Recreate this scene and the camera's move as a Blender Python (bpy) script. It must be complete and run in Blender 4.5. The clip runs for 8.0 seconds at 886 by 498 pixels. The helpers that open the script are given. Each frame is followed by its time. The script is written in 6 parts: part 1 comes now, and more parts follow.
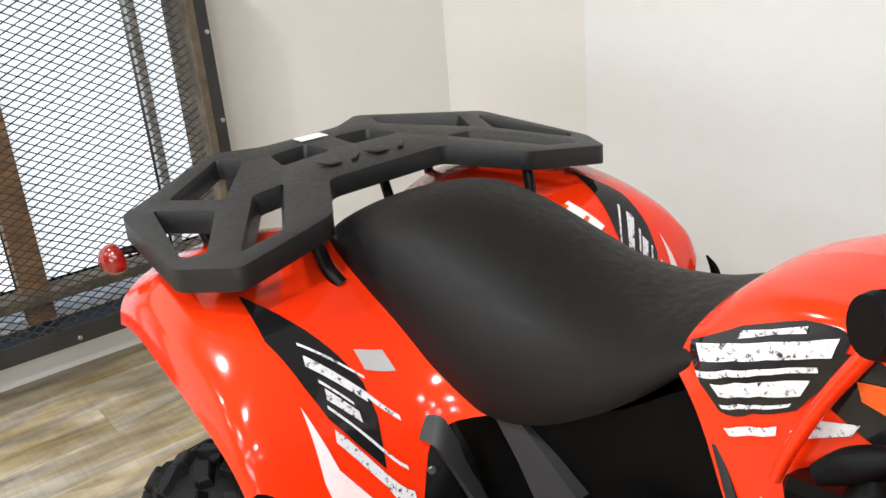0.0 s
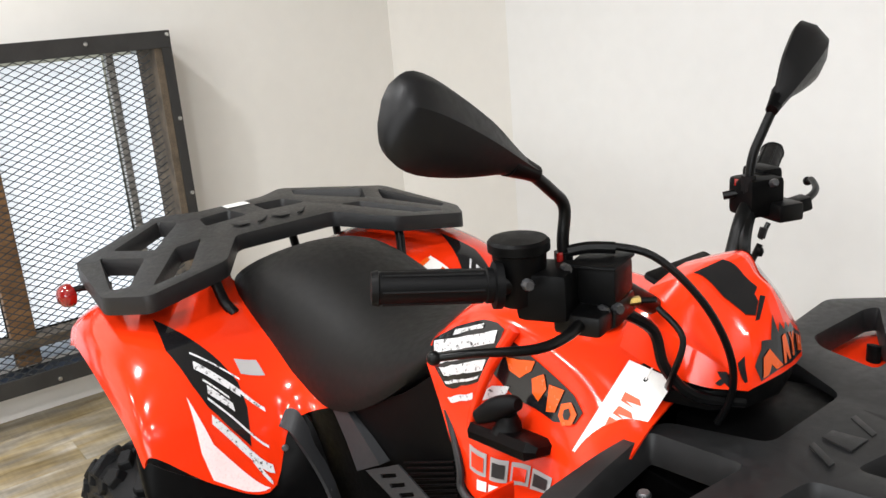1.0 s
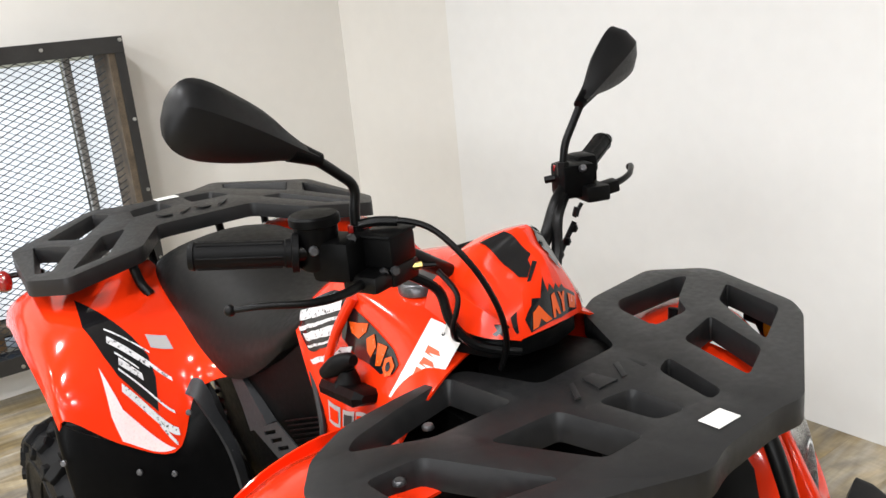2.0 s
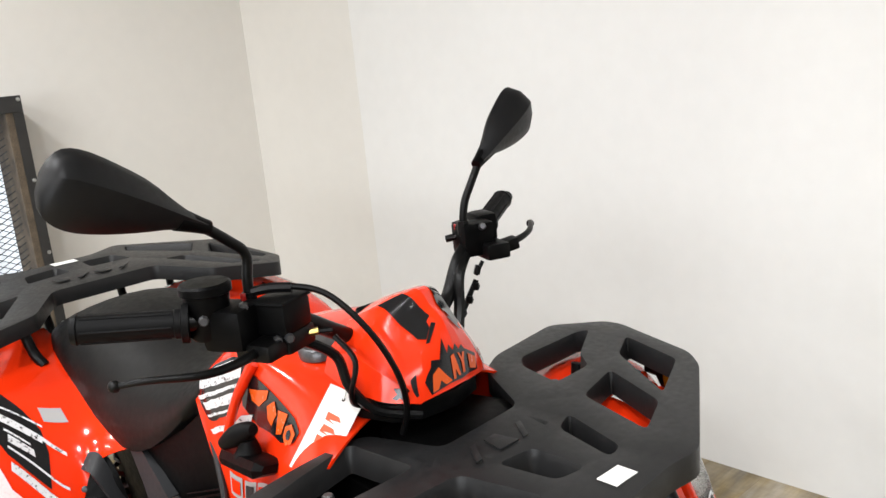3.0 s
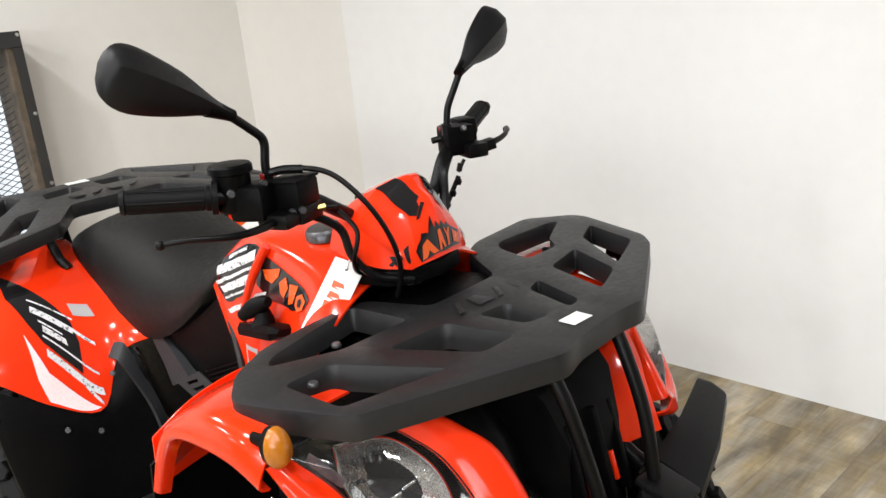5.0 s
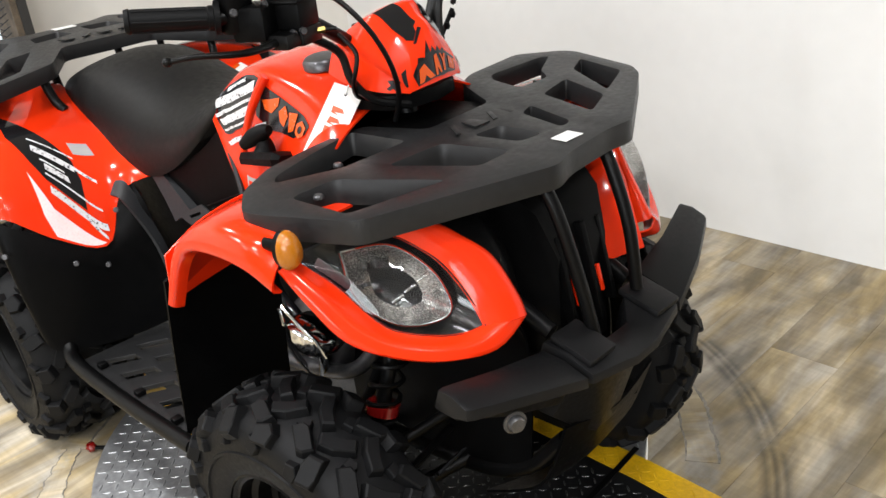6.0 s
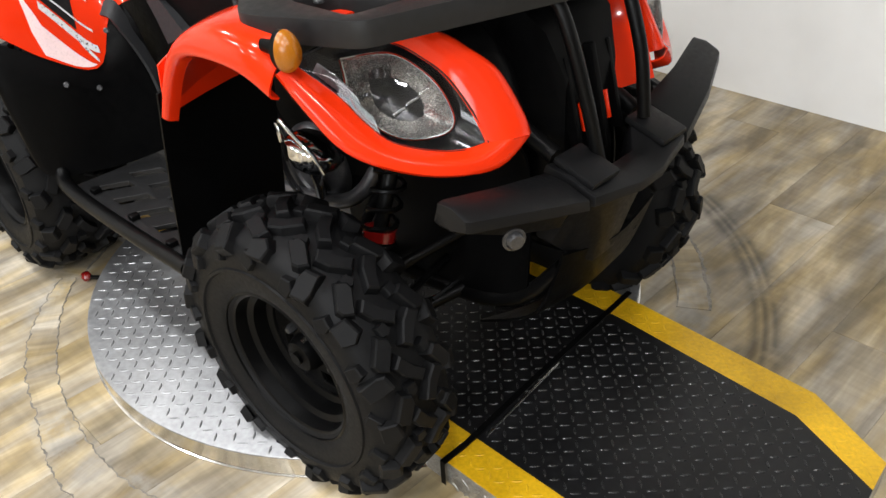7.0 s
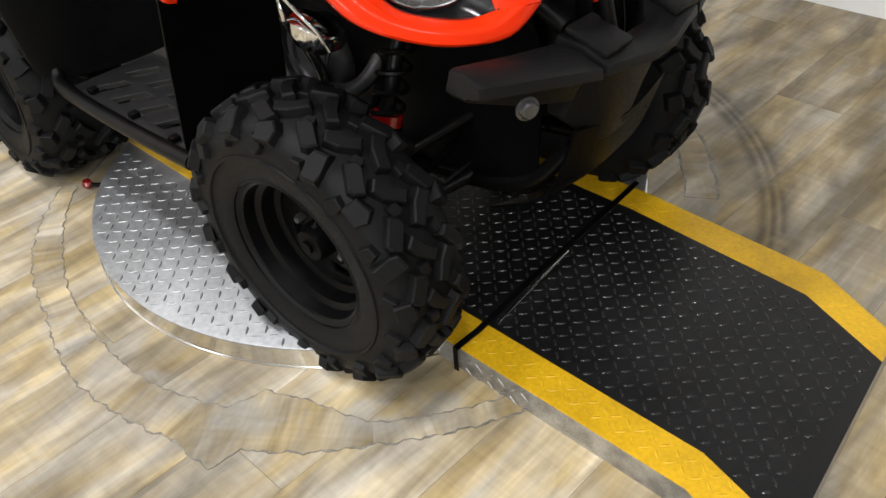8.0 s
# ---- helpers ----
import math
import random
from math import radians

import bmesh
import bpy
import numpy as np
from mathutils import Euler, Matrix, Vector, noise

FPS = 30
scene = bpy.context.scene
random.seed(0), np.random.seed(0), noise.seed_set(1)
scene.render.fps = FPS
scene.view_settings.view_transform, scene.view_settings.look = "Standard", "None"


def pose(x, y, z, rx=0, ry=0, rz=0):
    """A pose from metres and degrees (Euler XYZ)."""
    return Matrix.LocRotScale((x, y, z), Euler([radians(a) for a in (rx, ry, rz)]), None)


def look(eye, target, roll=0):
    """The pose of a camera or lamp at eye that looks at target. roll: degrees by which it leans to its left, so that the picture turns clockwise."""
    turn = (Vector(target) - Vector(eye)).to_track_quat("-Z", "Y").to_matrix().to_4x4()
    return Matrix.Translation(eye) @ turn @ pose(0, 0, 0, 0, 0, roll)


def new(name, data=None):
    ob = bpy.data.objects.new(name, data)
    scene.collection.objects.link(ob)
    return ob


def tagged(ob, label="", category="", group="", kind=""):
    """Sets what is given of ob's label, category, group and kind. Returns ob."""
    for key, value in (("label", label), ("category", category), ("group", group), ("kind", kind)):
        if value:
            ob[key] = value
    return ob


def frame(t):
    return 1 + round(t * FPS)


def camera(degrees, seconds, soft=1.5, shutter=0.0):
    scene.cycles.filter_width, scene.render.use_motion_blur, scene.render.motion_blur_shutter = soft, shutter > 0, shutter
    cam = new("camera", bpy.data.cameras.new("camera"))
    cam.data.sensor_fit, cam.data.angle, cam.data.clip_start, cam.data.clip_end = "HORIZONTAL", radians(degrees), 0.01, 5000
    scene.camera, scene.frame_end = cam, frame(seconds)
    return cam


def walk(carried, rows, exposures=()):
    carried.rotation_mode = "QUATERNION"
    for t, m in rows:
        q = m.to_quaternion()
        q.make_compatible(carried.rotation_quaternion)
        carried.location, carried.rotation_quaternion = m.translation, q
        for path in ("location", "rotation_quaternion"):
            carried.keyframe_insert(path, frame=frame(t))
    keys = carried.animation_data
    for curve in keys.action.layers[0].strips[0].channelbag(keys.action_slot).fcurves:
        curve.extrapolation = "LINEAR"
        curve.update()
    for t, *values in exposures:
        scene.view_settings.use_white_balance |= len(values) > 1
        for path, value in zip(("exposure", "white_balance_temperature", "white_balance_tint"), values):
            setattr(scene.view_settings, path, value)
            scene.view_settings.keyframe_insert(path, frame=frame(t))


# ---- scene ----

cam = camera(54.6, 8.0)
PATH = [
    (0, (-0.0045, -0.8040, 1.3148), (-1.5008, 0.3114, 0.5958), -5.12),
    (0.3, (0.1494, -0.8363, 1.3259), (-1.4194, 0.2303, 0.6927), -6.52),
    (0.5, (0.2761, -0.8442, 1.3488), (-1.2833, 0.2192, 0.6875), -5.18),
    (0.7, (0.3721, -0.8573, 1.3647), (-1.1571, 0.2494, 0.7038), -3.62),
    (1, (0.5034, -0.8307, 1.3721), (-1.0485, 0.3055, 0.8236), -4.75),
    (1.2, (0.6023, -0.8118, 1.3779), (-1.0103, 0.2356, 0.8278), -5.30),
    (1.5, (0.7134, -0.7928, 1.3701), (-0.9147, 0.2395, 0.8376), -3.82),
    (1.8, (0.7723, -0.7699, 1.3727), (-0.8180, 0.2978, 0.7974), -5.81),
    (2, (0.7891, -0.7560, 1.3730), (-0.7635, 0.3770, 0.8200), -5.50),
    (2.2, (0.7936, -0.7409, 1.3751), (-0.7331, 0.4257, 0.8198), -6.37),
    (3.3, (0.8083, -0.7072, 1.3949), (-0.6333, 0.6078, 0.9559), -5.21),
    (3.5, (0.8111, -0.6767, 1.4052), (-0.6395, 0.6167, 0.9331), -5.87),
    (4, (0.8349, -0.6693, 1.3870), (-0.6332, 0.6077, 0.9246), -6.74),
    (4.3, (0.8708, -0.6876, 1.3787), (-0.5926, 0.5787, 0.8739), -6.75),
    (4.5, (0.8873, -0.7450, 1.3670), (-0.5534, 0.5347, 0.8313), -5.47),
    (4.6, (0.9024, -0.7720, 1.3721), (-0.5349, 0.5083, 0.8286), -5.71),
    (4.7, (0.9179, -0.8031, 1.3646), (-0.5092, 0.4878, 0.8197), -6.08),
    (5.8, (0.9941, -0.9547, 1.3083), (-0.3543, 0.3044, 0.5358), -6.15),
    (6, (0.9963, -0.9578, 1.2902), (-0.3323, 0.2736, 0.4425), -6.05),
    (6.2, (0.9840, -0.9508, 1.2735), (-0.3118, 0.2855, 0.3833), -5.13),
    (6.5, (0.9956, -0.9660, 1.2523), (-0.2920, 0.2214, 0.2867), -4.84),
    (7, (0.9955, -0.9791, 1.2075), (-0.2371, 0.1463, 0.1056), -4.18),
    (7.2, (0.9867, -0.9813, 1.1908), (-0.2087, 0.1242, 0.0294), -3.59),
    (7.5, (0.9974, -0.9970, 1.1668), (-0.1807, 0.0782, -0.0398), -3.64),
    (8, (0.9978, -1.0204, 1.1438), (-0.1649, 0.0345, -0.0952), -5.70),
]
EXPOSURES = [(0, 0.14), (0.5, 0.12), (1.5, 0.13), (2.2, 0.14), (3.3, 0.14), (4.5, 0.12), (5.8, 0.14), (6.5, 0.08), (7, -0.08), (7.5, -0.20), (8, -0.22)]
walk(cam, [(t, look(eye, target, roll)) for t, eye, target, roll in PATH], EXPOSURES)

# ---- light ----
world = bpy.data.worlds.new("world")
scene.world = world
world.use_nodes = True
wn = world.node_tree.nodes
sky = wn.new("ShaderNodeTexSky")
sky.sky_type, sky.sun_disc = "NISHITA", False
sky.sun_elevation, sky.sun_rotation = radians(40), radians(120)
world.node_tree.links.new(sky.outputs[0], wn["Background"].inputs[0])
wn["Background"].inputs[1].default_value = 0.1


def area_lamp(name, m, sx, sy, watts, colour, shape="RECTANGLE"):
    d = bpy.data.lights.new(name, "AREA")
    d.shape, d.size, d.size_y, d.energy, d.color = shape, sx, sy, watts, colour
    ob = new(name, d)
    ob.matrix_world = m
    return ob


# round ceiling downlights (their rims are built with the ceiling)
DOWNLIGHTS = [(x, y) for y in (-0.95, -2.35, -3.75) for x in (-1.9, -0.4, 1.1, 2.6)]
CEIL = 2.75
for lx, ly in DOWNLIGHTS:
    area_lamp("downlight_lamp", pose(lx, ly, CEIL - 0.03), 0.20, 0.20, 25, (0.98, 0.985, 1.0), "DISK")
# added light from the camera side, as from an assumed, unseen shop window
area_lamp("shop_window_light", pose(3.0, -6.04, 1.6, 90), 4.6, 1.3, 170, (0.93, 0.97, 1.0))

# ---- materials ----


def material(name, colour, rough=0.5, metal=0.0, var=0.0, scale=8.0, bump=0.0, bump_scale=60.0, coat=0.0, spec=0.5, fine=0.0):
    """A principled surface with broad variation (var), fine grain (fine) and a fine relief (bump)."""
    m = bpy.data.materials.new(name)
    m.use_nodes = True
    nt = m.node_tree
    b = nt.nodes["Principled BSDF"]
    b.inputs["Base Color"].default_value = (*colour, 1)
    b.inputs["Roughness"].default_value = rough
    b.inputs["Metallic"].default_value = metal
    b.inputs["Specular IOR Level"].default_value = spec
    b.inputs["Coat Weight"].default_value = coat
    b.inputs["Coat Roughness"].default_value = 0.06
    co = nt.nodes.new("ShaderNodeTexCoord")
    if var or fine:
        n1 = nt.nodes.new("ShaderNodeTexNoise")
        n1.inputs["Scale"].default_value = scale
        n1.inputs["Detail"].default_value = 5
        nt.links.new(co.outputs["Object"], n1.inputs["Vector"])
        n2 = nt.nodes.new("ShaderNodeTexNoise")
        n2.inputs["Scale"].default_value = scale * 14
        n2.inputs["Detail"].default_value = 4
        nt.links.new(co.outputs["Object"], n2.inputs["Vector"])
        r1 = nt.nodes.new("ShaderNodeMapRange")
        r1.inputs[1].default_value, r1.inputs[2].default_value = 0.3, 0.7
        r1.inputs[3].default_value, r1.inputs[4].default_value = 1 - var, 1 + var
        nt.links.new(n1.outputs[0], r1.inputs[0])
        r2 = nt.nodes.new("ShaderNodeMapRange")
        r2.inputs[1].default_value, r2.inputs[2].default_value = 0.3, 0.7
        r2.inputs[3].default_value, r2.inputs[4].default_value = 1 - fine, 1 + fine
        nt.links.new(n2.outputs[0], r2.inputs[0])
        mul = nt.nodes.new("ShaderNodeMath")
        mul.operation = "MULTIPLY"
        nt.links.new(r1.outputs[0], mul.inputs[0])
        nt.links.new(r2.outputs[0], mul.inputs[1])
        vm = nt.nodes.new("ShaderNodeVectorMath")
        vm.operation = "SCALE"
        vm.inputs[0].default_value = colour
        nt.links.new(mul.outputs[0], vm.inputs["Scale"])
        nt.links.new(vm.outputs[0], b.inputs["Base Color"])
        rr = nt.nodes.new("ShaderNodeMapRange")
        rr.inputs[1].default_value, rr.inputs[2].default_value = 0.3, 0.7
        rr.inputs[3].default_value, rr.inputs[4].default_value = max(0.02, rough * 0.85), min(1, rough * 1.15)
        nt.links.new(n2.outputs[0], rr.inputs[0])
        nt.links.new(rr.outputs[0], b.inputs["Roughness"])
    if bump:
        n3 = nt.nodes.new("ShaderNodeTexNoise")
        n3.inputs["Scale"].default_value = bump_scale
        n3.inputs["Detail"].default_value = 3
        nt.links.new(co.outputs["Object"], n3.inputs["Vector"])
        bp = nt.nodes.new("ShaderNodeBump")
        bp.inputs["Strength"].default_value = bump
        bp.inputs["Distance"].default_value = 0.0004
        nt.links.new(n3.outputs[0], bp.inputs["Height"])
        nt.links.new(bp.outputs[0], b.inputs["Normal"])
    return m


RED = material("red_gloss_plastic", (0.76, 0.030, 0.004), 0.14, coat=0.2, var=0.02, scale=3, spec=0.3)
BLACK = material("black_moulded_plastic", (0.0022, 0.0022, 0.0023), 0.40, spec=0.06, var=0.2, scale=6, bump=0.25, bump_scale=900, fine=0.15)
RACK = material("textured_rack_plastic", (0.0125, 0.0125, 0.0129), 0.43, spec=0.31, var=0.15, scale=7, bump=0.35, bump_scale=700, fine=0.12)
GREYP = material("charcoal_plastic", (0.020, 0.0205, 0.022), 0.5, spec=0.3, var=0.15, scale=9, bump=0.2, bump_scale=800, fine=0.1)
VINYL = material("seat_vinyl", (0.0062, 0.0060, 0.0057), 0.52, spec=0.17, var=0.15, scale=5, bump=0.45, bump_scale=420, fine=0.12)
RUBBER = material("tyre_rubber", (0.0055, 0.0056, 0.006), 0.55, spec=0.14, var=0.25, scale=10, bump=0.4, bump_scale=260, fine=0.2)
GRIPR = material("grip_rubber", (0.003, 0.003, 0.0032), 0.5, spec=0.09, var=0.1, bump=0.3, bump_scale=500, fine=0.1)
STEEL = material("black_painted_steel", (0.0024, 0.0024, 0.0025), 0.36, spec=0.15, var=0.2, scale=12)
GLOSSB = material("gloss_black", (0.008, 0.008, 0.009), 0.12, coat=0.5)
CHROME = material("chrome", (0.75, 0.76, 0.78), 0.12, 1.0, var=0.1, scale=20)
ZINC = material("zinc_bolt", (0.55, 0.55, 0.53), 0.35, 1.0, var=0.2, scale=60)
ALU = material("cast_aluminium", (0.55, 0.56, 0.57), 0.38, 1.0, var=0.2, scale=25, bump=0.2, bump_scale=200, fine=0.15)
BRASS = material("brass", (0.40, 0.28, 0.09), 0.32, 1.0, var=0.2, scale=40)
PINKW = material("translucent_white_decal", (0.82, 0.62, 0.62), 0.3, var=0.06, scale=14, fine=0.05)
DECALB = material("black_decal", (0.008, 0.008, 0.009), 0.10, spec=0.5)
ORANGE = material("orange_decal", (0.64, 0.085, 0.008), 0.25, var=0.05)
PAPER = material("white_card", (0.78, 0.77, 0.74), 0.55, var=0.03, scale=20, fine=0.02)
CARDRED = material("red_print", (0.78, 0.10, 0.04), 0.5)
LABELG = material("label_print", (0.34, 0.33, 0.33), 0.5)
AMBER = material("amber_lens", (0.36, 0.115, 0.004), 0.25, coat=0.2, var=0.1, scale=60, bump=0.3, bump_scale=300)
REDLENS = material("red_lens", (0.20, 0.006, 0.005), 0.12, coat=0.6)
DARKALU = material("dark_cast_aluminium", (0.10, 0.10, 0.105), 0.35, 0.8, var=0.3, scale=30, bump=0.2, bump_scale=200, fine=0.2)
REDSPRING = material("red_spring_paint", (0.022, 0.0022, 0.002), 0.35, var=0.1)
REFLECT = material("vacuum_metallised_reflector", (0.40, 0.39, 0.37), 0.26, 0.9, var=0.25, scale=38, bump=0.25, bump_scale=45)
BUMPER = material("matt_bumper_plastic", (0.006, 0.006, 0.0064), 0.45, spec=0.18, var=0.15, scale=9, bump=0.3, bump_scale=800, fine=0.1)
MIRROR = material("mirror_glass", (0.9, 0.9, 0.9), 0.02, 1.0)


def glass_material(name, tint, rough=0.02):
    m = bpy.data.materials.new(name)
    m.use_nodes = True
    b = m.node_tree.nodes["Principled BSDF"]
    b.inputs["Base Color"].default_value = (*tint, 1)
    b.inputs["Transmission Weight"].default_value = 1.0
    b.inputs["Roughness"].default_value = rough
    b.inputs["IOR"].default_value = 1.45
    return m


LENS = glass_material("clear_lens", (0.97, 0.98, 0.98))


def scratched_white():
    """White decal print worn off in flecks, black beneath."""
    m = material("worn_white_print", (0.74, 0.74, 0.75), 0.3)
    nt = m.node_tree
    b = nt.nodes["Principled BSDF"]
    co = nt.nodes.new("ShaderNodeTexCoord")
    n = nt.nodes.new("ShaderNodeTexNoise")
    n.inputs["Scale"].default_value, n.inputs["Detail"].default_value, n.inputs["Roughness"].default_value = 110, 7, 0.72
    nt.links.new(co.outputs["Object"], n.inputs["Vector"])
    r = nt.nodes.new("ShaderNodeValToRGB")
    r.color_ramp.elements[0].position, r.color_ramp.elements[0].color = 0.39, (0.015, 0.015, 0.016, 1)
    r.color_ramp.elements[1].position, r.color_ramp.elements[1].color = 0.46, (0.62, 0.62, 0.63, 1)
    nt.links.new(n.outputs[0], r.inputs[0])
    nt.links.new(r.outputs[0], b.inputs["Base Color"])
    return m


WORN = scratched_white()


def wall_material(name, colour):
    return material(name, colour, 0.75, var=0.025, scale=1.2, bump=0.12, bump_scale=180, fine=0.012, spec=0.3)


WALL = wall_material("white_wall_paint", (0.83, 0.825, 0.81))
WALLT = wall_material("cream_wall_paint", (0.775, 0.75, 0.705))
# ceiling and far walls are out of view; kept dark to cut bounce light
CEILM = wall_material("ceiling_paint", (0.40, 0.40, 0.39))
FARW = wall_material("grey_panel_paint", (0.16, 0.155, 0.15))


def plank_material():
    """Weathered oak vinyl: long grain along the plank (local x), each plank its own tone."""
    m = bpy.data.materials.new("weathered_oak_vinyl")
    m.use_nodes = True
    nt = m.node_tree
    L = nt.links.new
    b = nt.nodes["Principled BSDF"]
    oi = nt.nodes.new("ShaderNodeObjectInfo")
    co = nt.nodes.new("ShaderNodeTexCoord")
    off = nt.nodes.new("ShaderNodeVectorMath")
    off.operation = "MULTIPLY_ADD"
    comb = nt.nodes.new("ShaderNodeCombineXYZ")
    for k in range(3):
        L(oi.outputs["Random"], comb.inputs[k])
    off.inputs[1].default_value = (37, 53, 11)
    L(comb.outputs[0], off.inputs[0])
    L(co.outputs["Object"], off.inputs[2])
    mp = nt.nodes.new("ShaderNodeMapping")
    mp.inputs["Scale"].default_value = (1.5, 7.5, 1)
    L(off.outputs[0], mp.inputs[0])
    grain = nt.nodes.new("ShaderNodeTexNoise")
    grain.inputs["Scale"].default_value, grain.inputs["Detail"].default_value, grain.inputs["Roughness"].default_value = 2.2, 6, 0.52
    grain.inputs["Distortion"].default_value = 1.1
    L(mp.outputs[0], grain.inputs["Vector"])
    mp2 = nt.nodes.new("ShaderNodeMapping")
    mp2.inputs["Scale"].default_value = (2.2, 5, 1)
    L(off.outputs[0], mp2.inputs[0])
    blot = nt.nodes.new("ShaderNodeTexNoise")
    blot.inputs["Scale"].default_value, blot.inputs["Detail"].default_value = 1.4, 5
    L(mp2.outputs[0], blot.inputs["Vector"])
    ramp = nt.nodes.new("ShaderNodeValToRGB")
    e = ramp.color_ramp.elements
    e[0].position, e[0].color = 0.28, (0.135, 0.102, 0.060, 1)
    e[1].position, e[1].color = 0.68, (0.60, 0.50, 0.335, 1)
    mid = e.new(0.47)
    mid.color = (0.35, 0.28, 0.172, 1)
    add = nt.nodes.new("ShaderNodeMath")
    add.operation = "ADD"
    half = nt.nodes.new("ShaderNodeMath")
    half.operation = "MULTIPLY"
    half.inputs[1].default_value = 0.55
    L(grain.outputs[0], half.inputs[0])
    half2 = nt.nodes.new("ShaderNodeMath")
    half2.operation = "MULTIPLY"
    half2.inputs[1].default_value = 0.50
    L(blot.outputs[0], half2.inputs[0])
    L(half.outputs[0], add.inputs[0])
    L(half2.outputs[0], add.inputs[1])
    L(add.outputs[0], ramp.inputs[0])
    tone = nt.nodes.new("ShaderNodeMapRange")
    tone.inputs[3].default_value, tone.inputs[4].default_value = 0.90, 1.09
    L(oi.outputs["Random"], tone.inputs[0])
    mp4 = nt.nodes.new("ShaderNodeMapping")
    mp4.inputs["Scale"].default_value = (9, 120, 1)
    L(off.outputs[0], mp4.inputs[0])
    fibre = nt.nodes.new("ShaderNodeTexNoise")
    fibre.inputs["Scale"].default_value, fibre.inputs["Detail"].default_value = 1.0, 6
    L(mp4.outputs[0], fibre.inputs["Vector"])
    fr = nt.nodes.new("ShaderNodeMapRange")
    fr.inputs[1].default_value, fr.inputs[2].default_value, fr.inputs[3].default_value, fr.inputs[4].default_value = 0.3, 0.7, 0.90, 1.08
    L(fibre.outputs[0], fr.inputs[0])
    # greyed and browned areas of the print
    mp5 = nt.nodes.new("ShaderNodeMapping")
    mp5.inputs["Scale"].default_value = (2.0, 7, 1)
    L(off.outputs[0], mp5.inputs[0])
    hue = nt.nodes.new("ShaderNodeTexNoise")
    hue.inputs["Scale"].default_value, hue.inputs["Detail"].default_value, hue.inputs["Distortion"].default_value = 1.7, 5, 0.6
    L(mp5.outputs[0], hue.inputs["Vector"])
    hr = nt.nodes.new("ShaderNodeMapRange")
    hr.inputs[1].default_value, hr.inputs[2].default_value, hr.inputs[3].default_value, hr.inputs[4].default_value = 0.36, 0.64, 0.62, 1.28
    L(hue.outputs[0], hr.inputs[0])
    sat = nt.nodes.new("ShaderNodeHueSaturation")
    L(hr.outputs[0], sat.inputs["Saturation"])
    L(ramp.outputs[0], sat.inputs["Color"])
    # saw marks across the grain
    mp6 = nt.nodes.new("ShaderNodeMapping")
    mp6.inputs["Scale"].default_value = (75, 5, 1)
    L(off.outputs[0], mp6.inputs[0])
    saw = nt.nodes.new("ShaderNodeTexNoise")
    saw.inputs["Scale"].default_value, saw.inputs["Detail"].default_value = 1.0, 4
    L(mp6.outputs[0], saw.inputs["Vector"])
    sr = nt.nodes.new("ShaderNodeMapRange")
    sr.inputs[1].default_value, sr.inputs[2].default_value, sr.inputs[3].default_value, sr.inputs[4].default_value = 0.3, 0.7, 0.91, 1.07
    L(saw.outputs[0], sr.inputs[0])
    # long dirty streaks across the boards and black tyre arcs round the turntable
    geo = nt.nodes.new("ShaderNodeNewGeometry")
    mp3 = nt.nodes.new("ShaderNodeMapping")
    mp3.inputs["Scale"].default_value = (4.6, 1.5, 1)
    L(geo.outputs["Position"], mp3.inputs[0])
    dirt = nt.nodes.new("ShaderNodeTexNoise")
    dirt.inputs["Scale"].default_value, dirt.inputs["Detail"].default_value, dirt.inputs["Distortion"].default_value = 1.3, 7, 0.8
    L(mp3.outputs[0], dirt.inputs["Vector"])
    dr = nt.nodes.new("ShaderNodeMapRange")
    dr.inputs[1].default_value, dr.inputs[2].default_value, dr.inputs[3].default_value, dr.inputs[4].default_value = 0.36, 0.60, 0.50, 1.06
    L(dirt.outputs[0], dr.inputs[0])
    dist = nt.nodes.new("ShaderNodeVectorMath")
    dist.operation = "DISTANCE"
    dist.inputs[1].default_value = (-0.42, 0.06, 0)
    L(geo.outputs["Position"], dist.inputs[0])
    arc = nt.nodes.new("ShaderNodeValToRGB")
    ar = arc.color_ramp
    ar.elements[0].position, ar.elements[0].color = 0.885, (1, 1, 1, 1)
    ar.elements[1].position, ar.elements[1].color = 0.99, (1, 1, 1, 1)
    for pos, val in ((0.905, 0.40), (0.918, 0.75), (0.927, 0.30), (0.938, 0.7), (0.947, 0.30), (0.962, 0.65)):
        ar.elements.new(pos).color = (val, val, val, 1)
    L(dist.outputs["Value"], arc.inputs[0])
    sx = nt.nodes.new("ShaderNodeSeparateXYZ")
    L(geo.outputs["Position"], sx.inputs[0])
    side = nt.nodes.new("ShaderNodeMapRange")
    side.inputs[1].default_value, side.inputs[2].default_value = 0.30, 0.42
    L(sx.outputs["Y"], side.inputs[0])
    worn = nt.nodes.new("ShaderNodeTexNoise")
    worn.inputs["Scale"].default_value, worn.inputs["Detail"].default_value = 9, 6
    L(geo.outputs["Position"], worn.inputs["Vector"])
    wr = nt.nodes.new("ShaderNodeMapRange")
    wr.inputs[1].default_value, wr.inputs[2].default_value = 0.32, 0.5
    L(worn.outputs[0], wr.inputs[0])
    both_m = nt.nodes.new("ShaderNodeMath")
    both_m.operation = "MULTIPLY"
    L(side.outputs[0], both_m.inputs[0])
    L(wr.outputs[0], both_m.inputs[1])
    mixa = nt.nodes.new("ShaderNodeMix")
    L(both_m.outputs[0], mixa.inputs[0])
    mixa.inputs[2].default_value = 1.0
    L(arc.outputs[0], mixa.inputs[3])
    t1 = nt.nodes.new("ShaderNodeMath")
    t1.operation = "MULTIPLY"
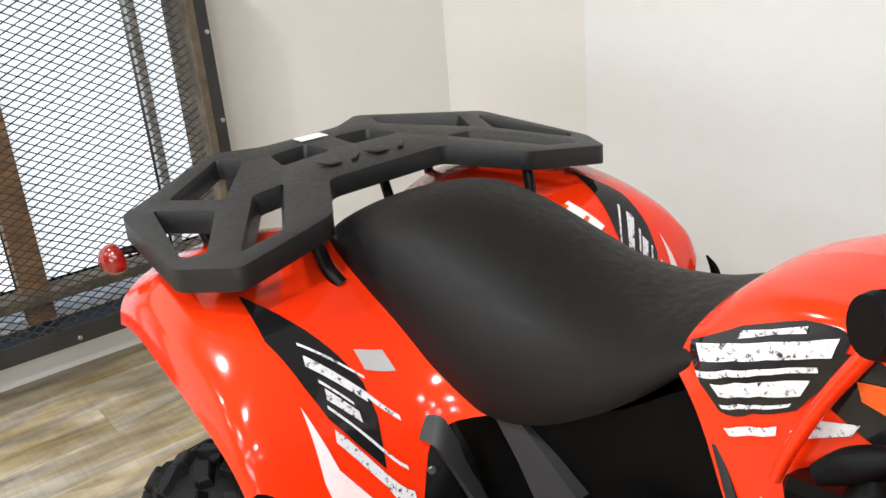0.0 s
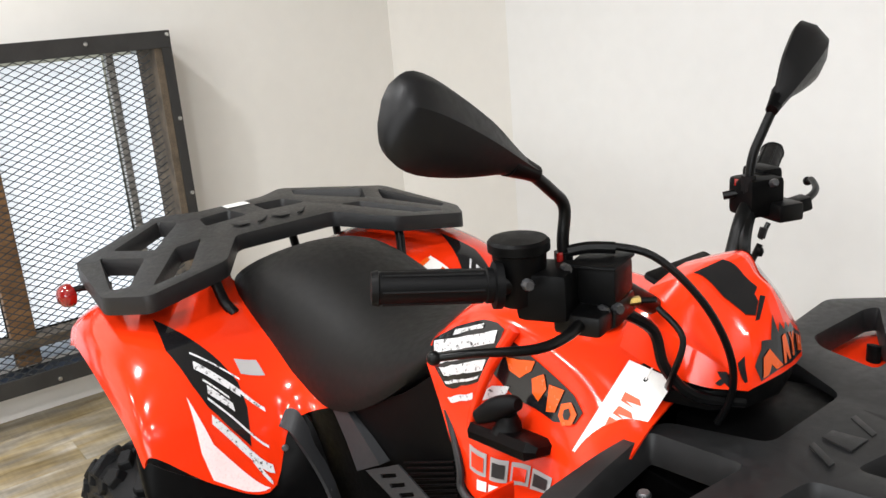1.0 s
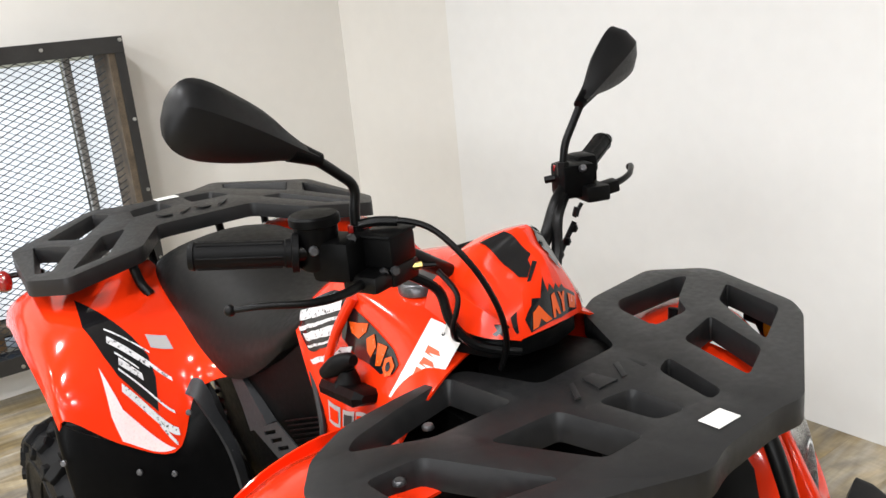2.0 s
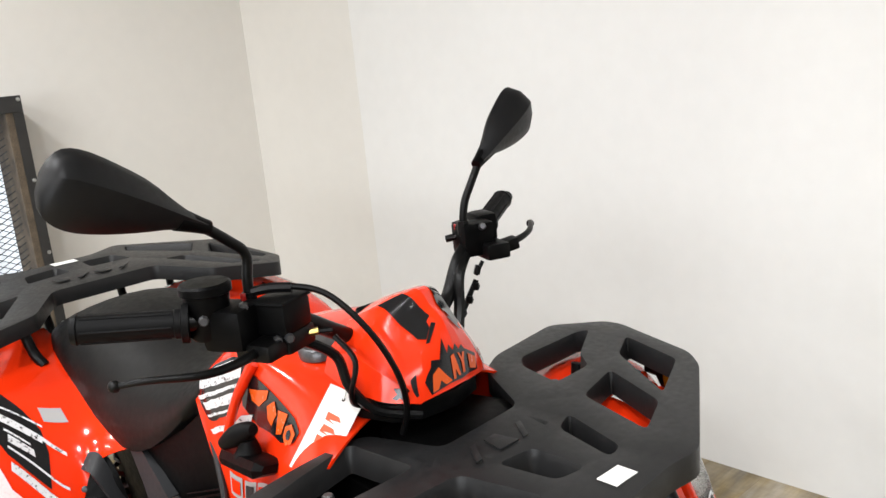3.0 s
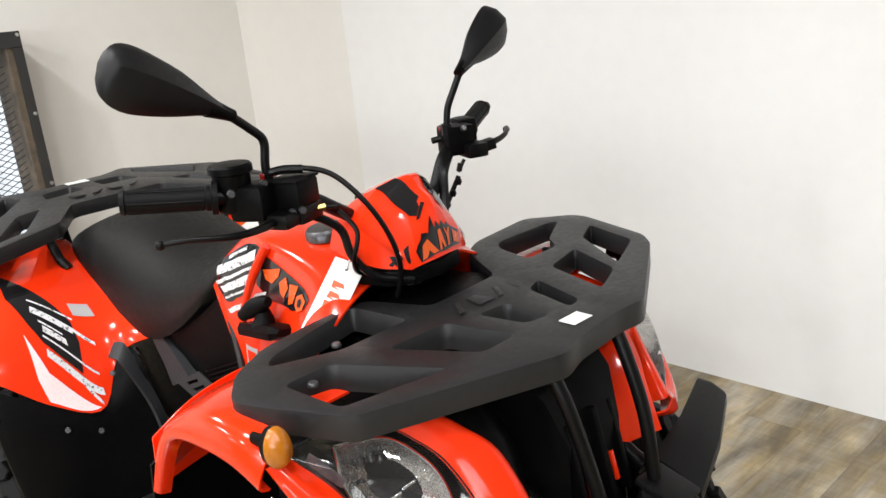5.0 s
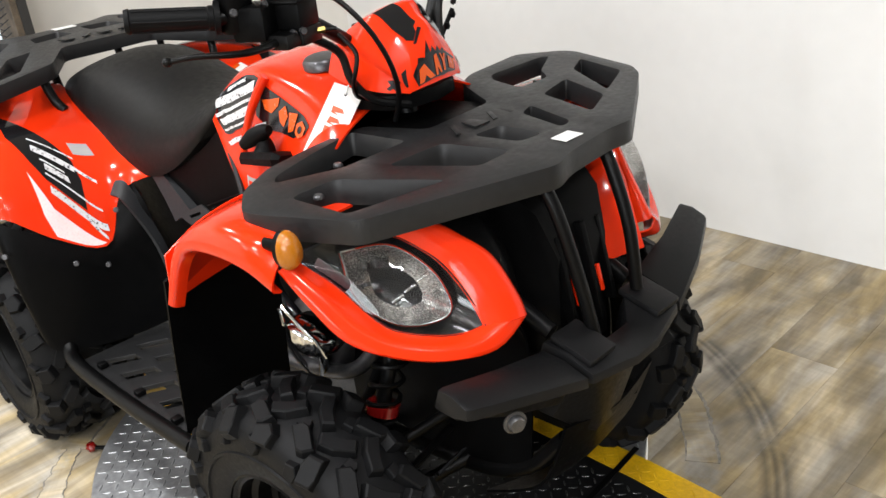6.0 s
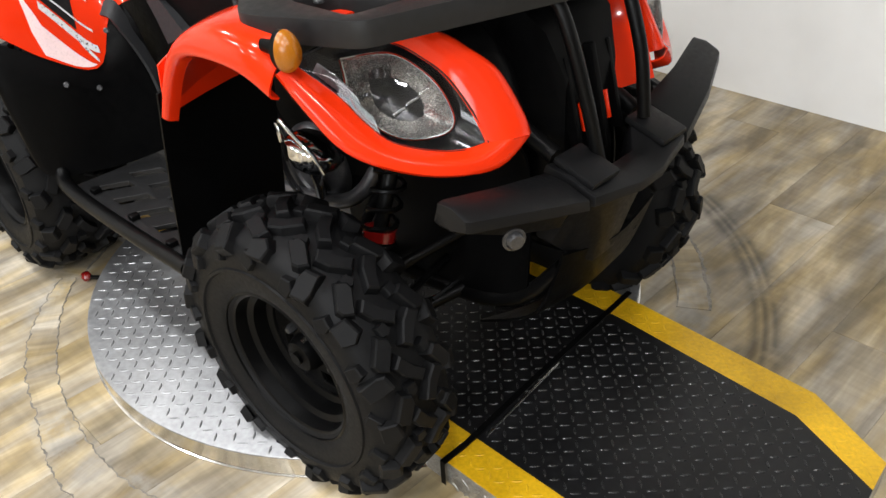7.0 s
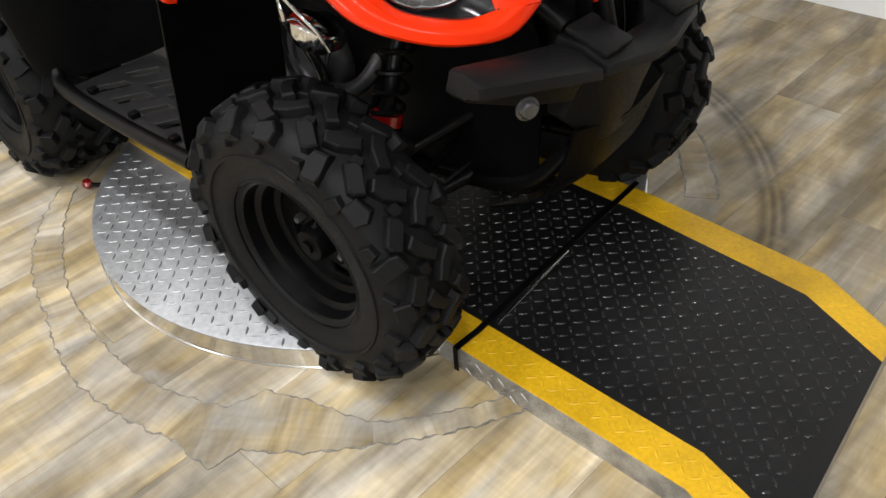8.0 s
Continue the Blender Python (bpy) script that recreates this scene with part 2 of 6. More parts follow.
    L(tone.outputs[0], t1.inputs[0])
    L(dr.outputs[0], t1.inputs[1])
    t2 = nt.nodes.new("ShaderNodeMath")
    t2.operation = "MULTIPLY"
    L(t1.outputs[0], t2.inputs[0])
    L(mixa.outputs[0], t2.inputs[1])
    t3 = nt.nodes.new("ShaderNodeMath")
    t3.operation = "MULTIPLY"
    L(t2.outputs[0], t3.inputs[0])
    L(fr.outputs[0], t3.inputs[1])
    vm = nt.nodes.new("ShaderNodeVectorMath")
    vm.operation = "SCALE"
    # the old cut round the turntable, filled in places with grey compound
    ring = nt.nodes.new("ShaderNodeValToRGB")
    rc = ring.color_ramp
    rc.elements[0].position, rc.elements[0].color = 0.725, (0, 0, 0, 1)
    rc.elements[1].position, rc.elements[1].color = 0.835, (0, 0, 0, 1)
    for pos in (0.742, 0.805):
        rc.elements.new(pos).color = (1, 1, 1, 1)
    L(dist.outputs["Value"], ring.inputs[0])
    fill = nt.nodes.new("ShaderNodeTexNoise")
    fill.inputs["Scale"].default_value, fill.inputs["Detail"].default_value, fill.inputs["Roughness"].default_value = 5.5, 7, 0.62
    L(geo.outputs["Position"], fill.inputs["Vector"])
    fl = nt.nodes.new("ShaderNodeMapRange")
    fl.inputs[1].default_value, fl.inputs[2].default_value, fl.inputs[4].default_value = 0.50, 0.58, 0.75
    L(fill.outputs[0], fl.inputs[0])
    fm = nt.nodes.new("ShaderNodeMath")
    fm.operation = "MULTIPLY"
    L(ring.outputs[0], fm.inputs[0])
    L(fl.outputs[0], fm.inputs[1])
    filled = nt.nodes.new("ShaderNodeMix")
    filled.data_type = "RGBA"
    L(fm.outputs[0], filled.inputs[0])
    L(sat.outputs[0], filled.inputs[6])
    filled.inputs[7].default_value = (0.40, 0.375, 0.33, 1)
    t4 = nt.nodes.new("ShaderNodeMath")
    t4.operation = "MULTIPLY"
    L(t3.outputs[0], t4.inputs[0])
    L(sr.outputs[0], t4.inputs[1])
    L(filled.outputs[2], vm.inputs[0])
    L(t4.outputs[0], vm.inputs["Scale"])
    L(vm.outputs[0], b.inputs["Base Color"])
    rr = nt.nodes.new("ShaderNodeMapRange")
    rr.inputs[3].default_value, rr.inputs[4].default_value = 0.42, 0.62
    L(grain.outputs[0], rr.inputs[0])
    L(rr.outputs[0], b.inputs["Roughness"])
    bp = nt.nodes.new("ShaderNodeBump")
    bp.inputs["Strength"].default_value, bp.inputs["Distance"].default_value = 0.3, 0.001
    L(grain.outputs[0], bp.inputs["Height"])
    L(bp.outputs[0], b.inputs["Normal"])
    return m


PLANK = plank_material()
SUBFLOOR = material("dark_subfloor", (0.06, 0.045, 0.03), 0.8, var=0.2)
POLISH = material("polished_steel", (0.72, 0.71, 0.68), 0.16, 1.0, var=0.15, scale=25, fine=0.1)
GOUGE = material("dark_gouge", (0.19, 0.175, 0.15), 0.8, var=0.4, scale=30, fine=0.3)
PLATE = material("bright_tread_plate", (0.36, 0.365, 0.375), 0.45, 0.8, var=0.15, scale=6, bump=0.15, bump_scale=150, fine=0.15)
BPLATE = material("black_tread_plate", (0.0065, 0.0065, 0.007), 0.36, spec=0.35, var=0.35, scale=7, bump=0.3, bump_scale=160, fine=0.35)
TREADB = material("worn_black_tread", (0.016, 0.016, 0.0165), 0.28, spec=0.55, var=0.3, scale=20, fine=0.2)
YELLOW = material("yellow_safety_paint", (0.62, 0.36, 0.006), 0.42, var=0.18, scale=9, bump=0.2, bump_scale=150, fine=0.12)
EDGEST = material("scuffed_steel_edge", (0.36, 0.35, 0.33), 0.42, 0.6, var=0.35, scale=30, fine=0.25)
WOOD = material("rough_brown_lumber", (0.19, 0.10, 0.04), 0.7, var=0.35, scale=14, bump=0.4, bump_scale=120, fine=0.2)
OLDWOOD = material("weathered_lumber", (0.10, 0.075, 0.05), 0.75, var=0.5, scale=16, bump=0.5, bump_scale=90, fine=0.3)
CAGE = material("black_angle_iron", (0.02, 0.019, 0.018), 0.5, var=0.3, scale=10, bump=0.2, fine=0.2)
MESHM = material("dark_expanded_metal", (0.06, 0.062, 0.065), 0.45, 0.5, var=0.2, scale=40)


def daylight_pane():
    m = bpy.data.materials.new("frosted_daylight_pane")
    m.use_nodes = True
    b = m.node_tree.nodes["Principled BSDF"]
    b.inputs["Base Color"].default_value = (0.8, 0.85, 0.92, 1)
    b.inputs["Emission Color"].default_value = (0.86, 0.93, 1.0, 1)
    b.inputs["Emission Strength"].default_value = 0.75
    return m


DAY = daylight_pane()
TUBE = bpy.data.materials.new("light_diffuser")
TUBE.use_nodes = True
TUBE.node_tree.nodes["Principled BSDF"].inputs["Emission Color"].default_value = (1, 0.96, 0.9, 1)
TUBE.node_tree.nodes["Principled BSDF"].inputs["Emission Strength"].default_value = 3.0

# ---- mesh tools ----


def link(name, bm, mat, parent=None, label="", smooth=True, angle=40):
    me = bpy.data.meshes.new(name)
    if smooth:
        lim = radians(angle)
        for f in bm.faces:
            f.smooth = True
        for e in bm.edges:
            if len(e.link_faces) == 2 and e.calc_face_angle(0) > lim:
                e.smooth = False
    bm.to_mesh(me)
    bm.free()
    me.materials.append(mat)
    ob = new(name, me)
    if parent is not None:
        ob.parent = parent
    if label:
        ob["label"] = label
    return ob


def part(name, bm, mat, parent, label="", smooth=True, angle=40):
    return link(name, bm, mat, parent, label, smooth, angle)


def thing(name, label, category, group="", kind="", at=(0, 0, 0)):
    ob = new(name)
    ob.location = at
    ob.empty_display_size = 0.1
    return tagged(ob, label, category, group, kind)


def catmull(p, s):
    """A point at s (0..1) of the smooth curve through the points p."""
    n = len(p) - 1
    x = min(max(s, 0.0), 1.0) * n
    i = min(int(x), n - 1)
    u = x - i
    a, b, c, d = p[max(i - 1, 0)], p[i], p[i + 1], p[min(i + 2, n)]
    return [0.5 * (2 * b[k] + (c[k] - a[k]) * u + (2 * a[k] - 5 * b[k] + 4 * c[k] - d[k]) * u * u + (3 * b[k] - a[k] - 3 * c[k] + d[k]) * u ** 3) for k in range(len(b))]


class Sheet:
    """A smooth sheet through a grid of points: rows along u, columns along v."""

    def __init__(self, grid, facets=False):
        self.grid, self.facets = grid, facets

    def at(self, u, v):
        if self.facets:
            rows = []
            for row in self.grid:
                x = min(max(v, 0), 1) * (len(row) - 1)
                k = min(int(x), len(row) - 2)
                rows.append([row[k][c] + (row[k + 1][c] - row[k][c]) * (x - k) for c in range(3)])
            return Vector(catmull(rows, u))
        return Vector(catmull([catmull(row, v) for row in self.grid], u))

    def normal(self, u, v):
        h = 0.01
        a, b = self.at(max(u - h, 0), v), self.at(min(u + h, 1), v)
        c, d = self.at(u, max(v - h, 0)), self.at(u, min(v + h, 1))
        return (b - a).cross(d - c).normalized()

    def mirrored(self):
        return Sheet([[(p[0], -p[1], p[2]) for p in row] for row in self.grid])

    def mesh(self, nu, nv, thick=0.0):
        bm = bmesh.new()
        vs = [[bm.verts.new(self.at(i / nu, j / nv)) for j in range(nv + 1)] for i in range(nu + 1)]
        for i in range(nu):
            for j in range(nv):
                bm.faces.new((vs[i][j], vs[i + 1][j], vs[i + 1][j + 1], vs[i][j + 1]))
        if thick:
            bm.normal_update()
            bmesh.ops.solidify(bm, geom=bm.faces[:], thickness=thick)
        bmesh.ops.recalc_face_normals(bm, faces=bm.faces[:])
        return bm

    def patch(self, poly, off, cuts=3):
        """A thin patch on the sheet, its outline given in (u, v)."""
        bm = bmesh.new()
        vs = [bm.verts.new((u, v, 0)) for u, v in poly]
        es = [bm.edges.new((vs[i], vs[(i + 1) % len(vs)])) for i in range(len(vs))]
        bmesh.ops.triangle_fill(bm, edges=es, use_beauty=True)
        for _ in range(cuts):
            long = [e for e in bm.edges if e.calc_length() > 0.045]
            if not long:
                break
            bmesh.ops.subdivide_edges(bm, edges=long, cuts=1)
            bmesh.ops.triangulate(bm, faces=bm.faces[:])
        for w in bm.verts:
            u, v = w.co.x, w.co.y
            w.co = self.at(u, v) + self.normal(u, v) * off
        bmesh.ops.recalc_face_normals(bm, faces=bm.faces[:])
        return bm


def rounded(loop, r, n=3):
    """The loop with its corners rounded by about r."""
    out = []
    k = len(loop)
    for i in range(k):
        p, c, q = Vector(loop[i - 1]), Vector(loop[i]), Vector(loop[(i + 1) % k])
        d = min(r, (p - c).length * 0.42, (q - c).length * 0.42)
        a, b = c + (p - c).normalized() * d, c + (q - c).normalized() * d
        for j in range(n + 1):
            t = j / n
            w = a * (1 - t) ** 2 + c * 2 * t * (1 - t) + b * t * t
            out.append((w.x, w.y))
    return out


def inset_loop(loop, d):
    """The loop moved inwards by d along its corners' bisectors."""
    k = len(loop)
    area = sum(loop[i - 1][0] * loop[i][1] - loop[i][0] * loop[i - 1][1] for i in range(k))
    sg = 1 if area > 0 else -1
    out = []
    for i in range(k):
        e1, e2 = Vector(loop[i]) - Vector(loop[i - 1]), Vector(loop[(i + 1) % k]) - Vector(loop[i])
        n1, n2 = Vector((-e1.y, e1.x)).normalized() * sg, Vector((-e2.y, e2.x)).normalized() * sg
        m = (n1 + n2).normalized()
        out.append(Vector(loop[i]) + m * d / max(0.6, m.dot(n1)))
    return out


def outline_plate(outer, holes, z0, z1, bevel=0.006, shape=None, slope=()):
    """A plate with rounded edges, its outline and holes in plan; shape(x, y) lifts it; each hole narrows downwards by its slope."""
    bm = bmesh.new()
    es = []
    foot = {}
    for n, loop in enumerate([outer] + holes):
        vs = [bm.verts.new((x, y, z1)) for x, y in loop]
        if n and slope:
            for (x, y), q in zip(loop, inset_loop(loop, slope[n - 1])):
                foot[(round(x, 5), round(y, 5))] = q
        es += [bm.edges.new((vs[i], vs[(i + 1) % len(vs)])) for i in range(len(vs))]
    bmesh.ops.triangle_fill(bm, edges=es, use_beauty=True)
    bmesh.ops.dissolve_limit(bm, angle_limit=0.01, verts=bm.verts[:], edges=[e for e in bm.edges if not e.is_boundary])
    ret = bmesh.ops.extrude_face_region(bm, geom=bm.faces[:])
    for g in ret["geom"]:
        if isinstance(g, bmesh.types.BMVert):
            q = foot.get((round(g.co.x, 5), round(g.co.y, 5)))
            if q is not None:
                g.co.x, g.co.y = q
            g.co.z = z0
    bmesh.ops.recalc_face_normals(bm, faces=bm.faces[:])
    if bevel:
        sharp = [e for e in bm.edges if len(e.link_faces) == 2 and e.calc_face_angle(0) > 0.65]
        bmesh.ops.bevel(bm, geom=sharp, offset=bevel, segments=2, profile=0.6, affect="EDGES", clamp_overlap=True)
    bmesh.ops.triangulate(bm, faces=[f for f in bm.faces if len(f.verts) > 4])
    if shape:
        for v in bm.verts:
            v.co.z += shape(v.co.x, v.co.y)
    return bm


def add_box(bm, c, s, m=None, bevel=0.0):
    r = bmesh.ops.create_cube(bm, size=1)
    vs = r["verts"]
    for v in vs:
        v.co = Vector((v.co.x * s[0], v.co.y * s[1], v.co.z * s[2]))
    if bevel:
        es = list({e for v in vs for e in v.link_edges})
        r2 = bmesh.ops.bevel(bm, geom=es, offset=bevel, segments=2, profile=0.6, affect="EDGES", clamp_overlap=True)
        vs = list({v for f in r2["faces"] for v in f.verts} | {v for v in vs if v.is_valid})
    t = Matrix.Translation(c) @ (m if m is not None else Matrix())
    for v in vs:
        v.co = t @ v.co
    return bm


def box(c, s, m=None, bevel=0.004):
    return add_box(bmesh.new(), c, s, m, bevel)


def add_tube(bm, pts, r, sides=10, smooth_steps=0, caps=True):
    """A round bar along points; r is a radius or a list of radii."""
    P = [Vector(p) for p in pts]
    R = r if isinstance(r, (list, tuple)) else [r] * len(P)
    if smooth_steps:
        n = smooth_steps * (len(P) - 1)
        Q = [Vector(catmull([tuple(p) for p in P], i / n)) for i in range(n + 1)]
        R = [catmull([(x,) for x in R], i / n)[0] for i in range(n + 1)]
        P = Q
    d = (P[1] - P[0]).normalized()
    up = Vector((0, 0, 1)) if abs(d.z) < 0.9 else Vector((1, 0, 0))
    a = d.cross(up).normalized()
    rings = []
    for i, p in enumerate(P):
        t = (P[min(i + 1, len(P) - 1)] - P[max(i - 1, 0)]).normalized()
        a = (a - t * a.dot(t)).normalized()
        b = t.cross(a)
        rings.append([bm.verts.new(p + (a * math.cos(k * math.tau / sides) + b * math.sin(k * math.tau / sides)) * R[i]) for k in range(sides)])
    for i in range(len(rings) - 1):
        for k in range(sides):
            bm.faces.new((rings[i][k], rings[i][(k + 1) % sides], rings[i + 1][(k + 1) % sides], rings[i + 1][k]))
    if caps:
        bm.faces.new(rings[0][::-1])
        bm.faces.new(rings[-1])
    return bm


def tube(pts, r, sides=10, smooth_steps=0):
    bm = add_tube(bmesh.new(), pts, r, sides, smooth_steps)
    bmesh.ops.recalc_face_normals(bm, faces=bm.faces[:])
    return bm


def lathe(profile, m=None, steps=40, closed=False, caps=True):
    """Turns (radius, along) pairs round the local y axis, then places it by m."""
    bm = bmesh.new()
    rings = [[bm.verts.new((r * math.cos(k * math.tau / steps), y, r * math.sin(k * math.tau / steps))) for k in range(steps)] for r, y in profile]
    n = len(rings)
    for i in range(n if closed else n - 1):
        A, B = rings[i], rings[(i + 1) % n]
        for k in range(steps):
            bm.faces.new((A[k], A[(k + 1) % steps], B[(k + 1) % steps], B[k]))
    if not closed and caps:
        if profile[0][0] > 1e-5:
            bm.faces.new(rings[0])
        if profile[-1][0] > 1e-5:
            bm.faces.new(rings[-1][::-1])
    bmesh.ops.remove_doubles(bm, verts=bm.verts[:], dist=1e-6)
    bmesh.ops.recalc_face_normals(bm, faces=bm.faces[:])
    if m is not None:
        bm.transform(m)
    return bm


def loft(sections, caps=True):
    """Joins closed sections of the same number of points."""
    bm = bmesh.new()
    R = [[bm.verts.new(p) for p in s] for s in sections]
    n = len(R[0])
    for i in range(len(R) - 1):
        for k in range(n):
            bm.faces.new((R[i][k], R[i][(k + 1) % n], R[i + 1][(k + 1) % n], R[i + 1][k]))
    if caps:
        bm.faces.new(R[0][::-1])
        bm.faces.new(R[-1])
    bmesh.ops.recalc_face_normals(bm, faces=bm.faces[:])
    return bm


def prism(outline, m, depth, bevel=0.002):
    """A flat shape in the local xy plane, given depth along local z and placed by m."""
    bm = outline_plate(outline, [], 0, depth, bevel)
    bm.transform(m)
    return bm


def flip_y(bm):
    bm.transform(Matrix.Diagonal((1, -1, 1, 1)))
    bmesh.ops.reverse_faces(bm, faces=bm.faces[:])
    return bm


def facing(origin, normal, up=(0, 0, 1)):
    """A pose whose local z is the normal and local y is as near up as may be."""
    n = Vector(normal).normalized()
    x = Vector(up).cross(n).normalized()
    y = n.cross(x)
    m = Matrix((x, y, n)).transposed().to_4x4()
    return Matrix.Translation(origin) @ m


def ring_bolt(m, r=0.008, h=0.006):
    return lathe([(r, 0), (r, h * 0.6), (r * 0.75, h), (0.0001, h)], m, 8)


# ---- the room ----
WX, LY = -2.87, 1.56          # window wall, side wall
FX, RY = 6.0, -6.0            # walls behind the camera


def slab(name, c, s, mat, label, category="wall"):
    return tagged(link(name, box(c, s, bevel=0), mat, smooth=False), label, category, kind="structure")


def wall_with_hole(name, x, y0, y1, z1, hy0, hy1, hz0, hz1, t, mat, label):
    """A wall in the plane x, t thick away from the room, with an opening through it."""
    bm = bmesh.new()
    for a, b, c, d in ((y0, hy0, 0, z1), (hy1, y1, 0, z1), (hy0, hy1, 0, hz0), (hy0, hy1, hz1, z1)):
        add_box(bm, (x - t / 2, (a + b) / 2, (c + d) / 2), (t, b - a, d - c))
    return tagged(link(name, bm, mat, smooth=False), label, "wall", kind="structure")


WIN = (-1.35, 0.30, 0.20, 1.32)       # opening: y0, y1, z0, z1
wall_with_hole("wall_west", WX, RY, 1.44, CEIL, *WIN, 0.15, WALLT, "smooth cream painted wall with a barred window")
slab("wall_north", ((FX - 2.2) / 2, LY + 0.075, CEIL / 2), (FX + 2.2, 0.15, CEIL), WALL, "plain white painted showroom wall")
bm = bmesh.new()
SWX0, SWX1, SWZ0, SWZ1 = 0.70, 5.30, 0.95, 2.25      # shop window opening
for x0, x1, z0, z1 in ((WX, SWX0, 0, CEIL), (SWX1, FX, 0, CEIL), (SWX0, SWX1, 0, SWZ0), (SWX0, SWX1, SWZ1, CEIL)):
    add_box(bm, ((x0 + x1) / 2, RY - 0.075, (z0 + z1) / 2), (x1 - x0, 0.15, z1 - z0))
tagged(link("wall_south", bm, FARW, smooth=False), "unseen dark grey wall with an assumed shop window opening", "wall", kind="structure")
# assumed window, out of view, built round the added lamp
shop = thing("window_2", "assumed shop window out of view, frosted panes in a black frame", "window", kind="structure", at=((SWX0 + SWX1) / 2, RY, SWZ0))
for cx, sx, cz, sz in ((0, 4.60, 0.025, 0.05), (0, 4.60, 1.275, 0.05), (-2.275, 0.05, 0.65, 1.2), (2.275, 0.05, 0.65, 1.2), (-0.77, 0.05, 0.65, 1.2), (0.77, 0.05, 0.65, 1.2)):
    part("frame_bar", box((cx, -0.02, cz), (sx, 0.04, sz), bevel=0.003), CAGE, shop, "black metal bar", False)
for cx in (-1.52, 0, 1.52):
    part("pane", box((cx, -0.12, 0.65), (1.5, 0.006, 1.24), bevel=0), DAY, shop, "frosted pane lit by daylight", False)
slab("wall_east", (FX + 0.075, (RY + LY) / 2, CEIL / 2), (0.15, LY - RY, CEIL), FARW, "unseen dark grey wall closing the east side")
# splayed corner between window wall and side wall
a, b = Vector((WX, 1.44, 0)), Vector((-2.2, LY, 0))
d = (b - a).normalized()
nrm = Vector((-d.y, d.x, 0))
tagged(link("wall_northwest", loft([[a, b, b + nrm * 0.15, a + nrm * 0.15], [p + Vector((0, 0, CEIL)) for p in (a, b, b + nrm * 0.15, a + nrm * 0.15)]]), WALLT, smooth=False),
       "narrow splayed cream wall closing the corner", "wall", kind="structure")
slab("ceiling", ((FX + WX) / 2, (RY + LY) / 2, CEIL + 0.05), (FX - WX + 0.3, LY - RY + 0.3, 0.1), CEILM, "plain grey ceiling above the showroom, out of view", "ceiling")

for lx, ly in DOWNLIGHTS:
    lamp = thing("ceiling_light", "round white recessed ceiling light with a glowing diffuser", "ceiling light", "ceiling lights", at=(lx, ly, CEIL))
    part("rim", lathe([(0.105, -0.001), (0.128, -0.001), (0.128, 0.008), (0.112, 0.014), (0.105, 0.010)], pose(0, 0, 0, -90), 32, True), CEILM, lamp)
    part("diffuser", lathe([(0.0001, 0.004), (0.104, 0.004), (0.104, 0.008), (0.0001, 0.008)], pose(0, 0, 0, -90), 32), TUBE, lamp, "glowing white diffuser")

# floor base; the planks are laid last
floor = slab("floor", ((FX + WX) / 2, (RY + LY) / 2, -0.06), (FX - WX + 0.4, LY - RY + 0.4, 0.11), SUBFLOOR, "weathered oak vinyl plank floor with scuffs", "floor")

# ---- barred window ----
CX = -2.665                    # face of the security cage
CY0, CY1, CZ0, CZ1 = -1.40, 0.335, 0.165, 1.36
window = thing("window_1", "frosted window behind a black expanded-metal cage", "window", kind="structure", at=(CX, (CY0 + CY1) / 2, CZ0))
WO = Vector(window.location)


def wpart(name, bm, mat, label="", smooth=False, parent=None):
    bm.transform(Matrix.Translation(-WO))
    return part(name, bm, mat, parent or window, label, smooth)


FW = 0.062
for cy, cz, sy, sz in (((CY0 + CY1) / 2, CZ1 - FW / 2, CY1 - CY0, FW), ((CY0 + CY1) / 2, CZ0 + FW / 2, CY1 - CY0, FW),
                       (CY1 - FW * 0.3, (CZ0 + CZ1) / 2, FW * 0.6, CZ1 - CZ0 - 2 * FW), (CY0 + FW / 2, (CZ0 + CZ1) / 2, FW, CZ1 - CZ0 - 2 * FW)):
    wpart("frame_bar", box((CX + 0.004, cy, cz), (0.008, sy, sz), bevel=0.002), CAGE, "black painted angle iron")
# plywood return sides of the cage
for cy, cz, sy, sz in (((CY0 + CY1) / 2, CZ1 - 0.012, CY1 - CY0 - 0.01, 0.02), ((CY0 + CY1) / 2, CZ0 + 0.012, CY1 - CY0 - 0.01, 0.02)):
    wpart("cage_board", box(((CX + WX) / 2, cy, cz), (CX - WX - 0.002, sy, sz), bevel=0), CAGE, "dark stained board")
for cy in (CY1 - 0.045, CY0 + 0.02):
    wpart("cage_board", box(((CX + WX) / 2, cy, (CZ0 + CZ1) / 2), (CX - WX - 0.002, 0.035, CZ1 - CZ0 - 0.05), bevel=0.002), OLDWOOD, "weathered timber side board")
# studs behind the mesh and frosted panes
for cy in (-0.33, -1.0):
    wpart("mullion", box((WX + 0.03, cy, 0.76), (0.05, 0.085, 1.1), bevel=0.003), WOOD, "rough brown timber mullion")
wpart("window_frame", box((WX + 0.02, 0.160, 0.76), (0.03, 0.028, 1.1), bevel=0.003), EDGEST, "grey metal window frame")
wpart("window_sill", box((WX + 0.05, (CY0 + CY1) / 2, 0.30), (0.10, CY1 - CY0 - 0.1, 0.035), bevel=0.003), OLDWOOD, "dirty timber sill")
for y0, y1 in ((-1.33, -1.045), (-0.955, -0.375), (-0.285, 0.144), (0.176, 0.298)):
    wpart("pane", box((WX - 0.02, (y0 + y1) / 2, 0.80), (0.006, y1 - y0, 0.96), bevel=0), DAY, "frosted pane lit by daylight")


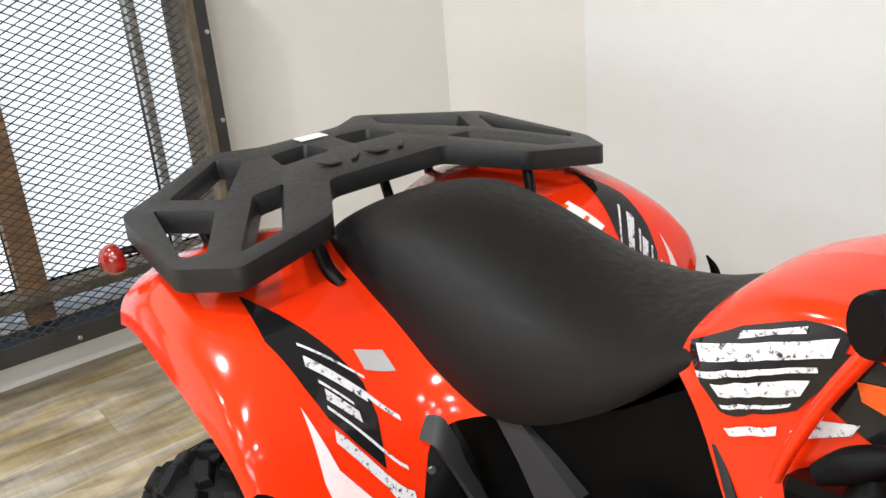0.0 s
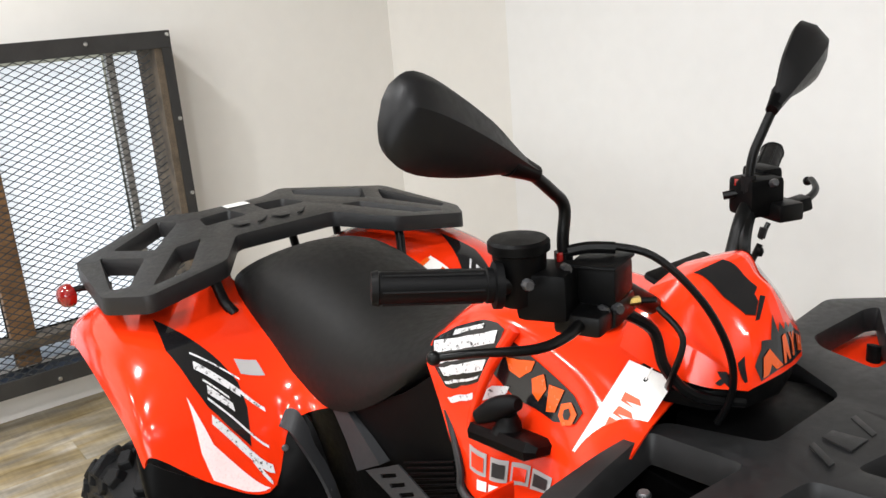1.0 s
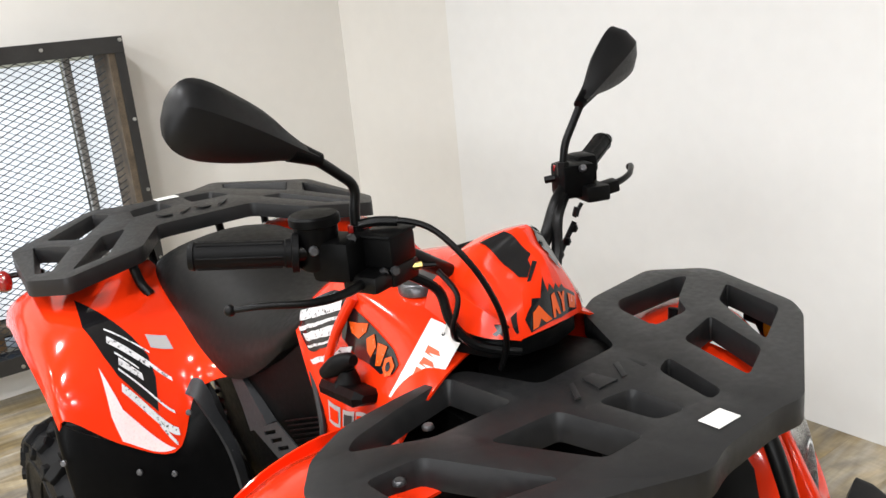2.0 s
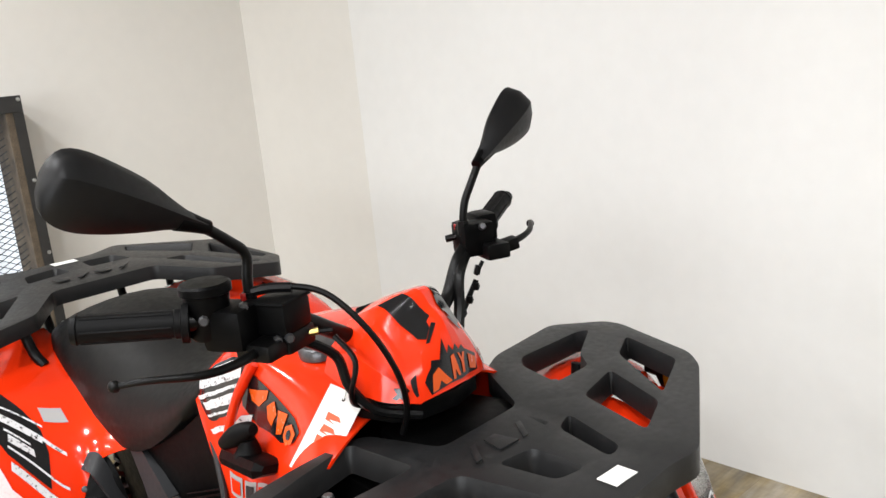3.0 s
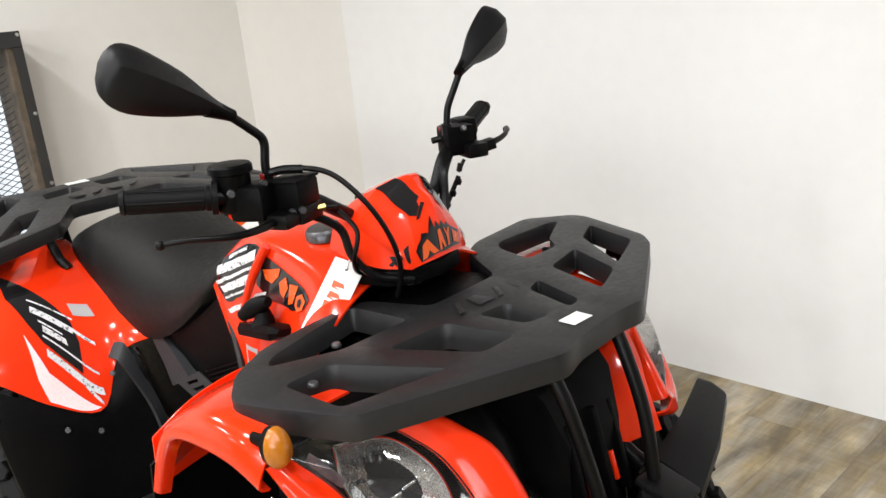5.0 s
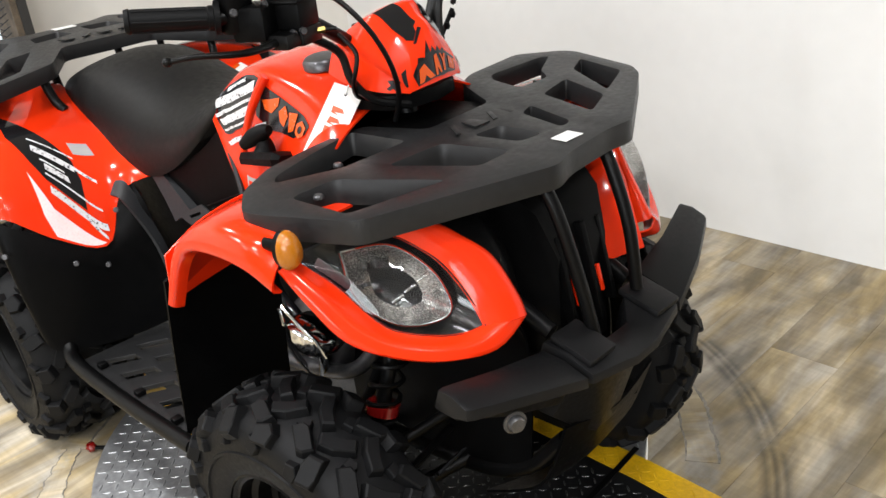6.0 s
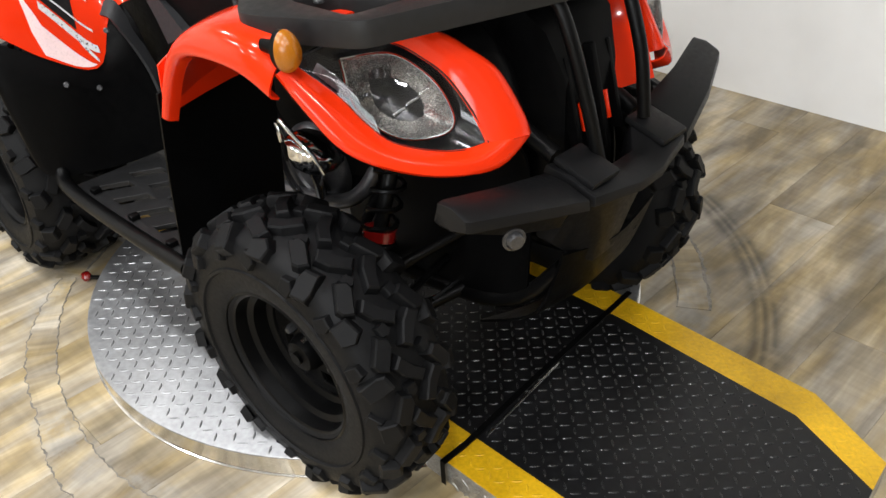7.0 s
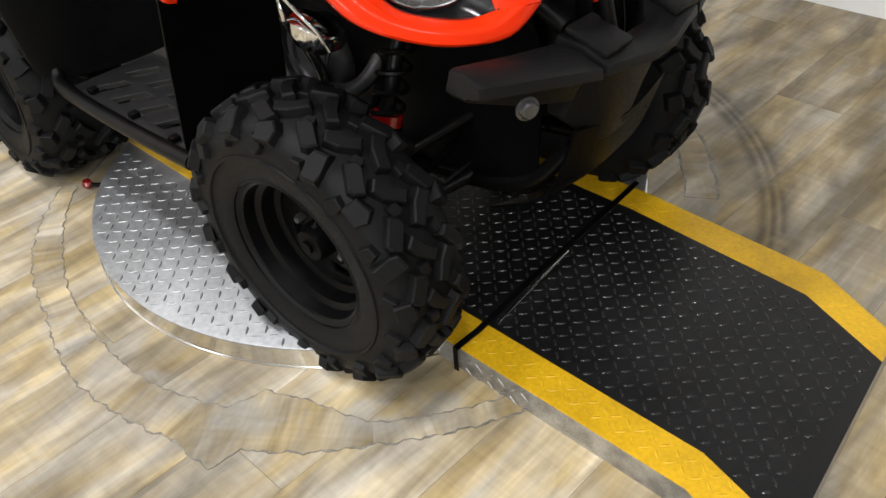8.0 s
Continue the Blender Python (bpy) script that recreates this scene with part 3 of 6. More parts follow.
def expanded_mesh():
    """Diamond mesh of flat strands, one sheet with real gaps."""
    bm = bmesh.new()
    y0, y1, z0, z1 = CY0 + 0.02, CY1 - 0.06, CZ0 + 0.02, CZ1 - 0.02
    dy, dz, w = 0.048, 0.0125, 0.0034
    x = CX - 0.004
    rows = int((z1 - z0) / dz)
    cols = int((y1 - y0) / dy)
    for r in range(rows):
        for c in range(cols):
            ya = y0 + (c + (0.5 if r % 2 else 0)) * dy
            za = z0 + r * dz
            for s in (-1, 1):
                p, q = Vector((x, ya, za)), Vector((x, ya + s * dy / 2, za + dz))
                n = Vector((0, -(q - p).z, (q - p).y)).normalized() * w / 2
                f = Vector((0.0022, 0, 0))
                A = [bm.verts.new(v) for v in (p - n, p + n, q + n, q - n)]
                B = [bm.verts.new(v + f) for v in (p - n, p + n, q + n, q - n)]
                bm.faces.new(B)
                bm.faces.new(A[::-1])
                bm.faces.new((A[0], A[1], B[1], B[0]))
                bm.faces.new((A[2], A[3], B[3], B[2]))
    return bm


wpart("wire_mesh", expanded_mesh(), MESHM, "dark expanded-metal security mesh")
screws = [(CY1 - 0.012, z) for z in (1.345, 1.04, 0.757, 0.47, 0.19)] + [(y, 1.335) for y in (0.035, -0.26, -0.55)] + [(y, 0.185) for y in (-0.27, -0.56, 0.03)]
for sy_, sz_ in screws:
    wpart("screw", ring_bolt(Matrix.Translation((CX + 0.008, sy_, sz_)) @ pose(0, 0, 0, 0, 0, -90), 0.008, 0.006), ZINC, "zinc screw head", True)

# ---- turntable and ramp ----
DISC = (-0.42, 0.06, 0.653)     # centre and radius
turntable = thing("turntable", "round bright tread-plate turntable set on the floor", "turntable", at=(DISC[0], DISC[1], 0))
dm = Matrix.Translation((0, 0, 0)) @ pose(0, 0, 0, 90)
part("rim", lathe([(DISC[2] + 0.003, 0), (DISC[2] + 0.003, 0.0025), (DISC[2], 0.004), (DISC[2], 0.046), (0.0001, 0.046)], dm, 128), POLISH, turntable, "polished steel rim")
part("deck", lathe([(DISC[2] + 0.001, 0.0462), (DISC[2] + 0.001, 0.0485), (DISC[2] - 0.002, 0.050), (0.0001, 0.050)], dm, 96), PLATE, turntable, "bright aluminium tread plate")


def treads(inside, x0, x1, y0, y1, z, pitch=0.026, length=0.0225, width=0.0052, height=0.0015, turn=0.0):
    """Raised lozenges, each at right angles to its neighbours."""
    bm = bmesh.new()
    nx, ny = int((x1 - x0) / pitch), int((y1 - y0) / pitch)
    for i in range(nx):
        for j in range(ny):
            cx, cy = x0 + (i + 0.5) * pitch, y0 + (j + 0.5) * pitch
            if not inside(cx, cy):
                continue
            a = radians(turn + (0 if (i + j) % 2 else 90))
            ux, uy = math.cos(a), math.sin(a)
            L, W = length / 2, width / 2
            base = [(-L, 0), (-L * 0.4, -W), (L * 0.4, -W), (L, 0), (L * 0.4, W), (-L * 0.4, W)]
            lo = [bm.verts.new((cx + p * ux - q * uy, cy + p * uy + q * ux, z)) for p, q in base]
            hi = [bm.verts.new((cx + p * 0.72 * ux - q * 0.5 * uy, cy + p * 0.72 * uy + q * 0.5 * ux, z + height)) for p, q in base]
            bm.faces.new(hi)
            for k in range(6):
                bm.faces.new((lo[k], lo[(k + 1) % 6], hi[(k + 1) % 6], hi[k]))
    return bm


RW0, RW1, REND = -0.284, 0.328, 0.81    # ramp's sides and front end


def on_disc(x, y):
    X, Y = x + DISC[0], y + DISC[1]
    return math.hypot(x, y) < DISC[2] - 0.012 and not (RW0 - 0.01 < Y < RW1 + 0.01)


bm = treads(on_disc, -0.65, 0.65, -0.65, 0.65, 0.050, turn=45)
tagged(part("tread", bm, PLATE, turntable, smooth=False), kind="stuff")

ramp = thing("ramp", "low black tread-plate ramp with yellow painted edges", "ramp", at=(0, 0, 0))
RB = -1.75
RZ = 0.055


# plan of the ramp: outer edges, stripe width, skewed foot
R_OUT = [(RB, RW0), (0.655, -0.276), (0.815, -0.330)]
L_OUT = [(RB, RW1), (0.194, RW1 - 0.004), (0.592, 0.304), (0.756, 0.222)]
R_IN = [(RB, RW0 + 0.086), (0.640, -0.202), (0.808, -0.250)]
L_IN = [(RB, RW1 - 0.070), (0.194, RW1 - 0.073), (0.592, 0.228), (0.763, 0.150)]


def edge_at(line, x):
    for (x0, y0), (x1, y1) in zip(line, line[1:]):
        if x <= x1:
            return y0 + (y1 - y0) * (x - x0) / (x1 - x0)
    return line[-1][1]


part("base", outline_plate(R_OUT + L_OUT[::-1], [], 0.0, RZ - 0.003, 0.001), EDGEST, ramp, "scuffed steel edge", False)
part("deck", outline_plate(R_IN + L_IN[::-1], [], RZ - 0.0025, RZ, 0.0006), BPLATE, ramp, "black tread plate", False)
part("edge_stripe", outline_plate(R_OUT + [(x, y - 0.0004) for x, y in R_IN[::-1]], [], RZ - 0.0025, RZ, 0.0006), YELLOW, ramp, "yellow painted edge", False)
part("edge_stripe", outline_plate(L_OUT + [(x, y + 0.0004) for x, y in L_IN[::-1]], [], RZ - 0.0025, RZ, 0.0006), YELLOW, ramp, "yellow painted edge", False)


def in_deck(x, y):
    return edge_at(R_IN, x) + 0.012 < y < edge_at(L_IN, x) - 0.012 and x < 0.765


def in_stripe(x, y):
    return (edge_at(R_OUT, x) + 0.012 < y < edge_at(R_IN, x) - 0.008 or edge_at(L_IN, x) + 0.008 < y < edge_at(L_OUT, x) - 0.012) and x < 0.755


tagged(part("tread", treads(in_deck, -0.3, REND, RW0, RW1, RZ, 0.0225, 0.0200, 0.0048, 0.0016, 45), TREADB, ramp, smooth=False), kind="stuff")
tagged(part("stripe_tread", treads(in_stripe, -1.2, REND, RW0, RW1, RZ, 0.0225, 0.0200, 0.0048, 0.0007, 45), YELLOW, ramp, smooth=False), kind="stuff")
tagged(part("edge_tread", treads(lambda x, y: True, 0, 0.16, 0, 0.052, 0, turn=45), EDGEST, ramp, smooth=False), kind="stuff").matrix_basis = pose(0.210, RW0 - 0.0002, 0.0015, 90)

# straps wrapped over the ramp
strap = thing("tie_strap", "black webbing strap lying across the ramp", "strap", at=(0.15, 0, 0))
part("webbing", loft([[Vector((x - 0.15, y, z)) for x, z in ((x0 - 0.006, zz), (x0 + 0.006, zz), (x0 + 0.006, zz + 0.003), (x0 - 0.006, zz + 0.003))]
                      for y, x0, zz in ((RW0 - 0.004, 0.195, 0.004), (RW0 - 0.003, 0.195, RZ + 0.002), (RW0 + 0.06, 0.195, RZ + 0.002), (0.0, 0.175, RZ + 0.003), (RW1 - 0.05, 0.155, RZ + 0.002), (RW1 + 0.012, 0.15, RZ + 0.002))]), STEEL, strap, smooth=False)
part("hook_rod", tube([(0.060, -0.185, RZ + 0.004), (0.048, 0.034, RZ + 0.026)], 0.0022, 8), CHROME, strap, "thin steel rod")

knob = thing("lift_knob", "small red ball knob beside the turntable", "knob", at=(-0.94, -0.43, 0))
part("ball", lathe([(0.0001, 0), (0.010, 0.003), (0.0135, 0.012), (0.010, 0.021), (0.0001, 0.024)], Matrix.Translation((0, 0, 0.004)) @ pose(0, 0, 0, 90), 18), REDLENS, knob, "glossy red ball")
part("stem", tube([(0.008, 0.006, 0.014), (0.034, 0.026, 0.014)], 0.0055, 8), STEEL, knob, "black threaded stem")

# ---- the quad bike: x ahead, y to its left, front axle above the origin ----
atv = thing("quad_bike", "red and black utility quad bike with plastic racks on a ramp", "quad bike")


def both(name, make, mat, parent=None, label="", smooth=True, angle=40):
    """The same part on the right (-y) and, mirrored, on the left."""
    a = part(name, make(), mat, parent or atv, label, smooth, angle)
    b = part(name, flip_y(make()), mat, parent or atv, label, smooth, angle)
    return a, b


def set_back(bm):
    """The front left corner sits a little back and in."""
    for v in bm.verts:
        if v.co.y > 0:
            v.co.x, v.co.y = v.co.x - 0.15 * v.co.y + 0.011, v.co.y * 0.92 + 0.012
    return bm


def both_front(name, make, mat, label="", angle=40):
    part(name, make(), mat, atv, label, True, angle)
    part(name, set_back(flip_y(make())), mat, atv, label, True, angle)


# -- wheels --
def block_mesh(name, outline, sx, sy, h):
    """A moulded rubber lug of an angular outline: local z is out from the tyre; the foot is wider than the top."""
    bm = bmesh.new()
    n = len(outline)
    lo = [bm.verts.new((x * sx / 2 * 1.10, y * sy / 2 * 1.14, -0.007)) for x, y in outline]
    up = [bm.verts.new((x * sx / 2, y * sy / 2, h * 0.80)) for x, y in outline]
    hi = [bm.verts.new((x * sx / 2 * 0.90, y * sy / 2 * 0.84, h)) for x, y in outline]
    bm.faces.new(hi)
    for A, B in ((lo, up), (up, hi)):
        for k in range(n):
            bm.faces.new((A[k], A[(k + 1) % n], B[(k + 1) % n], B[k]))
    bmesh.ops.recalc_face_normals(bm, faces=bm.faces[:])
    me = bpy.data.meshes.new(name)
    bm.to_mesh(me)
    bm.free()
    me.materials.append(RUBBER)
    return me


CHEVRON = [(-1, -0.55), (-0.2, -1), (1, -0.75), (1, 0.7), (0.1, 0.55), (-1, 1)]
BRICK = [(-1, -1), (0.72, -1), (1, -0.35), (1, 1), (-0.62, 1), (-1, 0.45)]
WEDGE = [(-1, -0.7), (0.5, -1), (1, 0.1), (0.55, 1), (-0.8, 0.9)]
BLOCKS = {k: block_mesh("tread_block", *v) for k, v in {
    "centre": (CHEVRON, 0.056, 0.027, 0.016), "mid": (BRICK, 0.050, 0.026, 0.016), "shoulder": (BRICK, 0.030, 0.046, 0.014), "shoulder2": (WEDGE, 0.042, 0.036, 0.014), "small": (WEDGE, 0.022, 0.020, 0.012), "side": (WEDGE, 0.026, 0.030, 0.007)}.items()}


def wheel(name, at, width, steer, camber, side, label):
    """side -1: right of the bike. The outer face looks along side."""
    w = new(name)
    w.parent = atv
    w.matrix_basis = Matrix.Translation(at) @ pose(0, 0, 0, camber, 0, steer)
    tagged(w, label)
    h = width / 2
    R = at[2] - 0.004
    k = R / 0.272
    prof = [(0.137, -h * 0.80), (0.143, -h * 0.90), (0.165 * k, -h * 1.0), (0.205 * k, -h * 1.05), (0.235 * k, -h * 1.0), (0.250 * k, -h * 0.84), (0.257 * k, -h * 0.55), (0.260 * k, 0)]
    prof = prof + [(r, -y) for r, y in prof[-2::-1]]
    part("tyre", lathe(prof, None, 72, caps=False), RUBBER, w, "knobbly black off-road tyre")
    # raised ring on the outer side wall
    part("sidewall_rib", lathe([(0.192 * k, side * h * 1.03), (0.194 * k, side * (h * 1.05 + 0.003)), (0.199 * k, side * (h * 1.05 + 0.003)), (0.201 * k, side * h * 1.03)], None, 72, caps=False), RUBBER, w)
    # lugs
    n = 17
    rng = random.Random(5)
    for i in range(n):
        a0 = math.tau * i / n
        for kind, y, r, tilt, twist, da in (("centre", -0.20, 0.2595, -3, 38, 0.0), ("centre", 0.20, 0.2595, 3, -38, 0.5), ("mid", -0.56, 0.2566, -14, -30, 0.38), ("mid", 0.56, 0.2566, 14, 30, 0.88),
                                           ("shoulder" if i % 2 else "shoulder2", -0.86, 0.2475, -40, 14, 0.02), ("shoulder2" if i % 2 else "shoulder", 0.86, 0.2475, 40, -14, 0.52),
                                           ("small", -0.30, 0.2590, -6, 10, 0.66), ("small", 0.33, 0.2590, 6, 20, 0.16), ("side", 1.03 * side, 0.2300, 72 * side, 8 if i % 2 else -18, 0.3)):
            a = a0 + (da + rng.uniform(-0.05, 0.05)) * math.tau / n
            ob = new("tread_block", BLOCKS[kind])
            ob.parent = w
            ob.matrix_basis = pose(0, 0, 0, 0, -math.degrees(a), 0) @ Matrix.Translation((r * k, y * h, 0)) @ pose(0, 0, 0, 0, 90, 0) @ pose(0, 0, 0, -tilt, 0, 0) @ pose(0, 0, 0, 0, 0, twist + rng.uniform(-6, 6))
    # steel rim, deeply dished towards the outside
    s = side
    part("rim", lathe([(0.144, s * h * 0.95), (0.1475, s * h * 0.92), (0.144, s * h * 0.86), (0.134, s * h * 0.80), (0.131, s * h * 0.50), (0.121, s * h * 0.42), (0.117, s * h * 0.08), (0.106, s * h * 0.02), (0.103, -s * h * 0.10), (0.102, -s * h * 0.4), (0.12, -s * h * 0.7), (0.137, -s * h * 0.82), (0.142, -s * h * 0.80), (0.142, s * h * 0.80)], None, 64, True), STEEL, w, "black painted steel rim")
    holes = []
    for q in range(4):
        c = math.tau * q / 4 + 0.4
        holes.append([(math.cos(c + da) * rr, math.sin(c + da) * rr) for da, rr in ((-0.42, 0.060), (-0.36, 0.083), (0, 0.090), (0.36, 0.083), (0.42, 0.060), (0, 0.064))])
    m = Matrix.Translation((0, -s * h * 0.06, 0)) @ pose(0, 0, 0, 90 * -s)
    bm = outline_plate([(math.cos(q * math.tau / 48) * 0.103, math.sin(q * math.tau / 48) * 0.103) for q in range(48)], holes, -0.003, 0.003, 0.0015)
    bm.transform(m)
    part("wheel_disc", bm, STEEL, w)
    part("hub", lathe([(0.034, 0), (0.034, 0.03), (0.028, 0.042), (0.012, 0.044), (0.012, 0.05), (0.0001, 0.05)], Matrix.Translation((0, -s * h * 0.08, 0)) @ (pose(0, 0, 0) if s > 0 else pose(0, 0, 0, 180)), 24), BLACK, w, "black hub cap")
    for q in range(4):
        c = math.tau * q / 4 + 1.185
        part("lug_nut", lathe([(0.009, 0), (0.009, 0.014), (0.006, 0.019), (0.0001, 0.019)], Matrix.Translation((math.cos(c) * 0.052, -s * h * 0.04, math.sin(c) * 0.052)) @ (pose(0, 0, 0) if s > 0 else pose(0, 0, 0, 180)), 6), DARKALU, w, "dark steel lug nut")
    part("brake_disc", lathe([(0.03, -s * 0.024), (0.088, -s * 0.024), (0.088, -s * 0.028), (0.03, -s * 0.028)], None, 40, True), ALU, w, "steel brake disc")
    part("valve", tube([(0.062, s * h * 0.55, 0.088), (0.058, s * h * 0.8, 0.082)], 0.004, 8), CHROME, w, "chrome valve cap")
    return w


FR = 0.273
wheel("front_wheel", (-0.006, -0.378, FR), 0.152, 4.4, 2, -1, "front wheel steered slightly left")
wheel("front_wheel", (-0.03, 0.388, FR), 0.160, 4.4, -2, 1, "front wheel steered slightly left")
wheel("rear_wheel", (-1.13, -0.385, 0.28), 0.235, 0, 0, -1, "wide rear wheel")
wheel("rear_wheel", (-1.13, 0.385, 0.28), 0.235, 0, 0, 1, "wide rear wheel")

# -- racks --
def sym(half):
    """Closes half an outline (y >= 0, from the middle line round to it again)."""
    return half + [(x, -y) for x, y in half[::-1] if abs(y) > 1e-6]


def pair(poly):
    return [poly, [(x, -y) for x, y in poly[::-1]]]


FRONT_OUT = [(0.035, 0.072), (-0.090, 0.138), (-0.118, 0.190), (-0.140, 0.350), (-0.075, 0.418), (-0.045, 0.422), (0.124, 0.364), (0.164, 0.326), (0.300, 0.098), (0.292, 0.05),
             (0.297, -0.05), (0.312, -0.095), (0.185, -0.348), (0.045, -0.400), (0.005, -0.408), (-0.052, -0.366), (-0.086, -0.298), (-0.091, -0.207), (-0.088, -0.128), (-0.074, -0.106), (0.035, -0.072)]
FRONT_HOLES = [[(0.122, -0.062), (0.206, -0.050), (0.216, -0.008), (0.133, -0.008)], [(0.086, -0.206), (0.214, -0.147), (0.217, -0.083), (0.101, -0.107)],
               [(0.037, -0.347), (0.155, -0.341), (0.205, -0.203), (0.049, -0.276)], [(-0.079, -0.136), (0.041, -0.124), (0.028, -0.240), (-0.030, -0.328), (-0.050, -0.306), (-0.066, -0.225)],
               [(0.112, 0.088), (0.126, 0.050), (0.224, 0.026), (0.220, 0.054)], [(0.069, 0.239), (0.092, 0.146), (0.221, 0.107), (0.188, 0.186)],
               [(0.003, 0.372), (0.040, 0.300), (0.176, 0.213), (0.125, 0.328)], [(-0.052, 0.180), (-0.078, 0.205), (-0.079, 0.345), (-0.068, 0.366), (-0.010, 0.268), (0.031, 0.236), (0.031, 0.160)]]


def droop(x, y):
    return -0.012 * (abs(y) / 0.4) ** 2 + 0.016 * y / 0.4


front_rack = part("front_rack", outline_plate(rounded(FRONT_OUT, 0.016), [rounded(h, 0.013) for h in FRONT_HOLES], 0.857, 0.892, 0.0055, droop, [0.008 if h[0][1] < 0 else 0.003 for h in FRONT_HOLES]), RACK, atv, "charcoal textured plastic front carrier")
REAR_OUT = sym([(-1.212, 0.0), (-1.212, 0.125), (-1.062, 0.212), (-1.018, 0.385), (-1.11, 0.445), (-1.40, 0.415), (-1.575, 0.175), (-1.515, 0.088), (-1.515, 0.0)])
REAR_HOLES = pair([(-1.370, 0.372), (-1.258, 0.310), (-1.112, 0.392), (-1.135, 0.422)]) + pair([(-1.525, 0.186), (-1.462, 0.160), (-1.290, 0.278), (-1.392, 0.336)]) \
    + pair([(-1.262, 0.242), (-1.266, 0.182), (-1.080, 0.282), (-1.066, 0.362)]) + pair([(-1.452, 0.032), (-1.442, 0.115), (-1.358, 0.132), (-1.366, 0.026)])


def rear_shape(x, y):
    return -0.028 * (abs(y) / 0.42) ** 2 + 0.004 * y / 0.42


def rear_back(bm):
    """The rear left corner sits a little back and lower towards its front."""
    for v in bm.verts:
        if v.co.y > 0:
            v.co.z -= 0.05 * v.co.y * min(1, max(0, (v.co.x + 1.40) / 0.35))
            v.co.x -= 0.12 * v.co.y
    return bm


rear_rack = part("rear_rack", rear_back(outline_plate(rounded(REAR_OUT, 0.018), [rounded(h, 0.012) for h in REAR_HOLES], 0.896, 0.931, 0.0055, rear_shape, [0.009] * len(REAR_HOLES))), RACK, atv, "charcoal textured plastic rear carrier")


def glyph_bars(parent, m, n, w, h, mat, label):
    """Raised bars in place of an embossed mark."""
    for i in range(n):
        x = (i - (n - 1) / 2) * w * 1.25
        a, b = -w / 2 + x, w / 2 + x
        shape = [[(a, -h / 2), (a + w * 0.3, -h / 2), (b, h / 2), (b - w * 0.3, h / 2)], [(a, -h / 2), (b, -h / 2), (b - w * 0.2, h / 2), (a + w * 0.2, h / 2)]][i % 2]
        part("embossed_mark", prism(shape, m, 0.0025, 0.0006), mat, parent, label)


glyph_bars(front_rack, Matrix.Translation((0.088, 0, 0.8915)) @ pose(0, 0, 0, 0, 0, 90), 4, 0.034, 0.036, RACK, "raised maker's mark")
glyph_bars(rear_rack, Matrix.Translation((-1.285, 0, 0.9315)) @ pose(0, 0, 0, 0, 0, -90), 4, 0.040, 0.034, RACK, "raised maker's mark")
part("sticker", prism([(-0.014, -0.020), (0.014, -0.020), (0.014, 0.020), (-0.014, 0.020)], Matrix.Translation((0.258, -0.006, 0.8925)), 0.0012, 0.0003), PAPER, front_rack, "blank white sticker", False)
part("sticker", prism([(-0.018, -0.03), (0.018, -0.03), (0.018, 0.03), (-0.018, 0.03)], Matrix.Translation((-1.486, 0.0, 0.9325)), 0.0012, 0.0003), PAPER, rear_rack, "blank white sticker", False)

for pts in ([(-1.10, -0.235, 0.905), (-1.085, -0.232, 0.87), (-1.075, -0.225, 0.835), (-1.058, -0.215, 0.812)], [(-1.40, -0.10, 0.91), (-1.39, -0.10, 0.86), (-1.36, -0.10, 0.78)], [(-1.46, -0.27, 0.90), (-1.45, -0.27, 0.85), (-1.42, -0.26, 0.78)]):
    part("rear_rack_stay", tube(pts, 0.011, 12, 5), STEEL, atv, "bent black steel stay")
    part("rear_rack_stay", rear_back(flip_y(tube(pts, 0.011, 12, 5))), STEEL, atv, "bent black steel stay")
for pts in ([(0.262, 0.062, 0.875), (0.290, 0.058, 0.83), (0.322, 0.056, 0.74), (0.335, 0.056, 0.64)], [(0.262, -0.092, 0.872), (0.296, -0.090, 0.82), (0.325, -0.080, 0.72), (0.345, -0.068, 0.615)]):
    part("front_rack_stay", tube(pts, 0.0105, 12, 5), STEEL, atv, "bent black steel stay")
for pts in ([(0.0, -0.30, 0.87), (0.0, -0.29, 0.83), (-0.01, -0.26, 0.78)],):
    both_front("front_rack_stay", lambda: tube(pts, 0.0105, 12, 5), STEEL, "bent black steel stay")
for x, y, z in ((0.06, -0.315, 0.862), (-0.02, -0.215, 0.862), (0.18, -0.20, 0.866)):
    both("rack_bolt", lambda: ring_bolt(Matrix.Translation((x, y, z)) @ pose(0, 0, 0, 90), 0.008, 0.006), DARKALU, None, "dull steel bolt")
for x, y, z in ((-1.20, -0.30, 0.885), (-1.40, -0.15, 0.905)):
    both("rack_bolt", lambda: ring_bolt(Matrix.Translation((x, y, z)) @ pose(0, 0, 0, 90), 0.008, 0.006), DARKALU, None, "dull steel bolt")

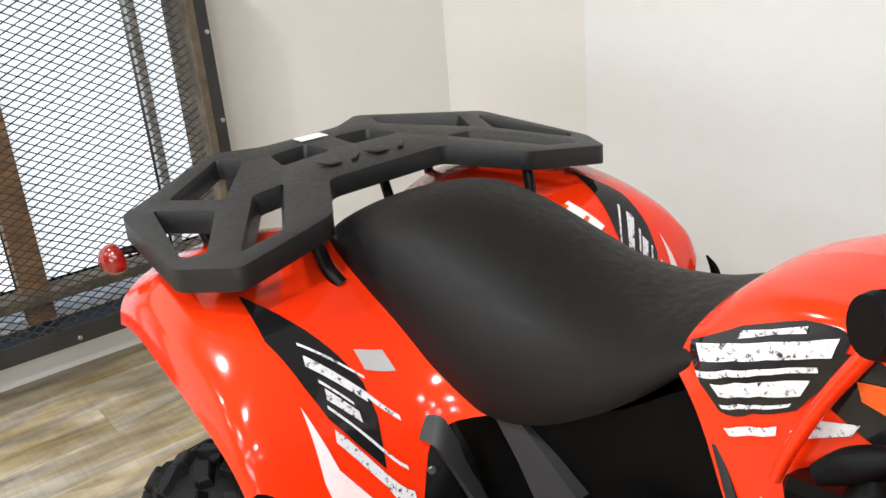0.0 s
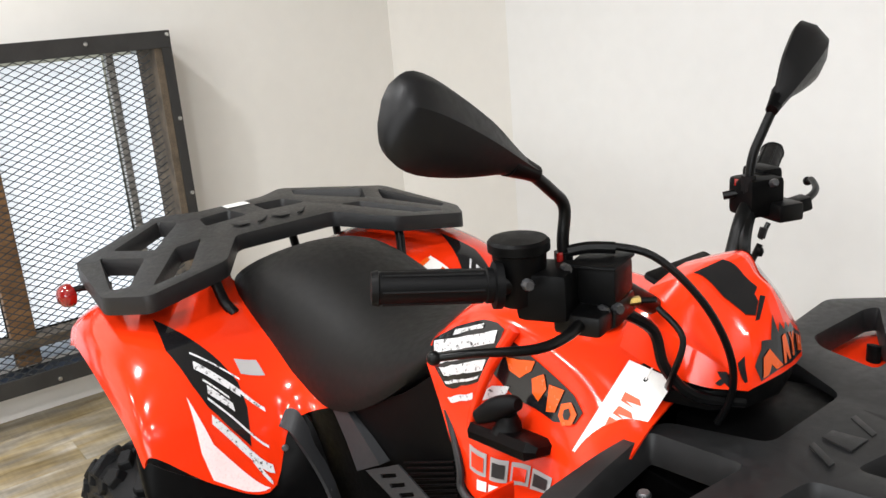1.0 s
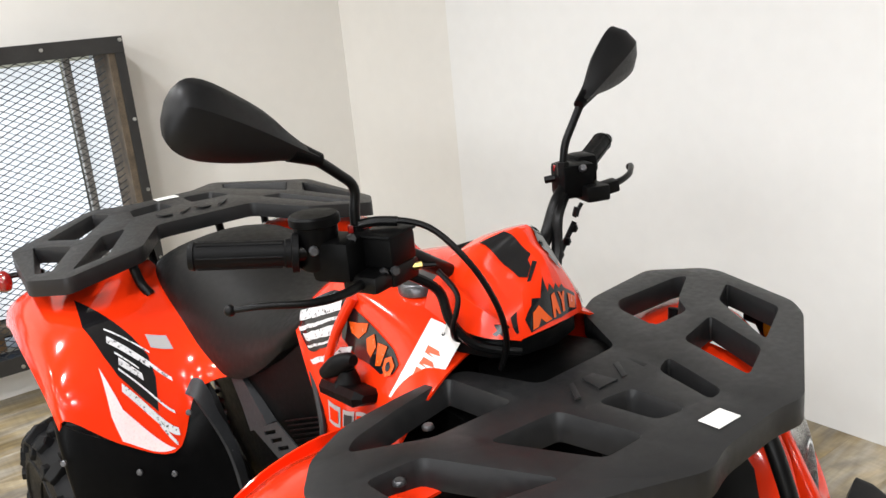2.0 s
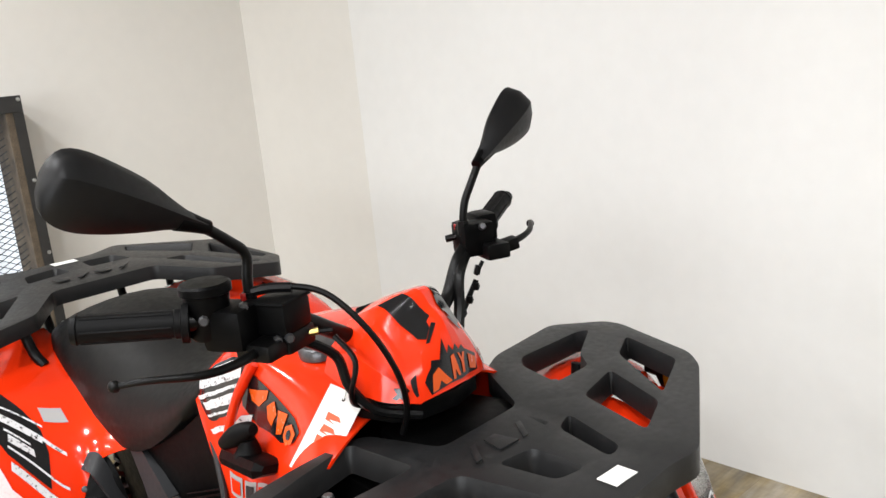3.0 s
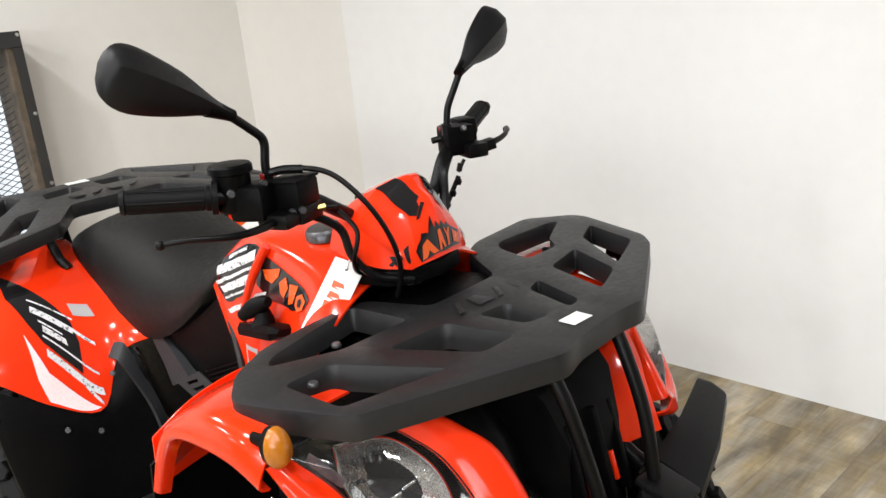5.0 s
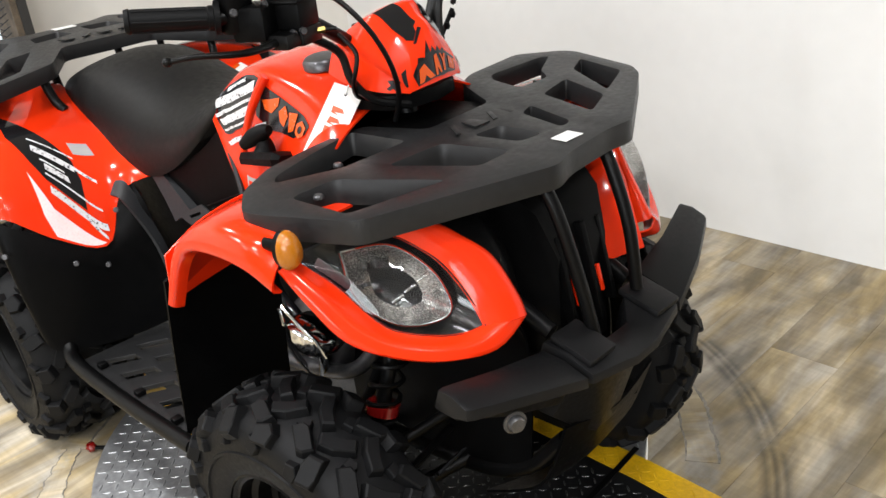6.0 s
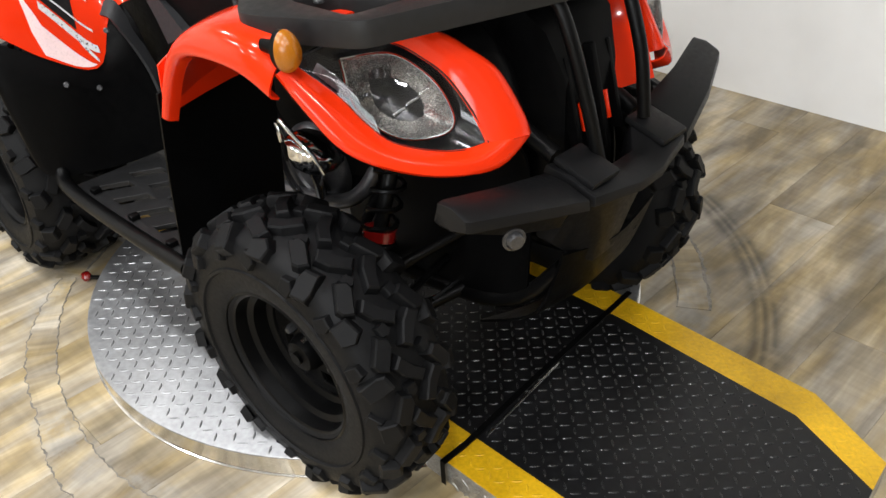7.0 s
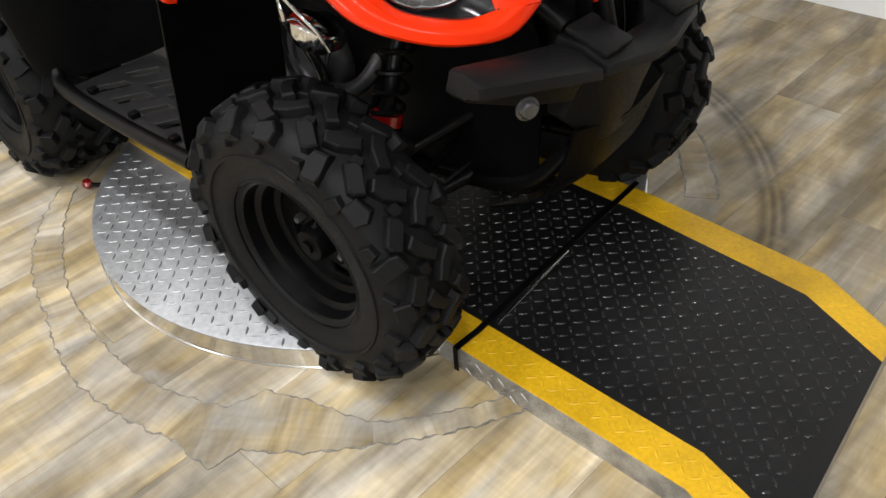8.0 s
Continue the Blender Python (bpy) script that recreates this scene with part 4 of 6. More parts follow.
# -- rear mudguards --
REAR_GRID = [
    [(-1.37, -0.13, 0.800), (-1.39, -0.22, 0.815), (-1.40, -0.30, 0.815), (-1.385, -0.39, 0.805), (-1.345, -0.455, 0.785), (-1.34, -0.470, 0.745)],
    [(-1.26, -0.145, 0.838), (-1.27, -0.22, 0.850), (-1.27, -0.30, 0.850), (-1.26, -0.39, 0.842), (-1.24, -0.460, 0.815), (-1.24, -0.478, 0.765)],
    [(-1.12, -0.155, 0.822), (-1.11, -0.22, 0.828), (-1.10, -0.30, 0.832), (-1.10, -0.39, 0.832), (-1.09, -0.468, 0.805), (-1.09, -0.488, 0.755)],
    [(-0.98, -0.160, 0.782), (-0.96, -0.225, 0.776), (-0.96, -0.30, 0.785), (-0.96, -0.39, 0.795), (-0.96, -0.470, 0.770), (-0.97, -0.490, 0.722)],
    [(-0.87, -0.165, 0.738), (-0.875, -0.23, 0.712), (-0.868, -0.30, 0.690), (-0.875, -0.39, 0.716), (-0.89, -0.472, 0.725), (-0.905, -0.490, 0.690)],
    [(-0.764, -0.172, 0.694), (-0.835, -0.228, 0.655), (-0.798, -0.298, 0.562), (-0.825, -0.39, 0.602), (-0.862, -0.472, 0.672), (-0.878, -0.488, 0.650)],
]
RF = Sheet(REAR_GRID)
LF = Sheet([[(p[0] - 0.12 * abs(p[1]), -p[1], p[2]) for p in row] for row in REAR_GRID])
for sh, th in ((RF, -0.004), (LF, 0.004)):
    part("rear_mudguard", sh.mesh(36, 24, th), RED, atv, "glossy red plastic rear mudguard")
RFS = {-1: RF, 1: LF}
for s, sh in RFS.items():
    f = 0.0045 * s * -1
    # black swoosh, worn white streaks and a pale wedge
    o = 0.0018
    SGN = 1 if sh.normal(0.4, 0.4).z > 0 else -1
    part("swoosh_decal", sh.patch([(0.41, 0.545), (0.54, 0.472), (0.638, 0.412), (0.712, 0.375), (0.788, 0.380), (0.875, 0.425), (0.825, 0.488), (0.775, 0.535), (0.70, 0.562), (0.562, 0.588)], SGN * o), DECALB, atv, "glossy black swoosh decal")
    for (u0, v0), (u1, v1), w in (((0.595, 0.512), (0.705, 0.362), 0.004), ((0.638, 0.522), (0.742, 0.386), 0.014), ((0.722, 0.512), (0.778, 0.436), 0.013), ((0.75, 0.525), (0.90, 0.35), 0.004), ((0.738, 0.388), (0.825, 0.30), 0.007), ((0.812, 0.538), (0.95, 0.362), 0.013), ((0.90, 0.438), (0.975, 0.388), 0.008), ((0.69, 0.515), (0.75, 0.44), 0.004)):
        part("streak_decal", sh.patch([(u0 - w, v0 - w * 0.4), (u1 - w * 0.8, v1), (u1 + w, v1 + w * 0.3), (u0 + w, v0 + w * 0.4)], SGN * (o + 0.0012)), WORN, atv, "worn white streak decal")
    part("wedge_decal", sh.patch([(0.738, 0.60), (0.80, 0.585), (0.875, 0.562), (0.985, 0.405), (0.99, 0.50), (0.98, 0.60), (0.90, 0.615), (0.80, 0.605)], SGN * o), PINKW, atv, "pale pink-white wedge decal")
    if s < 0:
        part("label", sh.patch([(0.638, 0.345), (0.662, 0.238), (0.728, 0.228), (0.69, 0.345)], SGN * (o + 0.0006)), LABELG, atv, "small grey printed label")
    else:
        lab = part("warning_label", sh.patch([(0.50, 0.34), (0.62, 0.37), (0.64, 0.22), (0.52, 0.15)], SGN * (o + 0.001)), PAPER, atv, "white and orange warning label")
        for q in ([(0.50, 0.31), (0.515, 0.315), (0.535, 0.175), (0.52, 0.165)], [(0.565, 0.335), (0.577, 0.338), (0.598, 0.20), (0.586, 0.19)]):
            part("label_bar", sh.patch(q, SGN * (o + 0.002)), ORANGE, lab, "orange printed bar")

# black lower guard under the red edge, running down to the footwell
GUARD = Sheet([
    [(-0.905, -0.487, 0.680), (-0.866, -0.472, 0.655), (-0.832, -0.39, 0.604), (-0.806, -0.298, 0.566), (-0.842, -0.232, 0.652), (-0.83, -0.205, 0.676)],
    [(-0.900, -0.492, 0.655), (-0.855, -0.485, 0.600), (-0.815, -0.40, 0.545), (-0.795, -0.300, 0.525), (-0.800, -0.225, 0.60), (-0.80, -0.195, 0.63)],
    [(-0.875, -0.492, 0.56), (-0.840, -0.482, 0.49), (-0.805, -0.40, 0.45), (-0.785, -0.300, 0.44), (-0.775, -0.215, 0.49), (-0.77, -0.185, 0.51)],
    [(-0.85, -0.480, 0.40), (-0.825, -0.465, 0.36), (-0.80, -0.40, 0.345), (-0.775, -0.300, 0.34), (-0.755, -0.215, 0.35), (-0.745, -0.180, 0.36)],
])
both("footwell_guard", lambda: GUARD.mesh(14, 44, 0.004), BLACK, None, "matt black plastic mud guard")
# raised fin at its inner edge
both("guard_fin", lambda: Sheet([[(-0.850, -0.228, 0.680), (-0.825, -0.212, 0.672), (-0.79, -0.195, 0.59), (-0.762, -0.185, 0.52), (-0.74, -0.18, 0.40)],
                                 [(-0.842, -0.250, 0.655), (-0.808, -0.240, 0.645), (-0.772, -0.215, 0.57), (-0.745, -0.205, 0.50), (-0.73, -0.20, 0.39)]]).mesh(4, 30, 0.008), GREYP, None, "raised charcoal plastic edge")
for x, y, z in ((-0.800, -0.262, 0.632), (-0.782, -0.318, 0.525), (-0.798, -0.378, 0.548), (-0.765, -0.205, 0.535), (-0.845, -0.498, 0.60)):
    both("rivet", lambda: ring_bolt(facing((x, y, z), (0.85, -0.45, 0.2)) @ pose(0, 0, 0, 90), 0.0065, 0.004), DARKALU, None, "dull rivet head")

# -- seat --
def seat_mesh():
    stations = [(-1.215, 0.842, 0.120, 0.830), (-1.195, 0.872, 0.150, 0.826), (-1.13, 0.898, 0.172, 0.812), (-1.05, 0.915, 0.186, 0.782), (-0.95, 0.910, 0.192, 0.730), (-0.85, 0.888, 0.190, 0.698), (-0.76, 0.865, 0.186, 0.692),
                (-0.68, 0.858, 0.181, 0.715), (-0.60, 0.866, 0.174, 0.760), (-0.53, 0.888, 0.164, 0.812), (-0.48, 0.906, 0.150, 0.858), (-0.462, 0.900, 0.140, 0.872)]
    prof = [(0, 0.0), (0.22, 0.02), (0.42, 0.07), (0.60, 0.15), (0.75, 0.26), (0.87, 0.40), (0.95, 0.56), (0.99, 0.72), (1.0, 0.86), (0.975, 1.0)]
    n = 44
    secs = []
    for i in range(n + 1):
        x, top, w, bot = catmull(stations, i / n)
        half = [(x, w * a, top - (top - bot) * b) for a, b in prof]
        secs.append([Vector(p) for p in half] + [Vector((p[0], -p[1], p[2])) for p in half[:0:-1]])
    return loft(secs)


seat = part("seat", seat_mesh(), VINYL, atv, "black grained vinyl seat", angle=60)


# -- tank cover and side shrouds --
TANK_HALF = [
    (-0.495, [(0, 0.912), (0.06, 0.908), (0.105, 0.897), (0.130, 0.885), (0.142, 0.870), (0.150, 0.858)]),
    (-0.455, [(0, 0.945), (0.07, 0.940), (0.118, 0.922), (0.148, 0.892), (0.158, 0.850), (0.162, 0.815)]),
    (-0.395, [(0, 0.966), (0.08, 0.960), (0.128, 0.945), (0.150, 0.885), (0.160, 0.79), (0.166, 0.688)]),
    (-0.33, [(0, 0.972), (0.08, 0.967), (0.132, 0.955), (0.146, 0.890), (0.158, 0.79), (0.172, 0.695)]),
    (-0.25, [(0, 0.968), (0.08, 0.963), (0.132, 0.948), (0.148, 0.895), (0.166, 0.82), (0.185, 0.738)]),
    (-0.16, [(0, 0.955), (0.08, 0.950), (0.132, 0.930), (0.160, 0.890), (0.190, 0.84), (0.212, 0.785)]),
    (-0.07, [(0, 0.925), (0.08, 0.920), (0.135, 0.900), (0.175, 0.875), (0.208, 0.850), (0.232, 0.825)]),
]
TANKR = Sheet([[(x, -y, z) for y, z in half] for x, half in TANK_HALF])
TANKL = TANKR.mirrored()
both("tank_cover", lambda: TANKR.mesh(36, 24, -0.004), RED, None, "glossy red plastic tank cover")
for sh in (TANKR, TANKL):
    SGN = 1 if sh.normal(0.5, 0.2).z > 0 else -1
    o = SGN * 0.0018
    o2 = SGN * 0.0032
    part("side_decal", sh.patch([(0.05, 0.60), (0.242, 0.466), (0.411, 0.416), (0.489, 0.416), (0.525, 0.434), (0.507, 0.525), (0.479, 0.589), (0.429, 0.648), (0.32, 0.69), (0.228, 0.776), (0.151, 0.785), (0.08, 0.70)], o), DECALB, atv, "black side decal")
    for q in ([(0.251, 0.484), (0.342, 0.461), (0.425, 0.434), (0.425, 0.457), (0.338, 0.479), (0.247, 0.516)],
              [(0.10, 0.605), (0.233, 0.539), (0.333, 0.502), (0.429, 0.479), (0.50, 0.447), (0.49, 0.507), (0.42, 0.530), (0.333, 0.553), (0.247, 0.594), (0.145, 0.675)],
              [(0.128, 0.744), (0.237, 0.630), (0.315, 0.584), (0.393, 0.557), (0.466, 0.539), (0.466, 0.553), (0.393, 0.571), (0.32, 0.598), (0.242, 0.648), (0.142, 0.763)],
              [(0.192, 0.726), (0.265, 0.648), (0.329, 0.612), (0.393, 0.589), (0.452, 0.575), (0.434, 0.616), (0.384, 0.630), (0.333, 0.644), (0.279, 0.676), (0.224, 0.731)],
              [(0.228, 0.753), (0.279, 0.694), (0.324, 0.667), (0.416, 0.635), (0.411, 0.644), (0.324, 0.676), (0.283, 0.703), (0.237, 0.753)],
              [(0.247, 0.799), (0.283, 0.749), (0.315, 0.721), (0.388, 0.689), (0.388, 0.708), (0.324, 0.735), (0.297, 0.758), (0.265, 0.795)],
              [(0.421, 0.69), (0.484, 0.655), (0.566, 0.642), (0.553, 0.668), (0.428, 0.706)]):
        part("streak_decal", sh.patch(q, o2), WORN, atv, "worn white streak decal")
    part("logo_ground", sh.patch([(0.50, 0.49), (0.56, 0.47), (0.70, 0.52), (0.80, 0.555), (0.84, 0.60), (0.83, 0.66), (0.76, 0.70), (0.60, 0.68), (0.49, 0.62)], o), DECALB, atv, "black logo ground")
    for q in ([(0.545, 0.545), (0.60, 0.535), (0.66, 0.510), (0.648, 0.560), (0.605, 0.605), (0.56, 0.59)], [(0.652, 0.59), (0.695, 0.545), (0.712, 0.60), (0.69, 0.66), (0.662, 0.64)], [(0.718, 0.575), (0.77, 0.56), (0.758, 0.665), (0.726, 0.68)], [(0.772, 0.62), (0.80, 0.59), (0.828, 0.62), (0.824, 0.672), (0.795, 0.694), (0.772, 0.668)]):
        part("logo_mark", sh.patch(q, o2), ORANGE, atv, "orange logo shape")
    part("logo_core", sh.patch([(0.788, 0.634), (0.80, 0.618), (0.812, 0.636), (0.810, 0.660), (0.797, 0.668), (0.788, 0.655)], SGN * 0.0042), DECALB, atv, "dark core of the logo shape")
    for n, u in enumerate((0.415, 0.535, 0.648, 0.757)):
        v = 0.876 + (u - 0.415) * 0.10
        part("name_mark", sh.patch([(u - 0.050, v - 0.034), (u + 0.048, v - 0.026), (u + 0.046, v + 0.036), (u - 0.052, v + 0.030)], o), LABELG, atv, "grey outlined name mark")
        part("name_mark_core", sh.patch([(u - 0.036, v - 0.021), (u + 0.034, v - 0.014), (u + 0.033, v + 0.024), (u - 0.037, v + 0.018)], o2), (RED, GREYP)[n % 2], atv, "core of the name mark")
    for u in (0.442, 0.515, 0.588):
        v = 0.938 + (u - 0.442) * 0.12
        part("number_mark", sh.patch([(u - 0.030, v - 0.017), (u + 0.030, v - 0.013), (u + 0.030, v + 0.019), (u - 0.030, v + 0.015)], o2), PAPER, atv, "small white mark")
both("shroud_strut", lambda: tube([(-0.296, -0.140, 0.955), (-0.325, -0.160, 0.90), (-0.350, -0.172, 0.84), (-0.362, -0.176, 0.80)], [0.009, 0.008, 0.007, 0.006], 10, 6), RED, None, "red plastic strut")
both("shroud_trim", lambda: tube([(-0.475, -0.146, 0.855), (-0.43, -0.160, 0.78), (-0.402, -0.170, 0.72), (-0.398, -0.174, 0.69), (-0.375, -0.176, 0.678), (-0.33, -0.180, 0.690), (-0.25, -0.192, 0.733), (-0.16, -0.218, 0.782), (-0.07, -0.238, 0.822)], 0.006, 8, 5), GREYP, None, "grey plastic trim edge")
part("fuel_cap", lathe([(0.036, 0), (0.036, 0.012), (0.031, 0.018), (0.012, 0.020), (0.0001, 0.020)], Matrix.Translation((-0.225, -0.062, 0.962)) @ pose(0, 0, 0, 96), 28), DARKALU, atv, "dark metal fuel cap")

# gear shifter on the right
shifter = new("gear_shifter")
shifter.parent = atv
shifter.location = (-0.285, -0.178, 0.81)
SO = Vector(shifter.location)
ga, gb = TANKR.at(0.45, 0.77) - SO, TANKR.at(0.77, 0.80) - SO
out = Vector((0.05, -1, 0.25)).normalized()
up = Vector((0, 0.25, 1)).normalized()
part("gate_plate", loft([[p - out * 0.006 - up * h, p + out * w - up * h, p + out * (w + 0.004), p + out * w + up * h, p - out * 0.006 + up * h] for p, w, h in ((ga, 0.026, 0.006), (ga + (gb - ga) * 0.06, 0.038, 0.011), (ga + (gb - ga) * 0.92, 0.036, 0.012), (gb, 0.024, 0.006))]), BLACK, shifter, "black plastic shift gate", angle=30)
gm = ga + (gb - ga) * 0.5 + out * 0.018
part("boot", tube([gm + up * 0.006, gm + up * 0.018, gm + up * 0.034 + out * 0.004], [0.022, 0.018, 0.012], 14, 4), GRIPR, shifter, "rubber shift boot")
part("knob", tube([gm + up * 0.034 + out * 0.002 + Vector((0.020, 0, 0.020)), gm + up * 0.044 + out * 0.006 + Vector((0.008, 0, 0.006)), gm + up * 0.040 + out * 0.014 + Vector((-0.016, 0, -0.004)), gm + up * 0.028 + out * 0.022 + Vector((-0.040, 0, -0.010))], [0.008, 0.013, 0.016, 0.010], 14, 5), GRIPR, shifter, "rubber shift knob")

# dark body below the seat and tank
def core(stations):
    n = 30
    secs = []
    for i in range(n + 1):
        x, w0, z0, w1, z1 = catmull(stations, i / n)
        secs.append([Vector((x, -w0, z0)), Vector((x, w0, z0)), Vector((x, (w0 + w1) / 2 + 0.005, (z0 + z1) / 2)), Vector((x, w1, z1)), Vector((x, -w1, z1)), Vector((x, -(w0 + w1) / 2 - 0.005, (z0 + z1) / 2))])
    return loft(secs)


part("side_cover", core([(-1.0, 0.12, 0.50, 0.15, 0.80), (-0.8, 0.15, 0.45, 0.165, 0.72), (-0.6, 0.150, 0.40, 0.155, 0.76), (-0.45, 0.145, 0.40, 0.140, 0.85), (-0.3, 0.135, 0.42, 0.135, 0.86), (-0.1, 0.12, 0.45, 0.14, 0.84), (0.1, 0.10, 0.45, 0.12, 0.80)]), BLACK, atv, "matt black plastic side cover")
both("side_strip", lambda: loft([[Vector(p) for p in s] for s in (
    [(-0.765, -0.178, 0.694), (-0.725, -0.172, 0.702), (-0.725, -0.160, 0.702), (-0.765, -0.164, 0.694)],
    [(-0.715, -0.184, 0.648), (-0.662, -0.177, 0.668), (-0.662, -0.160, 0.668), (-0.715, -0.164, 0.648)],
    [(-0.677, -0.190, 0.606), (-0.613, -0.180, 0.640), (-0.613, -0.160, 0.640), (-0.677, -0.164, 0.606)])]), GREYP, None, "charcoal plastic strip")
# perforated heat guard, cooling slots and engine
GQ = [Vector(p) for p in ((-0.615, -0.205, 0.640), (-0.460, -0.205, 0.602), (-0.408, -0.192, 0.637), (-0.533, -0.192, 0.679))]


def heat_guard():
    bm = outline_plate([(0, 0), (1, 0), (1, 1), (0, 1)], [[(0.10 + i * 0.17, 0.30), (0.17 + i * 0.17, 0.24), (0.20 + i * 0.17, 0.66), (0.13 + i * 0.17, 0.74)] for i in range(5)], 0, 1, 0)
    a, b, c, d = GQ
    n = (b - a).cross(d - a).normalized()
    if n.y > 0:
        n = -n
    for v in bm.verts:
        p, q = v.co.x, v.co.y
        v.co = (a * (1 - p) + b * p) * (1 - q) + (d * (1 - p) + c * p) * q + n * 0.003 * v.co.z
    bmesh.ops.recalc_face_normals(bm, faces=bm.faces[:])
    return bm


both("heat_guard", heat_guard, GREYP, None, "perforated dark metal guard", False)
for i in range(8):
    f = i / 7
    a, b = Vector((-0.560, -0.166, 0.660)).lerp(Vector((-0.492, -0.172, 0.618)), f), Vector((-0.430, -0.160, 0.712)).lerp(Vector((-0.415, -0.168, 0.655)), f)
    both("vent_rib", lambda: tube([a, b], 0.0022, 6), BLACK)
engine = new("engine")
engine.parent = atv
engine.location = (-0.33, 0, 0.40)
part("crankcase", loft([[Vector((x, s * w, z)) for s, z in ((-1, z0), (1, z0), (1, z1), (-1, z1))] for x, w, z0, z1 in ((-0.30, 0.10, -0.10, 0.06), (-0.22, 0.13, -0.14, 0.12), (0.0, 0.135, -0.15, 0.14), (0.12, 0.11, -0.12, 0.10))]), DARKALU, engine, "grey cast engine case", False)
for s in (-1, 1):
    part("engine_cover", lathe([(0.085, 0), (0.085, 0.022), (0.075, 0.034), (0.05, 0.040), (0.048, 0.034), (0.02, 0.036), (0.0001, 0.036)], Matrix.Translation((0.065, s * 0.125, 0.04)) @ (pose(0, 0, 0) if s > 0 else pose(0, 0, 0, 180)), 36), DARKALU, engine, "grey round engine cover")
bm = bmesh.new()
for i in range(9):
    add_box(bm, (0.10, 0, 0.10 + i * 0.018), (0.14, 0.17, 0.006))
part("cooling_fins", bm, STEEL, engine, "black cooling fins", False)
part("exhaust_pipe", tube([(0.15, -0.04, 0.14), (0.21, -0.10, 0.08), (0.16, -0.16, 0.0), (-0.10, -0.175, -0.03), (-0.35, -0.16, 0.02)], 0.015, 12, 8), DARKALU, engine, "dull steel exhaust pipe")

part("coolant_hose", tube([(-0.02, -0.175, 0.19), (0.03, -0.195, 0.15), (0.085, -0.19, 0.10), (0.12, -0.18, 0.03), (0.09, -0.17, -0.04)], 0.011, 12, 6), GLOSSB, engine, "shiny black hose round the engine cover")
part("coolant_hose", tube([(-0.03, -0.165, 0.13), (0.0, -0.185, 0.09), (0.03, -0.19, 0.02), (0.07, -0.18, -0.03)], 0.007, 10, 6), GLOSSB, engine, "black rubber hose")
part("water_pump", lathe([(0.040, 0), (0.040, 0.016), (0.030, 0.024), (0.0001, 0.026)], Matrix.Translation((0.075, -0.135, 0.06)) @ pose(0, 0, 0, 0, 0, 215), 28), DARKALU, engine, "grey cast pump cover")

# -- footwells --
for s in (-1, 1):
    fw = new("footrest")
    fw.parent = atv
    fw.location = (-0.56, s * 0.335, 0.335)
    holes = []
    for i in range(4):
        for j in range(2):
            x0, y0 = -0.165 + i * 0.085, -0.075 + j * 0.08
            holes.append([(x0 - 0.004, y0), (x0 + 0.030, y0), (x0 + 0.064, y0 + 0.062), (x0 + 0.030, y0 + 0.062)])
    part("tread_board", outline_plate([(-0.21, -0.10), (0.22, -0.10), (0.22, 0.10), (-0.21, 0.10)], holes, -0.006, 0.006, 0.002), RACK, fw, "slotted black plastic footboard")
    part("rail", tube([(0.27, s * 0.105, 0.004), (0.05, s * 0.115, 0.004), (-0.20, s * 0.115, 0.004), (-0.27, s * 0.10, 0.03), (-0.36, s * 0.08, 0.12), (-0.42, s * 0.03, 0.20)], 0.016, 12, 6), STEEL, fw, "black tubular foot rail")
    for x in (-0.14, 0.03, 0.18):
        part("peg_tooth", box((x, s * 0.085, 0.012), (0.018, 0.02, 0.012), bevel=0.003), STEEL, fw)
    part("under_brace", tube([(0.1, -s * 0.20, -0.06), (0.1, s * 0.10, -0.01)], 0.012, 10), STEEL, fw)

# -- frame, suspension, centre under-parts --
both("frame_rail", lambda: tube([(0.30, -0.09, 0.42), (0.15, -0.11, 0.30), (-0.3, -0.13, 0.27), (-0.75, -0.13, 0.28), (-1.0, -0.12, 0.42), (-1.35, -0.12, 0.70)], 0.015, 10, 6), STEEL)
both("upper_frame_rail", lambda: tube([(0.29, -0.10, 0.62), (0.05, -0.11, 0.72), (-0.2, -0.11, 0.74), (-0.6, -0.11, 0.66), (-1.1, -0.11, 0.72), (-1.38, -0.11, 0.76)], 0.014, 10, 6), STEEL)
for x0, x1 in ((0.10, 0.02), (-0.12, -0.02)):
    both("control_arm", lambda: tube([(x0, -0.10, 0.30), (x1, -0.30, 0.255)], 0.012, 10), STEEL)
    both("upper_control_arm", lambda: tube([(x0, -0.11, 0.42), (x1, -0.30, 0.355)], 0.010, 10), STEEL)


def spring(a, b, r, wire, turns):
    a, b = Vector(a), Vector(b)
    d = (b - a).normalized()
    u = d.cross(Vector((1, 0, 0))).normalized()
    v = d.cross(u)
    n = turns * 12
    return tube([a + (b - a) * i / n + (u * math.cos(i * math.tau / 12) + v * math.sin(i * math.tau / 12)) * r for i in range(n + 1)], wire, 6)


